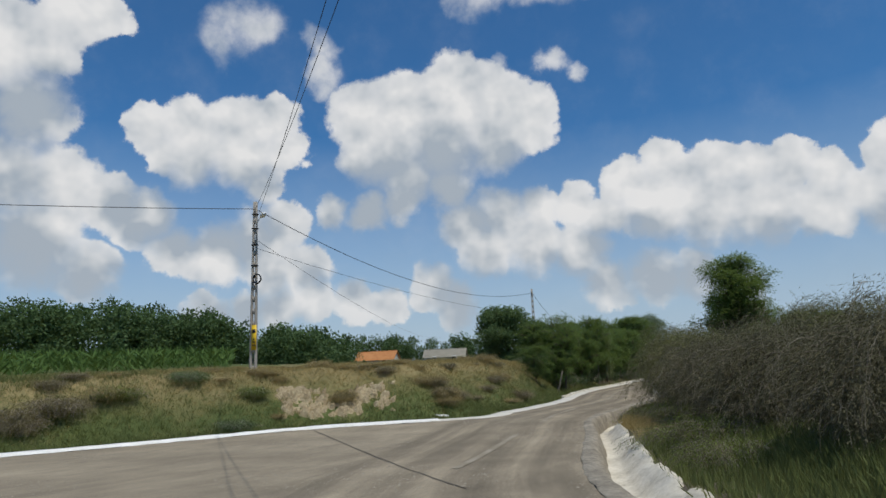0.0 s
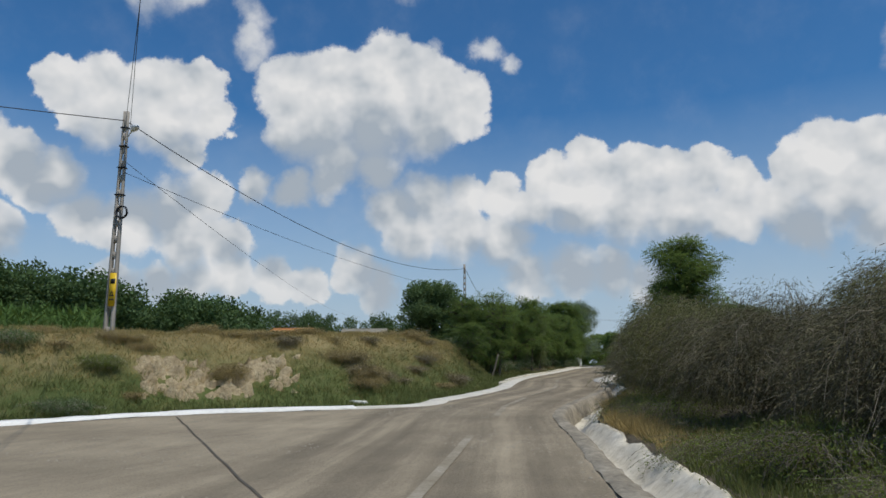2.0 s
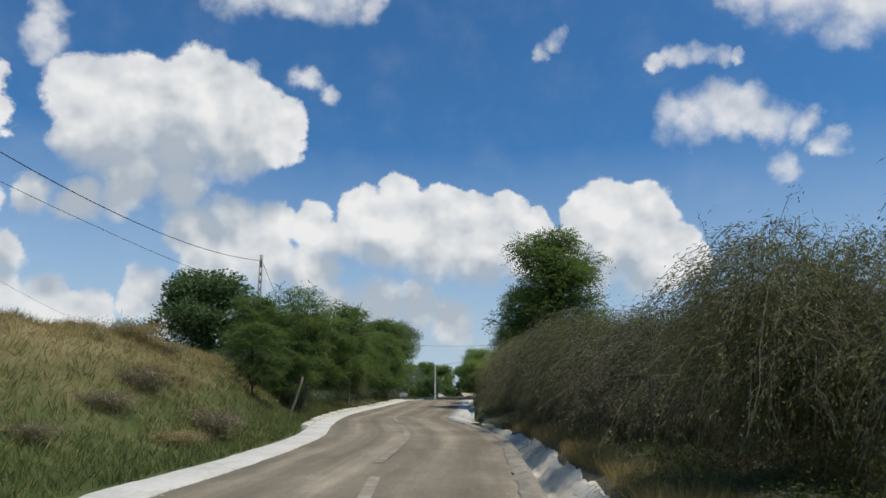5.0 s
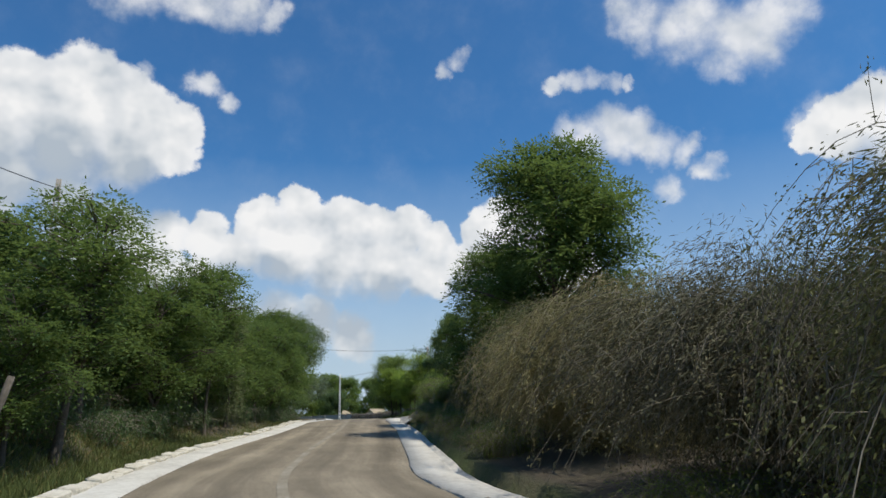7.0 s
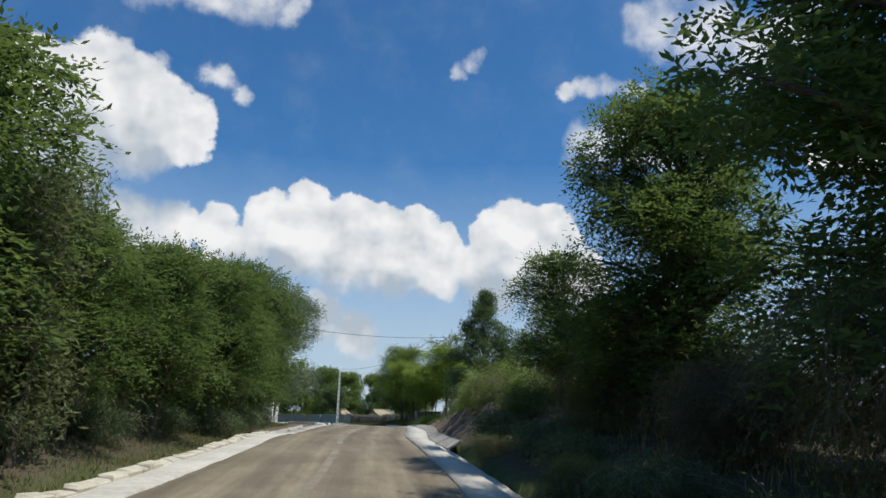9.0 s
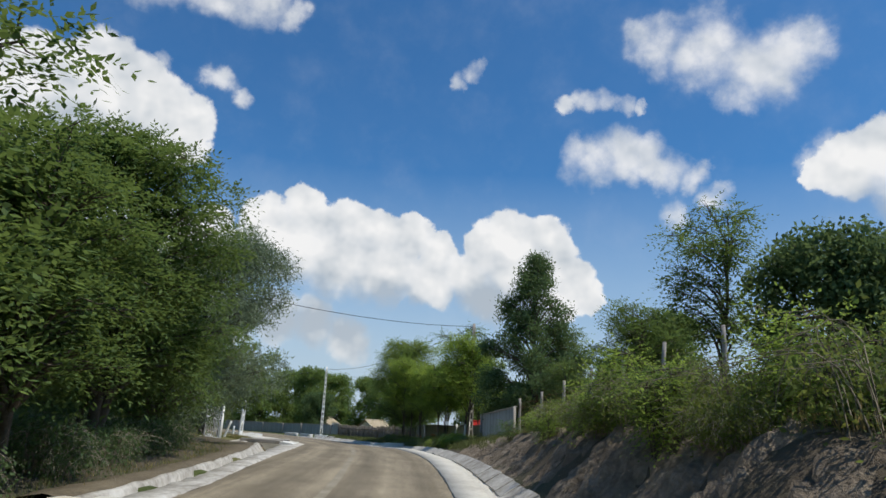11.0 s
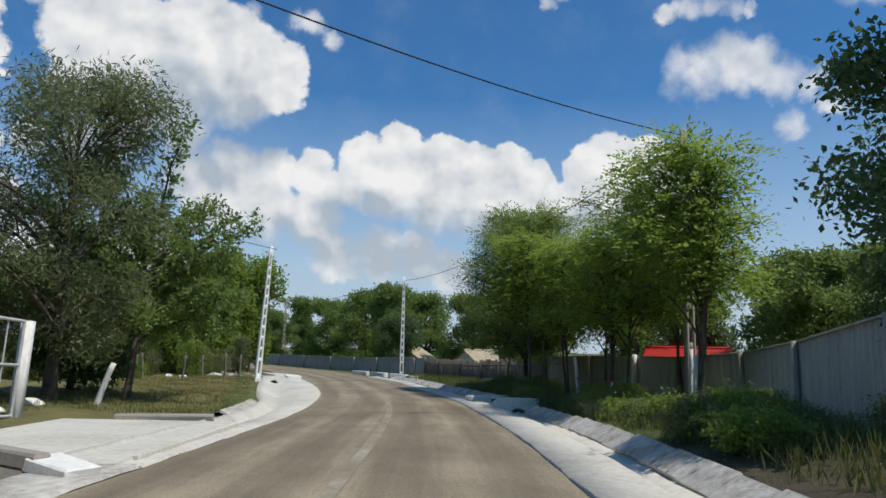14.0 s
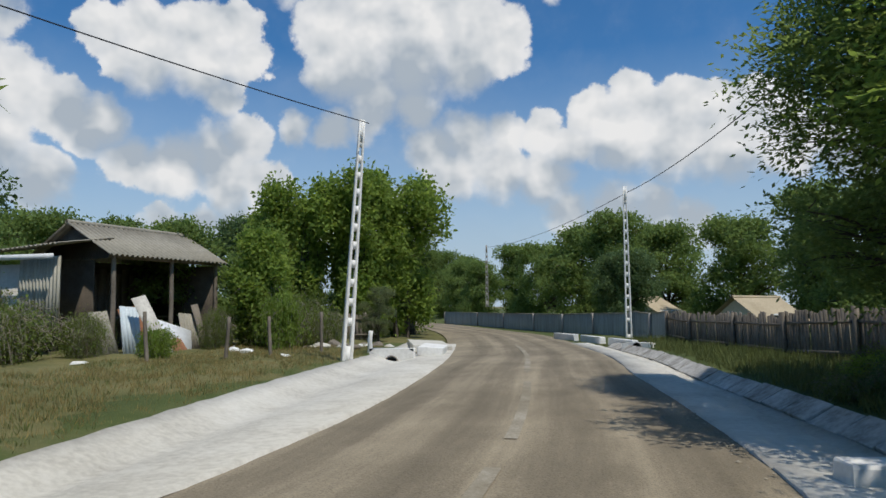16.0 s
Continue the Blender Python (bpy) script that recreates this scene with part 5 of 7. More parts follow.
for k, y in enumerate(np.arange(13.0, 47.0, 2.6)):
    u = 2.5 + 0.3 * math.sin(k * 2.3)
    p = edge_point(1, float(y), u)
    make_shrub(STALKY, "dry brushwood at the thicket's foot", p.x, p.y, k * 1.1, (0.5, 0.7, 0.42 + 0.10 * math.sin(k * 1.7)), "brushwood below the thicket")
for k, y in enumerate(np.arange(55.0, 78.0, 2.1)):
    p = edge_point(1, float(y), 2.0 + 0.4 * math.sin(k * 1.9))
    make_shrub(UNDER if k % 3 else STALKY, "dark weeds in the shade beside the drain", p.x, p.y, k * 1.4, 0.45 + 0.1 * math.sin(k * 2.7), "weeds beside the drain")

# ---- poles and wires ----
def box(x0, x1, y0, y1, z0, z1):
    v = [(x, y, z) for z in (z0, z1) for y in (y0, y1) for x in (x0, x1)]
    f = [(0, 2, 3, 1), (4, 5, 7, 6), (0, 1, 5, 4), (2, 6, 7, 3), (0, 4, 6, 2), (1, 3, 7, 5)]
    return np.array(v, float), np.array(f)


def taper(v, tall, foot, top):
    """Narrows a piece linearly with height, in x and y."""
    s = foot + (top - foot) * np.clip(v[:, 2:3] / tall, 0, 1)
    return np.concatenate([v[:, :2] * s, v[:, 2:]], 1)


def pole_meshes(tall=8.0, gap=0.075, leg=0.095, deep=0.17):
    """A ladder-like concrete pole: two tapering legs and the rungs between them."""
    legs = []
    for sg in (-1, 1):
        v, f = box(sg * (gap + leg / 2) - leg / 2, sg * (gap + leg / 2) + leg / 2, -deep / 2, deep / 2, -0.4, tall)
        vs, fs = [], []
        n = 12
        zs = np.linspace(-0.4, tall, n)
        for z in zs:
            vs += [(x, y, z) for x, y in ((v[0, 0], -deep / 2), (v[1, 0], -deep / 2), (v[1, 0], deep / 2), (v[0, 0], deep / 2))]
        vs = np.array(vs)
        for k in range(n - 1):
            for j in range(4):
                a, b = k * 4 + j, k * 4 + (j + 1) % 4
                fs.append((a, b, b + 4, a + 4))
        fs.append(((n - 1) * 4, (n - 1) * 4 + 1, (n - 1) * 4 + 2, (n - 1) * 4 + 3))
        legs.append((taper(vs, tall, 1.0, 0.55), np.array(fs)))
    rungs = []
    z, step = 0.85, 0.60
    while z < tall - 0.15:
        v, f = box(-gap - 0.02, gap + 0.02, -deep * 0.42, deep * 0.42, z, z + 0.24)
        rungs.append((taper(v, tall, 1.0, 0.55), f))
        z += step
        step *= 0.985
    v, f = box(-gap - 0.02, gap + 0.02, -deep * 0.46, deep * 0.46, tall - 0.75, tall)
    rungs.append((taper(v, tall, 1.0, 0.55), f))
    v, f = box(-gap - 0.02, gap + 0.02, -deep * 0.46, deep * 0.46, -0.4, 0.25)
    rungs.append((taper(v, tall, 1.0, 0.55), f))
    return [mesh_of("pole_leg", *l) for l in legs], [mesh_of("pole_rung", *r) for r in rungs]


def make_pole(label, x, y, tall, turn, mat, tilt=(0, 0), z=None):
    base = height(x, y) if z is None else z
    t = thing("utility_pole", label, "utility pole", (x, y, base), "utility poles")
    t.rotation_euler = (radians(tilt[0]), radians(tilt[1]), radians(turn))
    legs, rungs = pole_meshes(tall)
    for me in legs:
        part("leg", me, t, mat=mat)
    for me in rungs:
        part("rung", me, t, mat=mat)
    return t


def wire(name, a, b, sag, r=0.017, label="black overhead cable sagging between poles"):
    a, b = np.array(a), np.array(b)
    s = np.linspace(0, 1, 40)[:, None]
    p = a + (b - a) * s - np.array([0, 0, 1.0]) * (4 * sag * s * (1 - s))
    return tagged(new(name, mesh_of(name, *tube(p, np.full(40, r), 5), M_WIRE, True)), label, "cable")


P1, P2, P3, P4, P5, P6 = (-18.8, 26.5), (-14.2, 67.0), (2.1, 155.1), (-5.8, 138.0), (10.4, 120.0), (-13.0, 189.5)
pole1 = make_pole("weathered grey concrete pole with cables and a yellow plate", *P1, 8.05, 8, M_POLE, z=2.35)
make_pole("weathered grey concrete pole among the trees", *P2, 7.85, 20, M_POLE, z=2.77)
make_pole("whitewashed concrete ladder pole at the bend", *P3, 7.9, 5, M_LIME, z=0.43)
make_pole("leaning whitewashed concrete ladder pole on the verge", *P4, 7.35, 42, M_LIME, (-2, 4.2), z=0.75)
make_pole("grey concrete pole among the young trees", *P5, 8.3, 12, M_POLE, z=1.15)
make_pole("grey concrete pole beyond the bend", *P6, 6.2, 12, M_POLE, z=2.50)
T1, T2, T3, T4, T5, T6 = (-18.8, 26.5, 10.05), (-14.15, 67.0, 10.22), (2.3, 155.1, 8.05), (-5.2, 138.2, 7.85), (10.35, 120.0, 9.25), (-13.0, 189.5, 8.50)
P7 = (-16.0, 98.5)
make_pole("grey concrete pole hidden among the trees", *P7, 8.2, 40, M_POLE)
T7 = (-16.0, 98.5, height(*P7) + 8.0)
wire("cable", T1, T2, 1.8)
wire("cable", T2, T7, 0.9)
wire("cable", T7, T5, 1.15)
wire("cable", T5, T3, 0.9)
wire("cable", T3, T6, 0.6)
wire("cable", T7, T4, 0.9, 0.016)
wire("cable", T1, (-57.0, -9.2, 10.4), 0.9)
wire("cable", T1, (9.9, -8.1, 9.8), 1.0, 0.009)
wire("cable", (-18.6, 26.5, 9.8), (10.6, -9.8, 10.6), 0.9, 0.009)
wire("cable", (-18.7, 26.5, 8.5), (-54.0, 150.0, 12.5), 1.6, 0.010, "thin drooping telephone wire")
wire("cable", (-18.7, 26.5, 8.1), (-14.2, 67.0, 8.07), 0.6, 0.010, "thin drooping telephone wire")


def ring(radius, thick, turns=3):
    a = np.linspace(0, 2 * np.pi * turns, 26 * turns)
    p = np.stack([np.cos(a) * radius * (1 - 0.03 * np.sin(a * 0.37)), 0.02 * np.sin(a * 1.3) + 0.012 * a / 6.28, np.sin(a) * radius * (1 + 0.02 * np.cos(a * 0.61))], 1)
    return tube(p, np.full(len(p), thick), 6)


# what hangs on the first pole
coil = thing("cable_coil", "coil of black spare cable tied to the pole", "cable coil", (P1[0] + 0.24, P1[1] - 0.16, 2.35 + 4.25))
part("coil", mesh_of("coil", *ring(0.21, 0.028, 4), M_WIRE, True), coil)
plate = thing("warning_plate", "yellow warning plate with a black triangle fixed to the pole", "sign", (P1[0] + 0.11, P1[1] - 0.125, 2.35 + 0.95))
plate.rotation_euler = (0, 0, radians(8))
part("panel", mesh_of("panel", *box(-0.12, 0.12, -0.012, 0.012, 0, 1.15), M_YELLOW), plate)
tri_v = [(-0.085, -0.02, 0.34), (0.085, -0.02, 0.34), (0, -0.02, 0.56), (-0.04, -0.02, 0.38), (0.04, -0.02, 0.38), (0, -0.02, 0.49)]
part("triangle", mesh_of("triangle", np.array(tri_v), np.array([(0, 1, 4, 3), (1, 2, 5, 4), (2, 0, 3, 5)]), M_BLACK), plate, "black warning triangle")
part("writing_bar", mesh_of("writing_bar", *box(-0.08, 0.08, -0.022, -0.014, 0.20, 0.25), M_BLACK), plate)
part("writing_bar", mesh_of("writing_bar", *box(-0.08, 0.08, -0.022, -0.014, 0.78, 0.95), M_BLACK), plate)
lamp = thing("street_lamp", "white street lamp head on a short bracket", "street lamp", (P1[0] + 0.10, P1[1] - 0.05, 2.35 + 7.05))
part("bracket", mesh_of("bracket", *tube([(0, 0, -0.35), (0.12, -0.08, -0.05), (0.42, -0.25, 0.12)], [0.025, 0.025, 0.022], 6), M_METAL, True), lamp)
head_v, head_f = tube([(0.38, -0.22, 0.10), (0.46, -0.27, 0.13), (0.62, -0.37, 0.17), (0.78, -0.46, 0.17), (0.84, -0.50, 0.16)], [0.03, 0.075, 0.13, 0.10, 0.03], 10)
part("head", mesh_of("head", head_v, head_f, M_METAL, True), lamp, "pale rounded lamp housing")
for k, z in enumerate((5.9, 4.9, 6.7, 7.4)):
    part("clamp", mesh_of("clamp", *box(-0.19 + 0.008 * z, 0.19 - 0.008 * z, -0.10, 0.10, z, z + 0.045), M_WIRE), pole1, "dark steel band")

# ---- road paint and tar ----
def ribbon(points, width, lift=0.012):
    """A flat band on the road along points (x, y)."""
    p = np.array(points, float)
    t = unit(np.gradient(p, axis=0))
    n = np.stack([-t[:, 1], t[:, 0]], 1) * width / 2
    out = []
    for q in (p + n, p - n):
        l, r = LEFT(q[:, 1]) - 0.15, RIGHT(q[:, 1]) + 0.12
        s = np.clip((q[:, 0] - l) / (r - l), 0, 1)
        out.append(np.concatenate([q, (LEVEL(q[:, 1]) + 0.05 * (1 - (2 * s - 1) ** 2) - 0.015 + lift)[:, None]], 1))
    v = np.stack(out, 1).reshape(-1, 3)
    return v, grid_faces(len(p), 2, True)


def worn_paint():
    m, t, b = material("worn_white_paint", 0.85, 0.2)
    p = place_node(t)
    n = math_node(t, "ADD", math_node(t, "MULTIPLY", noise_node(t, p, 1.1, 5, 0.7).outputs["Fac"], 0.6), math_node(t, "MULTIPLY", noise_node(t, p, 22.0, 4, 0.7).outputs["Fac"], 0.4))
    link(t, ramp_node(t, n, [(0.40, (0.225, 0.188, 0.126)), (0.54, (0.31, 0.27, 0.20)), (0.70, (0.48, 0.43, 0.35))]), b.inputs["Base Color"])
    return m


M_PAINT = worn_paint()
M_TAR = speckled("tar_seam", [(0.35, (0.06, 0.052, 0.040)), (0.65, (0.13, 0.112, 0.086))], 1.5, 20, relief=0.2)


def middle(y):
    return float((LEFT(y) + RIGHT(y)) / 2) if y > 34 else float(np.interp(y, [12, 14, 20, 25, 28, 34], [-4.3, -4.45, -4.98, -5.15, -5.35, -5.18]))


for y0, y1 in [(12.5, 20.5), (24.5, 33), (34.5, 47), (48, 76), (77, 84), (84.5, 97), (98, 126), (127, 134), (136, 150)]:
    ys = np.arange(y0, y1, 0.5)
    structure("road_marking", "worn white centre line on the asphalt", "road marking", mesh_of("road_marking", *ribbon([(middle(y), y) for y in ys], 0.16), M_PAINT))
rt = np.random.default_rng(3)
s = np.linspace(0, 1, 24)
structure("road_seam", "dark tar seam running across the junction", "road seam",
          mesh_of("road_seam", *ribbon([(-13.6 + 10.3 * v + rt.normal(0, 0.012), 23.0 - 13.1 * v + rt.normal(0, 0.012)) for v in s], 0.04, 0.010), M_TAR))
structure("road_seam", "dark crack across the asphalt", "road seam",
          mesh_of("road_seam", *ribbon([(-0.2 + 4.3 * v + rt.normal(0, 0.03), 117.6 + 2.2 * v + rt.normal(0, 0.05)) for v in s], 0.05, 0.010), M_TAR))
# loose grit swept to the edges and over the junction
def build_grit():
    rng = np.random.default_rng(41)
    near = patch_points(rng, 26000, -26, 2, 5, 30, lambda x, y, ul, ur: (ul < -0.05) & (ur < -0.05) & ((np.sin(x * 0.7 + y * 0.5) + np.sin(x * 0.31 - y * 0.83) > 0.35) | (ur > -0.5)))
    edge = patch_points(rng, 60000, -9, 5, 28, 134, lambda x, y, ul, ur: (ul < -0.02) & (ur < -0.02) & ((ur > -0.45) | (ul > -0.35)))
    p = np.concatenate([near, edge])
    l, r = LEFT(p[:, 1]) - 0.15, RIGHT(p[:, 1]) + 0.12
    s = np.clip((p[:, 0] - l) / (r - l), 0, 1)
    p[:, 2] = LEVEL(p[:, 1]) + 0.05 * (1 - (2 * s - 1) ** 2) - 0.012
    size = rng.uniform(0.006, 0.02, (len(p), 1)) * rng.choice([1.0, 1.0, 1.7], (len(p), 1))
    oct_v = np.array([(1, 0, 0), (0, 1, 0), (-1, 0, 0), (0, -1, 0), (0, 0, 0.7)])
    v = p[:, None] + oct_v[None] * size[:, None] * rng.uniform(0.6, 1.3, (len(p), 5, 1))
    f = np.array([(0, 1, 4), (1, 2, 4), (2, 3, 4), (3, 0, 4)])
    f = (np.arange(len(p))[:, None, None] * 5 + f[None]).reshape(-1, 3)
    return tagged(new("grit", mesh_of("grit", v.reshape(-1, 3), f, M_GRIT)), "loose dusty grit on the asphalt's edges", "gravel", kind="stuff")


M_GRIT = speckled("pale_grit", [(0.3, (0.17, 0.145, 0.105)), (0.7, (0.42, 0.37, 0.28))], 3.0, 30, relief=0.2)
build_grit()


# ---- earth cut in the bank ----
def build_cut():
    rng = np.random.default_rng(9)
    us, vs = np.linspace(0, 1, 60), np.linspace(0, 1, 26)
    verts = []
    for v in vs:
        for u in us:
            y = 23.2 + 2.9 * u
            out = 1.5 + 2.2 * v
            p = edge_point(-1, y, out)
            z = float(LEVEL(y)) + BANK_L(y) * float(smooth(0.9, 5.2, np.array(out))) + 0.03
            lump = 0.22 * math.sin(u * 37 + 3 * math.sin(v * 9)) * math.sin(v * 13 + 2 * math.sin(u * 11)) + 0.10 * math.sin(u * 83 + v * 29) + 0.16 * (rng.random() ** 3) - 0.05 + rng.normal(0, 0.06)
            edge = min(1.0, 7 * min(u, 1 - u), 6 * min(v, 1 - v) + 0.1)
            if math.sin(u * 10 + 1 + 2 * v) * math.sin(v * 7 + 4 * u) + 0.6 * math.sin(u * 23 + v * 5) < -0.85 or v > 0.90 + 0.25 * math.sin(u * 8 + 1.0) or v < 0.12 + 0.14 * math.sin(u * 11):
                edge *= 0.15
            verts.append((p.x + 0.5 * lump * edge, p.y - 0.25 * lump * edge, z + (0.12 + 0.8 * lump) * edge - 0.35 * (1 - edge)))
    return structure("bank_cut", "pale crumbling clay face cut into the bank", "earth bank", mesh_of("bank_cut", verts, grid_faces(26, 60, True), M_EARTH))


build_cut()


def build_earth_bank():
    """Gullied earth between the drain and the growth on the embankment's top."""
    rng = np.random.default_rng(29)
    ys, us = np.arange(75.0, 106.0, 0.16), np.linspace(1.18, 3.5, 22)
    verts = []
    gully = np.cumsum(rng.normal(0, 0.5, len(ys)))
    for i, y in enumerate(ys):
        fade = float(smooth(75, 78, y) * smooth(106, 102, y))
        for u in us:
            v = (u - us[0]) / (us[-1] - us[0])
            base = edge_point(1, float(y), float(u))
            rise = float(BANK_R(y)) * float(smooth(1.2, 3.3, np.array(u)))
            lump = 0.055 * math.sin(y * 4.9 + 2.0 * v + 0.5 * gully[i]) + 0.045 * math.sin(y * 11.7 - 4 * v) + 0.03 * math.sin(u * 14 + y * 5) + rng.normal(0, 0.03)
            mid = math.sin(math.pi * min(1.0, v * 1.02)) ** 0.6
            verts.append((base.x - 0.6 * lump * mid * fade, base.y + 0.2 * lump * mid, base.z - 0.12 * (1 - mid) + rise + (0.07 + lump) * mid * fade - 0.3 * (1 - fade)))
    return structure("ground_earth_bank", "bare brown gullied earth of the roadside embankment", "earth bank", mesh_of("earth_bank", verts, grid_faces(len(ys), len(us)), M_LOAM))


M_LOAM = speckled("brown_loam", [(0.3, (0.10, 0.075, 0.050)), (0.5, (0.21, 0.165, 0.115)), (0.72, (0.38, 0.31, 0.225))], 1.9, 9, relief=1.0, depth=0.08)
build_earth_bank()


# ---- culverts, slabs and driveways ----
def headwall(label, x, y, turn, wide, tall, thick, hole, hole_x, z, mat):
    t = thing("culvert_headwall", label, "culvert", (x, y, z))
    t.rotation_euler = (0, 0, radians(turn))
    # front with a round hole: a ring of quads between the hole and the rectangle
    n = 28
    a = np.linspace(0, 2 * np.pi, n, endpoint=False)
    hz = hole * 0.75
    inner = np.stack([hole_x + hole * np.cos(a), np.full(n, -thick / 2), hz + hole * np.sin(a)], 1)
    outer = []
    for k in range(n):
        dx, dz = math.cos(a[k]), math.sin(a[k])
        lim = [((wide / 2 - hole_x) / dx) if dx > 1e-6 else ((-wide / 2 - hole_x) / dx) if dx < -1e-6 else 1e9,
               ((tall - hz) / dz) if dz > 1e-6 else ((-0.35 - hz) / dz) if dz < -1e-6 else 1e9]
        r = min(lim)
        outer.append((hole_x + dx * r, -thick / 2, hz + dz * r))
    v = np.concatenate([inner, outer])
    i = np.arange(n)
    front = (v, np.stack([i, i + n, (i + 1) % n + n, (i + 1) % n], 1))
    body_v, body_f = box(-wide / 2, wide / 2, -thick / 2, thick / 2, -0.35, tall)
    keep = [f for f in body_f if not all(abs(body_v[j, 1] + thick / 2) < 1e-6 for j in f)]
    part("wall", mesh_of("wall", *joined([front, (body_v, np.array(keep))]), mat), t)
    back = inner + np.array([0, 1.4, 0.05])
    pv = np.concatenate([inner, back])
    pf = np.stack([i, (i + 1) % n, (i + 1) % n + n, i + n], 1)
    part("pipe", mesh_of("pipe", pv, pf, M_DARKHOLE), t, "dark open pipe mouth")
    lip = tube(np.stack([hole_x + (hole + 0.02) * np.cos(a), np.full(n, -thick / 2 - 0.01), hz + (hole + 0.02) * np.sin(a)], 1).tolist() + [[hole_x + hole + 0.02, -thick / 2 - 0.01, hz]], np.full(n + 1, 0.022), 5)
    part("rim", mesh_of("rim", *lip, M_POLE, True), t, "grey concrete pipe rim")
    return t


def slab(label, x, y, z, turn, long, wide, thick, mat=None, tilt=(0, 0), seed=0, name="concrete_slab"):
    me = slab_mesh(name, long, wide, thick, mat or M_CONCRETE, 0.025, seed)
    o = tagged(new(name, me), label, "concrete slab")
    o.location, o.rotation_euler = (x, y, z), (radians(tilt[0]), radians(tilt[1]), radians(turn))
    return o


L3 = lambda y: float(LEVEL(y))  # noqa: E731
headwall("whitewashed culvert headwall with an open pipe", 5.55, 122.3, -8, 1.50, 0.72, 0.6, 0.23, 0.10, L3(122) - 0.42, M_LIME)
slab("low white concrete wall beside the drain", 5.15, 126.05, L3(126) - 0.03, -77, 1.65, 0.35, 0.46, M_LIME)
slab("pale concrete slab bridging the old drain", -1.9, 48.3, L3(48.3) - 0.22, 3, 1.1, 1.0, 0.36, None, (0, 0), 14)
headwall("whitewashed culvert headwall with an open pipe", -5.4, 140.8, 12, 1.5, 0.62, 0.5, 0.21, 0.0, L3(140.8) - 0.30, M_LIME)
slab("white concrete wing of the culvert", -4.7, 143.2, L3(143) + 0.16, 12, 2.4, 0.9, 0.3, M_LIME, (0, 4), 3)
slab("pale concrete mound over the culvert", -6.1, 147.0, L3(147) + 0.10, 22, 4.5, 1.6, 0.3, None, (0, 3), 4)
headwall("stained concrete culvert wall with an open pipe", -3.0, 108.62, -34, 2.3, 0.40, 0.16, 0.20, -0.08, L3(108.4) - 0.36, M_CHANNEL)
slab("grey concrete kerb beam of the driveway", -3.02, 108.66, L3(108.6) + 0.14, 56, 2.5, 0.20, 0.18, M_POLE, (0, 0), 5)
slab("white sloping concrete wedge at the driveway", -1.78, 107.95, L3(108) + 0.07, 60, 0.70, 0.42, 0.16, M_LIME, (6, 0), 6)
slab("cracked pale concrete driveway slab", -2.85, 111.15, L3(111.1) + 0.035, -2.0, 4.4, 3.2, 0.14, None, (-0.8, 0), 7)
slab("pale concrete apron piece of the driveway", -2.05, 108.75, L3(108.7) + 0.03, 0, 0.8, 1.3, 0.12, None, (-0.8, 0), 17)
slab("grey concrete kerb beam of the driveway", -2.55, 113.45, L3(113.4) + 0.14, 94, 1.75, 0.20, 0.20, M_POLE, (0, 0), 8)
slab("flat white slab lying on the gutter", -10.6, 28.15, L3(28) + 0.12, 62, 1.3, 0.5, 0.10, M_LIME, (0, 4), 9)
headwall("small culvert pipe under the far drain", 2.6, 148.2, -20, 1.3, 0.3, 0.4, 0.16, 0.0, L3(148) - 0.04, M_LIME)
for k, (x, y, turn) in enumerate([(1.9, 150.2, 25), (0.4, 153.3, 25), (-1.2, 156.0, 30)]):
    slab("low white concrete wall at the bend", x, y, L3(y) + 0.14, turn, 2.6, 0.3, 0.34, M_LIME, (0, 0), 10 + k)


# ---- fences ----
def fence_panel(label, a, b, z0, h, mat, boards=0, ribs=0, group="", name="fence", slope=0.0):
    """A stretch of fence between two points on plan, of boards or ribbed panels between posts."""
    a, b = Vector((*a, 0)), Vector((*b, 0))
    long, turn = (b - a).length, math.atan2(b.y - a.y, b.x - a.x)
    t = thing(name, label, "fence", (a.x, a.y, z0), group)
    t.rotation_euler = (0, -slope, turn)
    r = random.Random(int(a.x * 7 + a.y * 13))
    if boards:
        w = long / boards
        shapes = []
        for k in range(3):
            v, f = box(-w * 0.46, w * 0.46, -0.012, 0.012, -0.15, h * (0.97 + 0.03 * k))
            v[4:, 2] += np.array([0.0, 0.04, 0.0, 0.04]) * (k - 1)
            shapes.append(mesh_of("board", v, f, mat))
        for k in range(boards):
            o = part("board", shapes[r.randrange(3)], t)
            o.location = ((k + 0.5) * w, r.uniform(-0.012, 0.012), r.uniform(-0.05, 0.03))
            o.rotation_euler = (r.uniform(-0.02, 0.02), r.uniform(-0.02, 0.02), 0)
        for z in (0.35, h - 0.35):
            part("rail", mesh_of("rail", *box(0, long, 0.016, 0.06, z, z + 0.08), mat), t)
    else:
        # a ribbed sheet
        n = max(8, int(ribs))
        xs = np.linspace(0, long, 4 * n + 1)
        prof = np.array([0, 0.025, 0.025, 0])[np.arange(4 * n + 1) % 4]
        v = np.concatenate([np.stack([xs, -prof + 0.0, np.full_like(xs, z)], 1) for z in (-0.3, h)] + [np.stack([xs, -prof + 0.006, np.full_like(xs, z)], 1) for z in (h, -0.3)])
        part("sheet", mesh_of("sheet", v, grid_faces(4, 4 * n + 1)[:, ::-1], mat), t)
        part("cap", mesh_of("cap", *box(-0.02, long + 0.02, -0.045, 0.03, h, h + 0.04), mat), t)
    for x in (0.0, long):
        part("post", mesh_of("post", *box(x - 0.05, x + 0.05, 0.02, 0.12, -0.4, h + 0.03), M_BOARD if boards else M_POLE), t)
    return t


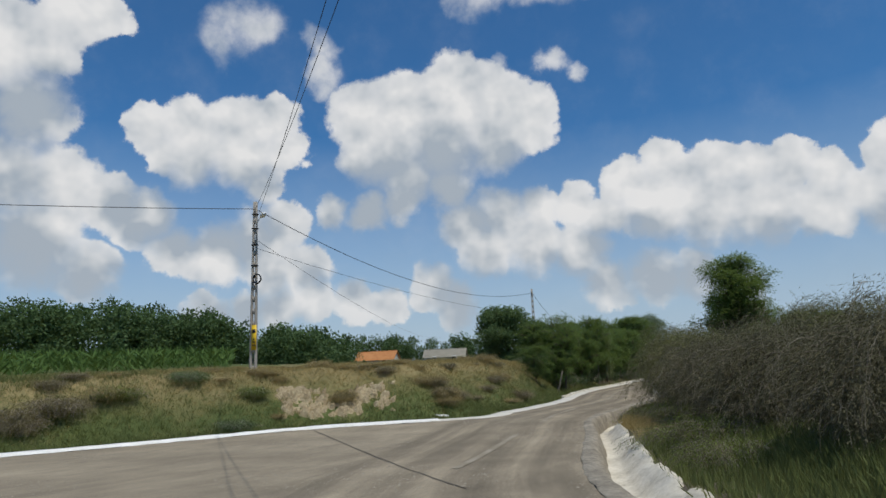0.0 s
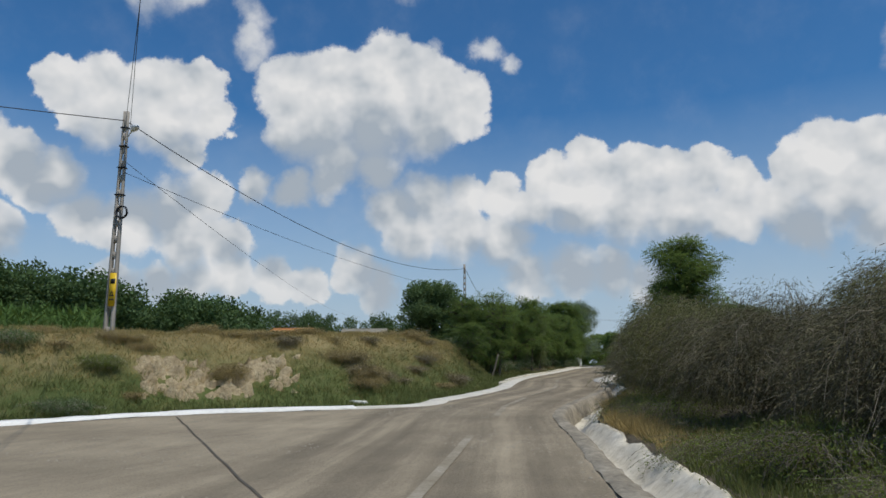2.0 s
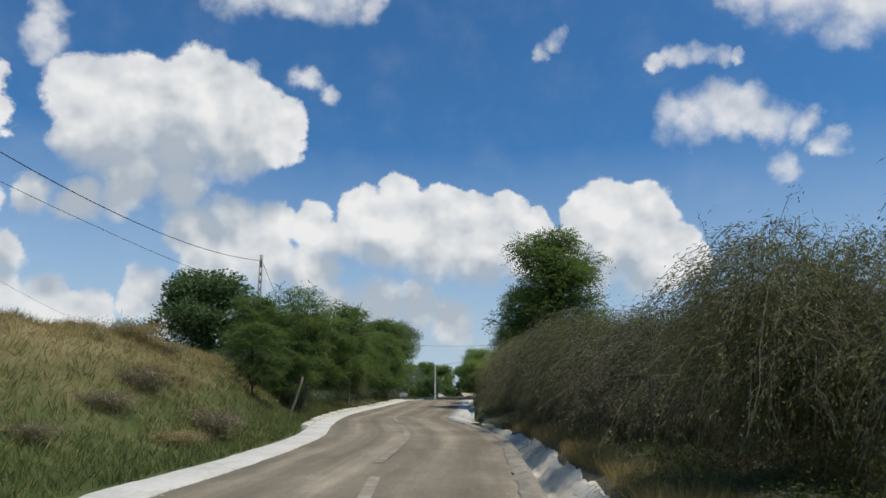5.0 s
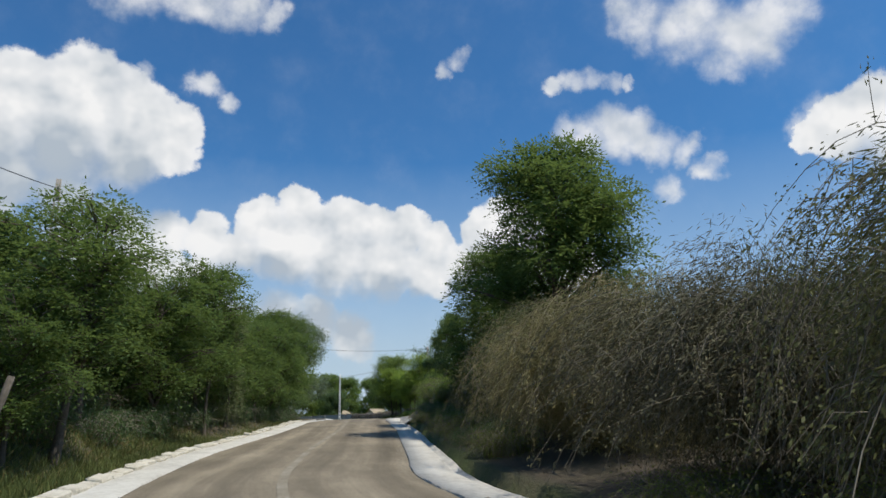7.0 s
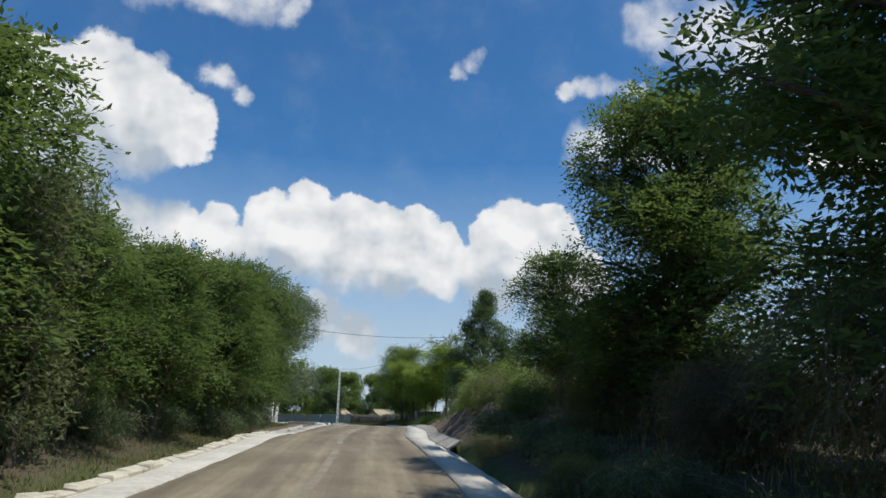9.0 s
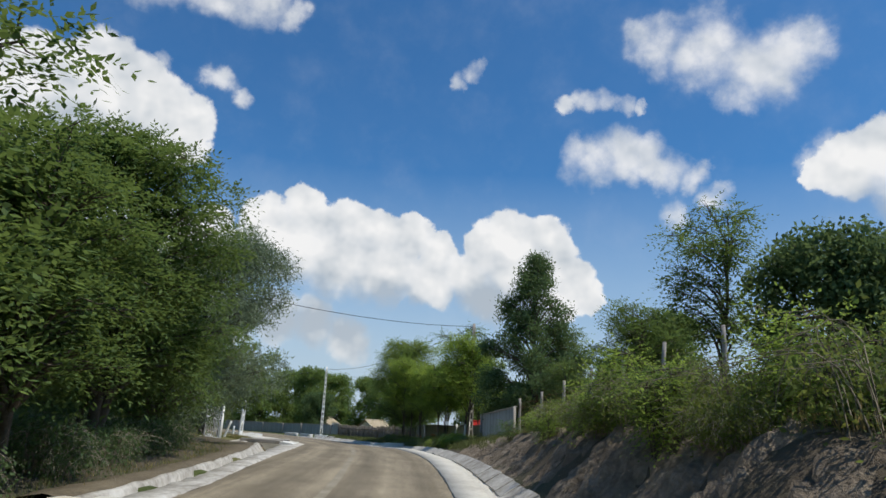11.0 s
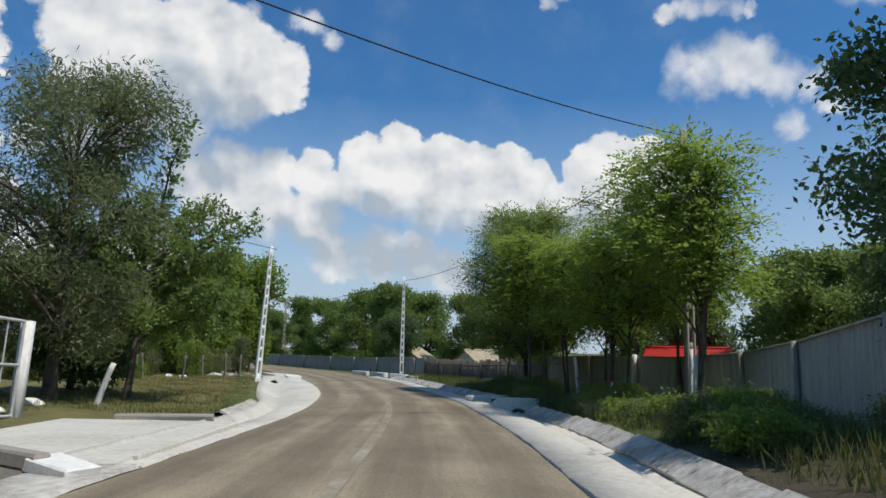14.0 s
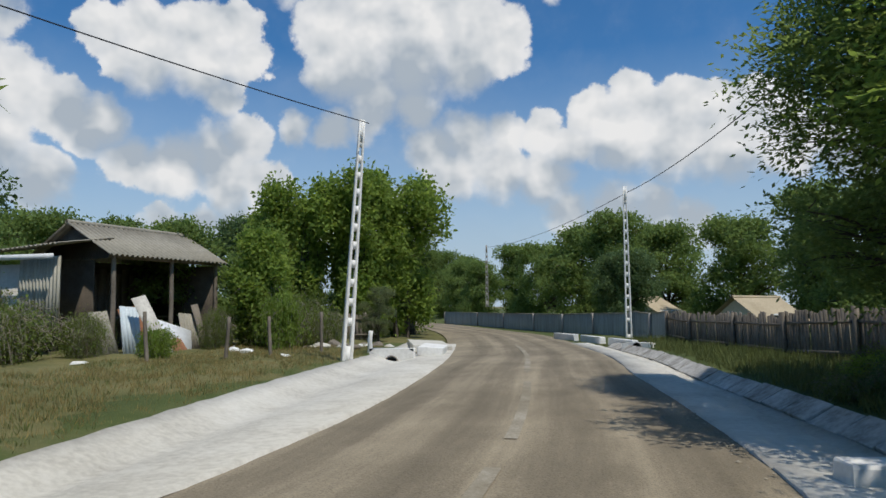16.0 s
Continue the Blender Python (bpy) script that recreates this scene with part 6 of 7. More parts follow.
def fence_run(label, pts, h, mat, per_board=0.0, rib=0.0, group="village fences", drop=0.12, top=None):
    for (xa, ya), (xb, yb) in zip(pts, pts[1:]):
        long = math.hypot(xb - xa, yb - ya)
        za, zb = height(xa, ya) - drop, height(xb, yb) - drop
        fence_panel(label, (xa, ya), (xb, yb), za, h, mat, int(long / per_board) if per_board else 0, int(long / rib) if rib else 0, group, slope=math.atan2(zb - za, long))


fence_panel("tall grey ribbed panel fence", (7.05, 100.5), (7.9, 108.3), 1.35, 1.85, M_FENCE, 0, 22, "village fences", slope=-0.03)
fence_run("low dark grey sheet fence behind the young trees", [(7.95, 108.4), (9.6, 113.2), (11.0, 118.0), (11.3, 123.0), (11.2, 127.0)], 1.75, M_FENCE, 0, 0.3)
fence_run("dark sheet fence behind the young trees", [(11.2, 127.0), (10.6, 131.0), (9.4, 135.0)], 1.7, M_FENCE, 0, 0.3)
fence_run("weathered paling fence overgrown with climbers", [(9.4, 135.0), (8.0, 138.5), (6.9, 141.5)], 1.5, M_BOARD, 0.16)
fence_run("old brown board fence", [(6.9, 141.5), (5.9, 145.0), (4.7, 149.0), (3.9, 152.0)], 1.45, M_BOARD, 0.2)
fence_run("grey green sheet metal fence and gate", [(3.9, 152.0), (3.2, 154.8), (2.2, 157.4)], 1.45, M_FENCE, 0, 0.3)
fence_run("pale grey board fence along the bend", [(2.2, 157.4), (0.0, 160.8), (-2.2, 164.2), (-4.8, 168.6), (-8.2, 174.4), (-12.0, 181.0), (-17.5, 189.0)], 1.35, M_FENCE, 0, 0.4)
fence_run("grey board fence of the yard", [(-10.2, 151.5), (-12.6, 151.0), (-15.2, 150.2)], 1.5, M_BOARD, 0.2)
fence_run("grey board fence beyond the yard", [(-11.6, 161.5), (-14.6, 168.0), (-18.0, 174.8)], 1.3, M_BOARD, 0.25)


def stake(label, x, y, h, r=0.05, tilt=(0, 0), mat=None, name="fence_post", z=None):
    rr = random.Random(int(x * 31 + y * 17))
    pts = [(0, 0, -0.3)] + [(rr.uniform(-0.015, 0.015), rr.uniform(-0.015, 0.015), h * k / 5) for k in range(1, 6)]
    v, f = tube(pts, [r * 1.1, r, r, r * 0.97, r * 0.95, r * 0.9], 7)
    n = len(v)
    cap = np.array([(n - 7, n - 6, n - 5, n - 4), (n - 4, n - 3, n - 2, n - 1), (n - 7, n - 4, n - 1, n - 7)])
    me = mesh_of(name, v, np.concatenate([f, cap[:2]]), mat or M_BOARD, True)
    o = tagged(new(name, me), label, "post", "fence posts" if name == "fence_post" else "")
    o.location = (x, y, height(x, y) if z is None else z)
    o.rotation_euler = (radians(tilt[0]), radians(tilt[1]), 0)
    return o


for x, y, top in [(7.13, 100.3, 3.55), (7.0, 97.6, 3.71), (7.0, 95.5, 4.01), (7.0, 93.4, 4.27), (7.0, 91.4, 4.38), (7.0, 89.2, 4.64), (7.1, 86.8, 4.76), (7.2, 84.4, 4.67), (7.3, 82.0, 4.49), (7.3, 79.6, 4.31)]:
    stake("weathered concrete fence post on the embankment", x, y, top - height(x, y), 0.055, (0, (y * 7) % 5 - 2.5), M_POLE)


def wire_mesh():
    """Knotted wire between the posts on the embankment."""
    out = []
    ys = np.arange(79.6, 100.4, 0.16)
    for k in range(6):
        p = np.array([(7.05, y, height(7.05, y) + 0.55 + 0.17 * k + 0.02 * math.sin(y * 3 + k)) for y in ys[::4]])
        out.append(tube(p, np.full(len(p), 0.004), 3))
    for y in ys[::2]:
        z = height(7.05, y)
        out.append(tube([(7.05, y, z + 0.5), (7.06, y, z + 1.0), (7.05, y, z + 1.42)], [0.003] * 3, 3))
    o = thing("wire_fence", "sagging rusty wire netting between the posts", "fence")
    part("netting", mesh_of("netting", *joined(out), M_RUST), o, kind="stuff")


wire_mesh()

# ---- the white gate and the posts by the verge ----
gate = thing("metal_gate", "white metal bar gate standing ajar", "gate", (-5.8, 109.5, 1.20))
gate.rotation_euler = (0, radians(3), math.atan2(113.75 - 109.5, -5.46 + 5.8))
GL, GH = 4.26, 1.85
for name, a in (("frame_bar", [(0, 0, 0), (0, 0, GH)]), ("frame_bar", [(GL, 0, 0), (GL, 0, GH)]), ("frame_bar", [(0, 0, GH), (GL, 0, GH)]), ("frame_bar", [(0, 0, 0.08), (GL, 0, 0.08)]), ("frame_bar", [(0, 0, GH * 0.55), (GL, 0, GH * 0.55)])):
    part(name, mesh_of(name, *tube(a, [0.035, 0.035], 6), M_GATE), gate)
for k in range(8):
    x = GL * (k + 1) / 9
    part("bar", mesh_of("bar", *tube([(x, 0, 0.08), (x + 0.03 * math.sin(k * 2.1), 0.02 * math.cos(k), GH)], [0.018, 0.018], 5), M_GATE), gate)
part("gate_post", mesh_of("gate_post", *box(GL + 0.05, GL + 0.23, -0.08, 0.10, -0.5, GH + 0.02), M_LIME), gate, "whitewashed gate post")
stake("leaning whitewashed post on the verge", -5.5, 117.5, 1.05, 0.075, (0, 17), M_LIME, "marker_post")
stake("short white post by the pole", -6.7, 141.9, 0.85, 0.09, (0, 3), M_LIME, "marker_post")
stake("white tapered post beside the fence", 11.0, 126.6, 1.75, 0.10, (0, 2), M_LIME, "marker_post")
stake("white marker post in the flower bed", 8.4, 121.2, 0.75, 0.05, (0, 0), M_LIME, "marker_post")
for k, (x, y, h, tl) in enumerate([(9.2, 117.2, 1.6, 4), (8.0, 123.6, 1.5, -5), (10.1, 119.4, 1.8, 2)]):
    stake("whitewashed tree trunk stump by the fence", x, y, h, 0.06, (0, tl), M_LIME, "tree_stake")


stake("leaning wooden prop on the bank", -9.2, 50.2, 1.6, 0.055, (0, 16), M_BOARD, "prop")


# ---- yard: shed, hut, sheets and rubble ----
def corrugated(long, deep, waves, amp, thick=0.02):
    """A corrugated sheet, waves across x, in the plane z = 0."""
    n = waves * 6
    xs = np.linspace(0, long, n + 1)
    z = amp * np.sin(np.linspace(0, 2 * np.pi * waves, n + 1))
    v = np.concatenate([np.stack([xs, np.full_like(xs, y), z + dz], 1) for y, dz in ((0, 0), (deep, 0), (deep, -thick), (0, -thick))])
    f = grid_faces(4, n + 1)
    close = np.stack([np.arange(n) + 3 * (n + 1), np.arange(n) + 1 + 3 * (n + 1), np.arange(n) + 1, np.arange(n)], 1)
    return v, np.concatenate([f, close])


shed = thing("shed", "open wooden shed with a grey corrugated roof", "shed", (-15.1, 138.6, 0.86))
shed.rotation_euler, shed.scale = (0, 0, radians(82)), (1.25, 1.0, 1.22)
roof = part("roof", mesh_of("roof", *corrugated(4.6, 2.5, 26, 0.035), M_ASBESTOS, True), shed, "weathered corrugated fibre cement roof")
roof.location, roof.rotation_euler = (-0.3, -0.35, 2.62), (radians(24), 0, 0)
roof_b = part("roof", mesh_of("roof_back", *corrugated(4.6, 2.2, 26, 0.035), M_ASBESTOS, True), shed)
roof_b.location, roof_b.rotation_euler = (4.3, 4.0, 2.65), (radians(26), 0, radians(180))
part("ridge", mesh_of("ridge", *tube([(-0.3, 1.95, 3.66), (4.3, 1.95, 3.66)], [0.07, 0.07], 8), M_ASBESTOS, True), shed)
gv = np.array([(-0.02, -0.1, 2.55), (-0.02, 1.95, 3.55), (-0.02, 3.9, 2.6), (-0.02, 1.95, 2.5), (0.03, -0.1, 2.55), (0.03, 1.95, 3.55), (0.03, 3.9, 2.6), (0.03, 1.95, 2.5)])
part("gable", mesh_of("gable", gv, np.array([(0, 3, 2, 1), (4, 5, 6, 7), (0, 1, 5, 4), (1, 2, 6, 5)]), M_BOARD), shed)
for x in (0.05, 2.15, 4.05):
    part("post", mesh_of("post", *tube([(x, 0, -0.4), (x + 0.03, 0, 1.2), (x, 0, 2.65)], [0.085, 0.08, 0.075], 7), M_BOARD, True), shed)
part("back_wall", mesh_of("back_wall", *box(0, 4.1, 3.5, 3.6, -0.3, 2.6), M_BARK), shed, "dark plank back wall")
part("side_wall", mesh_of("side_wall", *box(4.0, 4.08, 0.1, 3.5, -0.3, 2.5), M_BARK), shed)
part("inner_wall", mesh_of("inner_wall", *box(-0.02, 0.04, 0.9, 3.5, -0.3, 2.5), M_BARK), shed)
part("beam", mesh_of("beam", *box(-0.1, 4.2, -0.06, 0.06, 2.52, 2.66), M_BOARD), shed)
for k in range(14):
    x = 0.08 + 0.29 * k
    part("plank", mesh_of("plank", *box(x, x + 0.27, 3.46, 3.50, -0.3, 2.3 + 0.1 * math.sin(k * 2.3)), M_BOARD), shed)
part("shelf", mesh_of("shelf", *box(0.4, 3.9, 2.2, 2.9, 0.75, 0.82), M_BOARD), shed)

hut = thing("hut", "low hut of corrugated sheet and crumbling plaster", "hut", (-19.7, 137.2, 1.10))
part("wall", mesh_of("wall", *box(0, 2.15, 0, 0.2, -0.3, 2.6), M_WALL), hut, "stained yellowish plaster wall")
sheet = part("sheet", mesh_of("sheet", *corrugated(1.75, 2.6, 12, 0.03), M_FENCE, True), hut, "grey corrugated metal sheet")
sheet.location, sheet.rotation_euler = (2.1, -0.05, 0.25), (radians(90), 0, 0)
hr = part("roof", mesh_of("roof", *corrugated(4.4, 2.6, 22, 0.03), M_ASBESTOS, True), hut)
hr.location, hr.rotation_euler = (-0.4, -0.4, 2.95), (radians(9), radians(-4), 0)
part("door", mesh_of("door", *box(0.5, 1.3, -0.06, 0.0, -0.2, 1.75), M_BOARD), hut)
part("bargeboard", mesh_of("bargeboard", *box(-0.2, 3.9, -0.45, -0.40, 2.72, 2.9), M_METAL), hut, "pale eaves board")


def leaning_sheet(label, x, y, turn, long, tall, lean, mat, waves=0, roll=0):
    me = mesh_of("scrap_sheet", *(corrugated(long, tall, waves, 0.02) if waves else box(0, long, 0, tall, -0.015, 0.015)), mat, bool(waves))
    o = tagged(new("scrap_sheet", me), label, "scrap sheet", "scrap by the shed")
    o.location, o.rotation_euler = (x, y, height(x, y) - 0.05), (radians(lean), radians(roll), radians(turn))
    return o


leaning_sheet("pale blue metal sheet leaning by the shed", -14.2, 138.3, 78, 0.75, 1.75, 74, M_BLUESHEET, 5, 4)
leaning_sheet("white board leaning by the shed", -13.7, 139.3, 70, 1.5, 1.5, 60, M_METAL, 0, 18)
leaning_sheet("rusty sheet leaning by the shed", -14.3, 139.0, 86, 1.1, 1.75, 66, M_RUST, 6, -8)
leaning_sheet("grey sheet leaning by the shed", -14.4, 137.5, 80, 0.7, 1.6, 70, M_ASBESTOS, 5, -5)
leaning_sheet("old board leaning by the shed", -13.9, 142.6, 72, 0.9, 1.5, 68, M_BOARD, 0, 10)


leaning_sheet("wide rusty sheet leaning over the scrap", -13.4, 138.9, 74, 1.5, 1.1, 40, M_RUST, 8, 6)
leaning_sheet("long pale board leaning against the shed's post", -13.0, 138.6, 64, 0.5, 2.3, 62, M_CONCRETE, 0, -16)
leaning_sheet("grey corrugated sheet propped by the shed", -14.0, 141.2, 80, 0.9, 1.5, 70, M_ASBESTOS, 6, 5)
leaning_sheet("old plank leaning by the shed", -13.7, 142.0, 70, 0.3, 1.9, 72, M_BOARD, 0, -8)


def rubble(label, x, y, size, seed, mat):
    bm = bmesh.new()
    bmesh.ops.create_icosphere(bm, subdivisions=2, radius=1)
    r = random.Random(seed)
    cut = [(Vector((r.uniform(-1, 1), r.uniform(-1, 1), r.uniform(-0.3, 1))).normalized(), r.uniform(0.45, 0.75)) for _ in range(7)]
    for v in bm.verts:
        for n, d in cut:
            o = v.co.dot(n) - d
            if o > 0:
                v.co -= n * o
        v.co = Vector((v.co.x * size[0], v.co.y * size[1], v.co.z * size[2]))
    me = bpy.data.meshes.new("rubble")
    bm.to_mesh(me)
    bm.free()
    me.materials.append(mat)
    o = tagged(new("rubble", me), label, "rubble", "rubble in the yard")
    o.location, o.rotation_euler = (x, y, height(x, y) + size[2] * 0.3), (0, 0, r.uniform(0, 6))


rr = random.Random(4)
for k in range(16):
    rubble("broken piece of pale concrete in the yard", rr.uniform(-10.6, -7.6), rr.uniform(143.5, 147.0), (rr.uniform(0.25, 0.6), rr.uniform(0.2, 0.5), rr.uniform(0.1, 0.25)), k, rr.choice([M_LIME, M_CONCRETE, M_BOARD]))
for k, (x, y) in enumerate([(-11.3, 140.4), (-10.2, 139.6), (-8.6, 139.2), (-12.2, 134.4), (-6.2, 116.0), (-7.0, 114.6), (-6.6, 115.2), (-7.6, 115.6), (-8.2, 116.4)]):
    rubble("pale stone lying on the verge", x, y, (0.32, 0.24, 0.14), 40 + k, M_LIME)
for k, (x, y, h) in enumerate([(-11.0, 135.6, 1.5), (-9.0, 139.0, 1.3), (-8.4, 141.5, 1.5), (-7.9, 143.0, 1.4), (-14.9, 135.2, 1.2), (-9.6, 137.4, 1.3)]):
    stake("weathered wooden post in the yard", x, y, h, 0.06, (0, k * 2 - 5), M_BOARD, "yard_post")
make_shrub(BRAMBLE[0], "leafy vine over the yard fence", -12.4, 144.0, 0.4, (0.75, 0.75, 1.7), "", "vine")
make_shrub(BRAMBLE[1], "leafy vine over the yard fence", -11.3, 145.4, 1.4, (0.6, 0.6, 1.5), "", "vine")
for k, (x, y, sx, sz) in enumerate([(-10.6, 142.6, 0.5, 1.3), (-12.9, 141.6, 0.4, 0.9), (-9.8, 144.6, 0.5, 1.0), (-12.0, 137.2, 0.35, 0.6), (-13.6, 136.0, 0.45, 0.8)]):
    make_shrub((LEAFY, BRAMBLE[0], BRAMBLE[1])[k % 3], "leafy climber over the yard's posts", x, y, k * 1.7, (sx, sx, sz), "", "vine")
make_shrub(BRAMBLE[0], "green garden bush before the hut", -17.0, 134.5, 2.4, (1.1, 1.1, 1.3))
make_shrub(BRAMBLE[1], "green garden bush before the hut", -15.0, 134.0, 0.4, (1.0, 1.0, 1.1))
make_shrub(BRAMBLE[0], "green garden bush before the hut", -19.5, 133.0, 0.9, (1.2, 1.2, 1.4))


# ---- houses ----
def house(label, x, y, turn, long, deep, wall_h, roof_h, wall_mat, roof_mat, z=None, windows=2, over=0.4):
    t = thing("house", label, "house", (x, y, height(x, y) if z is None else z))
    t.rotation_euler = (0, 0, radians(turn))
    hl, hd = long / 2, deep / 2
    v, f = box(-hl, hl, -hd, hd, -0.8, wall_h)
    gables = np.array([(-hl, -hd, wall_h), (-hl, hd, wall_h), (-hl, 0, wall_h + roof_h), (-hl, 0, wall_h + roof_h), (hl, -hd, wall_h), (hl, hd, wall_h), (hl, 0, wall_h + roof_h), (hl, 0, wall_h + roof_h)])
    part("wall", mesh_of("wall", *joined([(v, f), (gables, np.array([(1, 0, 2, 3), (4, 5, 6, 7)]))]), wall_mat), t)
    for sg in (-1, 1):
        s = roof_h / hd
        a = [(-hl - over, sg * (hd + over), wall_h - s * over + 0.04), (hl + over, sg * (hd + over), wall_h - s * over + 0.04), (hl + over, 0, wall_h + roof_h + 0.04), (-hl - over, 0, wall_h + roof_h + 0.04)]
        # courses of tiles as real steps down the slope
        vs, fs = [], []
        n = 14
        for k in range(n):
            u0, u1 = k / n, (k + 1) / n
            for u, lift in ((u0, 0.05), (u1, 0.0)):
                p = [np.array(a[0]) * (1 - u) + np.array(a[3]) * u, np.array(a[1]) * (1 - u) + np.array(a[2]) * u]
                vs += [tuple(p[0] + [0, 0, lift]), tuple(p[1] + [0, 0, lift])]
            b = 4 * k
            fs.append((b, b + 1, b + 3, b + 2) if sg < 0 else (b + 1, b, b + 2, b + 3))
            if k:
                fs.append((b - 2, b - 1, b + 1, b) if sg < 0 else (b - 1, b - 2, b, b + 1))
        part("roof", mesh_of("roof", vs, np.array(fs), roof_mat), t)
    part("ridge", mesh_of("ridge", *tube([(-hl - over, 0, wall_h + roof_h + 0.07), (hl + over, 0, wall_h + roof_h + 0.07)], [0.09, 0.09], 6), roof_mat, True), t)
    for k in range(windows):
        cx = -hl + long * (k + 0.5) / windows
        w = part("window", mesh_of("window_frame", *joined([box(cx - 0.5, cx - 0.42, -hd - 0.05, -hd + 0.02, 0.9, 2.1), box(cx + 0.42, cx + 0.5, -hd - 0.05, -hd + 0.02, 0.9, 2.1),
                                                             box(cx - 0.42, cx + 0.42, -hd - 0.05, -hd + 0.02, 0.9, 0.98), box(cx - 0.42, cx + 0.42, -hd - 0.05, -hd + 0.02, 2.02, 2.1)]), M_METAL), t)
        part("pane", mesh_of("pane", *box(cx - 0.42, cx + 0.42, -hd - 0.02, -hd - 0.012, 0.98, 2.02), M_GLASS), w)
    return t


house("village house with an orange tiled roof", -62.0, 131.5, 8, 8.0, 5.0, 2.2, 1.7, M_WALL, M_TILE, z=5.1)
house("village house with a grey roof and pale gable", -46.5, 131.0, 12, 8.0, 5.0, 2.0, 1.5, M_WALL, M_ASBESTOS, z=5.1)
house("small house with a beige roof behind the fence", 3.2, 172.0, 62, 3.4, 3.4, 2.0, 1.0, M_WALL, M_BEIGE, z=-0.3)
house("house with a pale tiled roof behind the fence", 8.6, 158.0, 50, 3.6, 3.2, 1.7, 1.2, M_WALL, M_BEIGE, z=-0.42)
house("house with a bright red sheet roof", 15.4, 131.6, -28, 2.8, 3.4, 1.5, 0.7, M_BOARD, M_RED, z=0.55, windows=0, over=0.5)
house("house with a faded red roof behind the trees", 14.0, 107.0, 70, 7.0, 4.6, 2.3, 1.0, M_WALL, M_RED, z=0.82)


# ---- grass, crops and flowers ----
rg = np.random.default_rng(12)
pts = patch_points(rg, 120000, -30, -6, 2, 64, lambda x, y, ul, ur: (ul > 0.75) & (ul < 11))
hi = rg.uniform(0, 1, len(pts))
_, ulp, _ = terrain(pts[:, 0], pts[:, 1])
low = (ulp < 2.6 + rg.normal(0, 0.9, len(ulp))) | ((ulp < 12) & (pts[:, 1] < 22 + rg.normal(0, 3, len(ulp))) & (hi < 0.75))
cut = (np.hypot((pts[:, 0] + 14.2) / 1.4, pts[:, 1] - 26.0) < 1.0 + 0.5 * np.sin(pts[:, 0] * 3)) & (ulp > 1.7)
turf("grass_bank_green", "green grass and weeds on the bank's foot", rg, pts[low & ~cut], 0.26, 0.018, M_GRASS, 5, 0.5)
turf("grass_bank_dry", "dry golden grass covering the bank", rg, pts[~low & ~cut], 0.25, 0.012, M_DRY, 5, 0.9)
pts = patch_points(rg, 60000, -6, 2, 18, 46, lambda x, y, ul, ur: (ur > 1.28 + 0.12 * np.sin(y)) & (ur < 2.2 + 0.3 * np.sin(y * 0.7)))
pts[:, 2] = LEVEL(pts[:, 1]) - 0.14
turf("grass_drain_dry", "dry golden grass beside the drain", rg, pts[pts[:, 1] > 19], 0.42, 0.014, M_GOLD, 4, 0.45)
pts = patch_points(rg, 26000, -2, 6, 4, 21, lambda x, y, ul, ur: (ur > 1.42) & (ur < 4.2))
turf("grass_drain_green", "lush green grass beside the drain", rg, pts, 0.42, 0.022, M_GRASS, 5)
pts = patch_points(rg, 60000, -20, 0, 50, 146, lambda x, y, ul, ur: (ul > np.where(y > 84, 0.3 + np.where(y < 108.4, 2.4 * DEEP_L(y), 2.1 * APRON_L(y)), 0.85)) & (ul < 8.5) & ~((y > 105) & (y < 115.5) & (ul < 4.4)))
pts = pts[(pts[:, 1] < 82) | (pts[:, 1] > 107) | (rg.uniform(0, 1, len(pts)) < 0.45)]
sel = rg.uniform(0, 1, len(pts)) < np.where(pts[:, 1] > 126, 0.75, 0.25)
turf("grass_verge_green", "short green grass on the verge", rg, pts[~sel], 0.15, 0.012, M_GRASS, 6)
turf("grass_verge_dry", "dry yellowing grass on the verge", rg, pts[sel], 0.17, 0.010, M_DRY, 7)
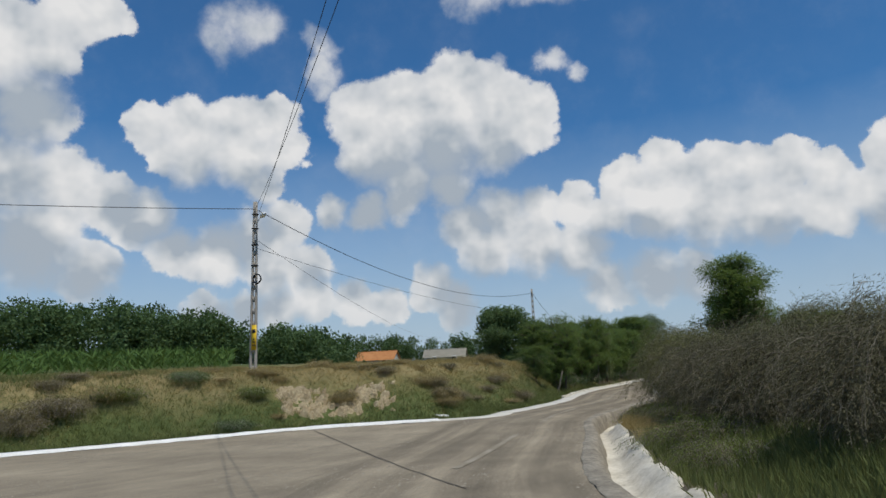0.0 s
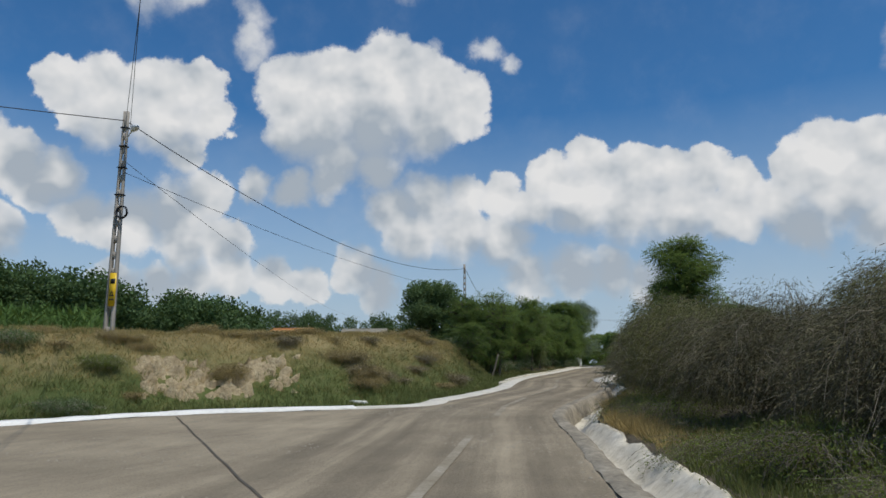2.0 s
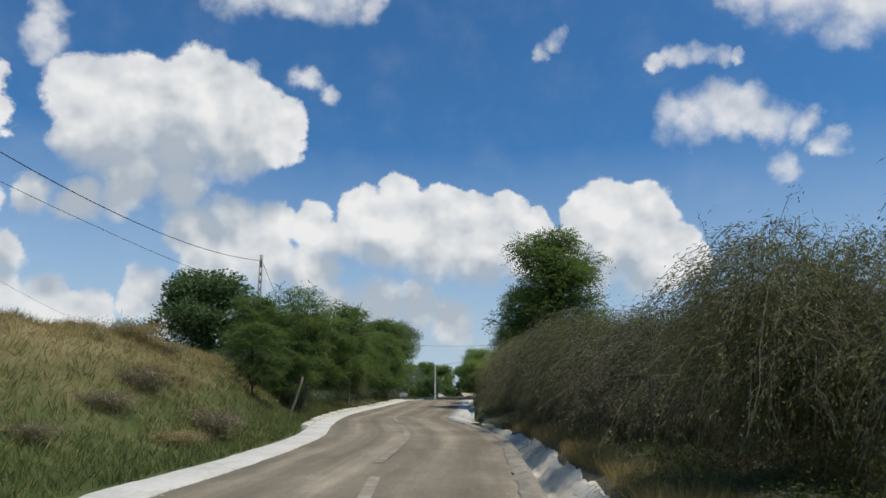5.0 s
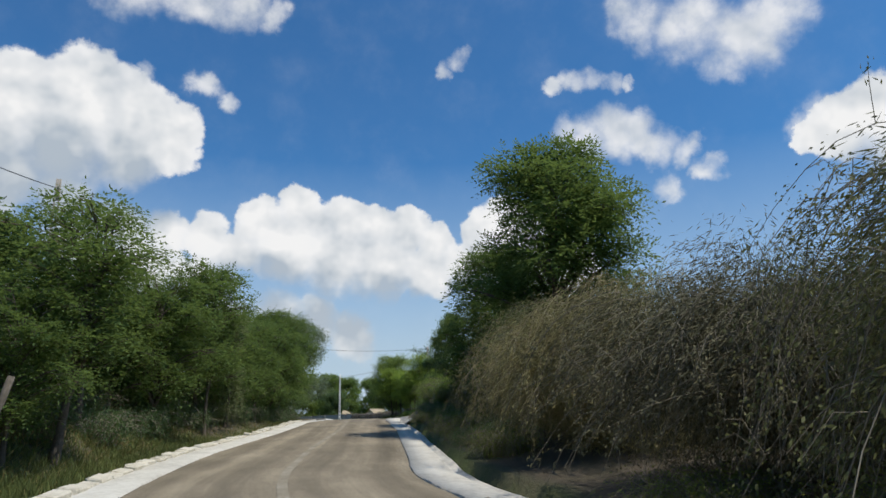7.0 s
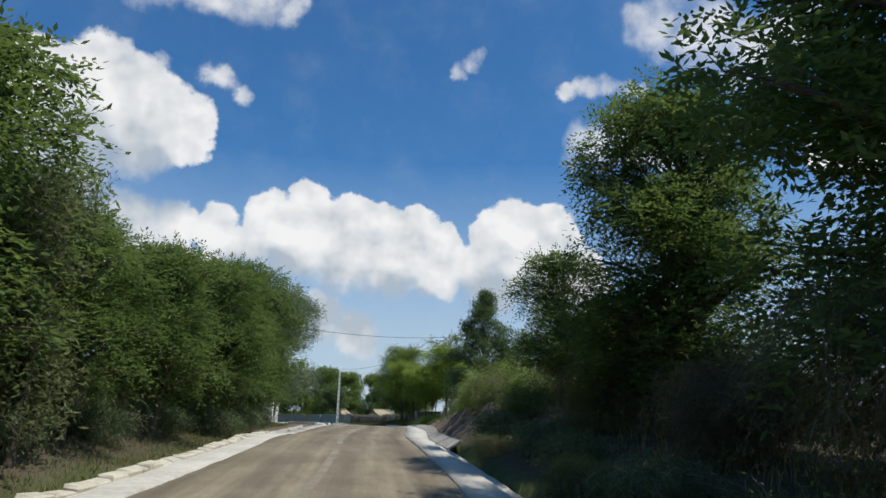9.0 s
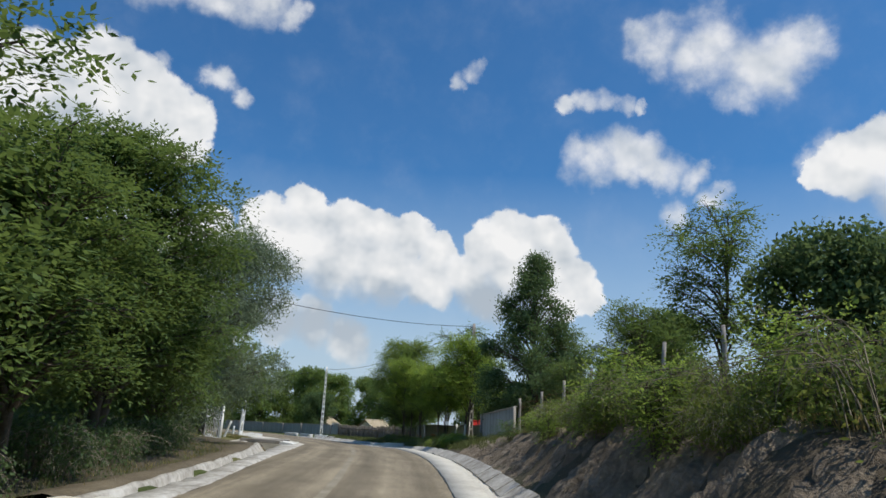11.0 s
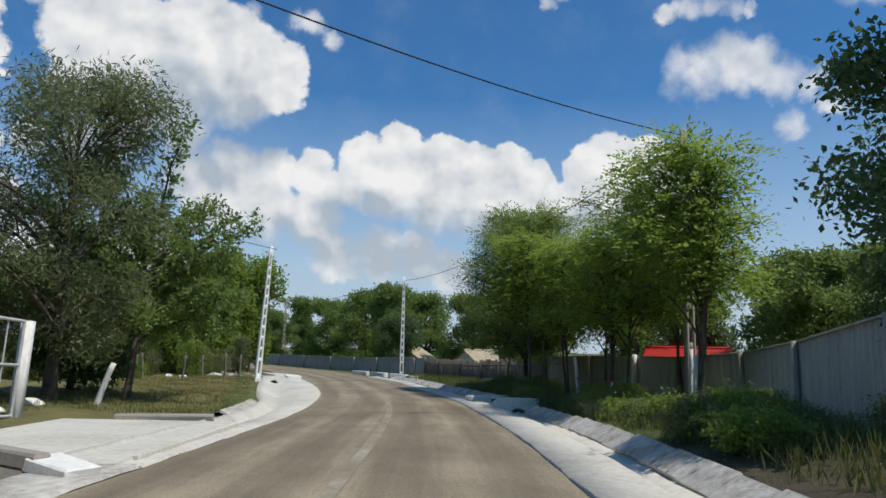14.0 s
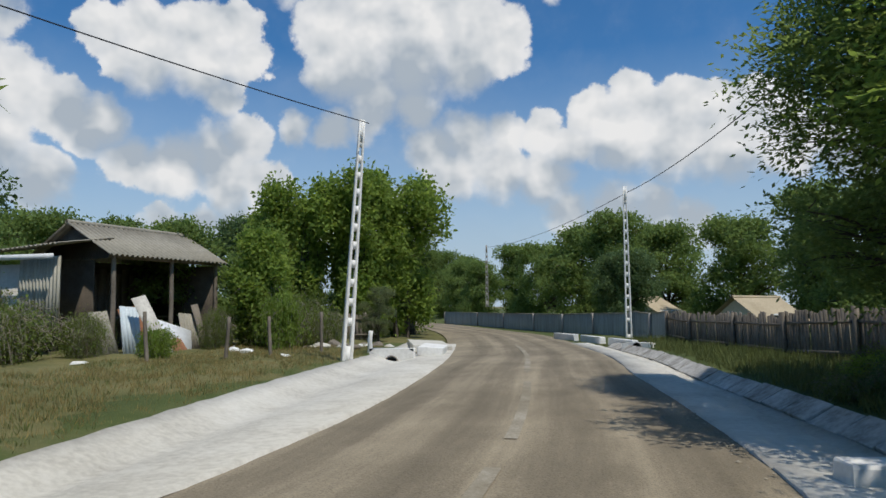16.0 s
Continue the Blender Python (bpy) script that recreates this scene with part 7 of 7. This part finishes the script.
pts = patch_points(rg, 26000, 2, 13, 98, 152, lambda x, y, ul, ur: (ur > 2.1) & (ur < 5.5))
turf("grass_fence_green", "rank green weeds along the fence", rg, pts, 0.36, 0.022, M_GRASS, 4)
pts = patch_points(rg, 9000, -3, 9, 60, 102, lambda x, y, ul, ur: (ur > 2.8) & (ur < 4.8))
turf("grass_embankment", "dry weeds on the shady embankment", rg, pts, 0.30, 0.018, M_DRY, 3)


def build_corn():
    rng = np.random.default_rng(21)
    p = patch_points(rng, 18000, -95, -18, -30, 75, lambda x, y, ul, ur: (ul > 14) & (ul < 46) & (np.arctan2(x, y - 1) < -0.66))
    n = len(p)
    out = []
    for k in range(5):
        d = unit(np.stack([rng.normal(0, 0.6, n), rng.normal(0, 0.6, n), np.full(n, 0.9 - 0.1 * k)], 1))
        out.append(blades(p + np.array([0, 0, 0.22 * k]), d, unit(np.cross(d, random_dirs(rng, n))), rng.uniform(0.5, 0.9, n), np.full(n, 0.11)))
    return tagged(new("corn", mesh_of("corn", *joined(out), M_CORN)), "rows of green maize in the field", "corn", kind="stuff")


build_corn()
M_FLOWER = plain("orange_petal", (0.75, 0.22, 0.03), 0.6)
rf = np.random.default_rng(17)
for k in range(14):
    x, y = 8.2 + rf.uniform(-1.0, 1.6), 118.5 + rf.uniform(-4, 9)
    f = thing("lily", "orange lily flowering in the weeds by the fence", "flower", (x, y, height(x, y)), "lilies by the fence")
    h = rf.uniform(0.55, 0.85)
    part("stalk", mesh_of("stalk", *tube([(0, 0, 0), (0.03, 0, h * 0.5), (0.02, 0.02, h)], [0.012, 0.01, 0.008], 4), M_GRASS), f)
    a = np.linspace(0, 2 * np.pi, 6, endpoint=False)
    d = unit(np.stack([np.cos(a), np.sin(a), np.full(6, 0.7)], 1))
    part("bloom", mesh_of("bloom", *blades(np.tile([[0.02, 0.02, h]], (6, 1)), d, unit(np.cross(d, [[0, 0, 1.0]])), np.full(6, 0.11), np.full(6, 0.06)), M_FLOWER), f, "orange star-shaped bloom")
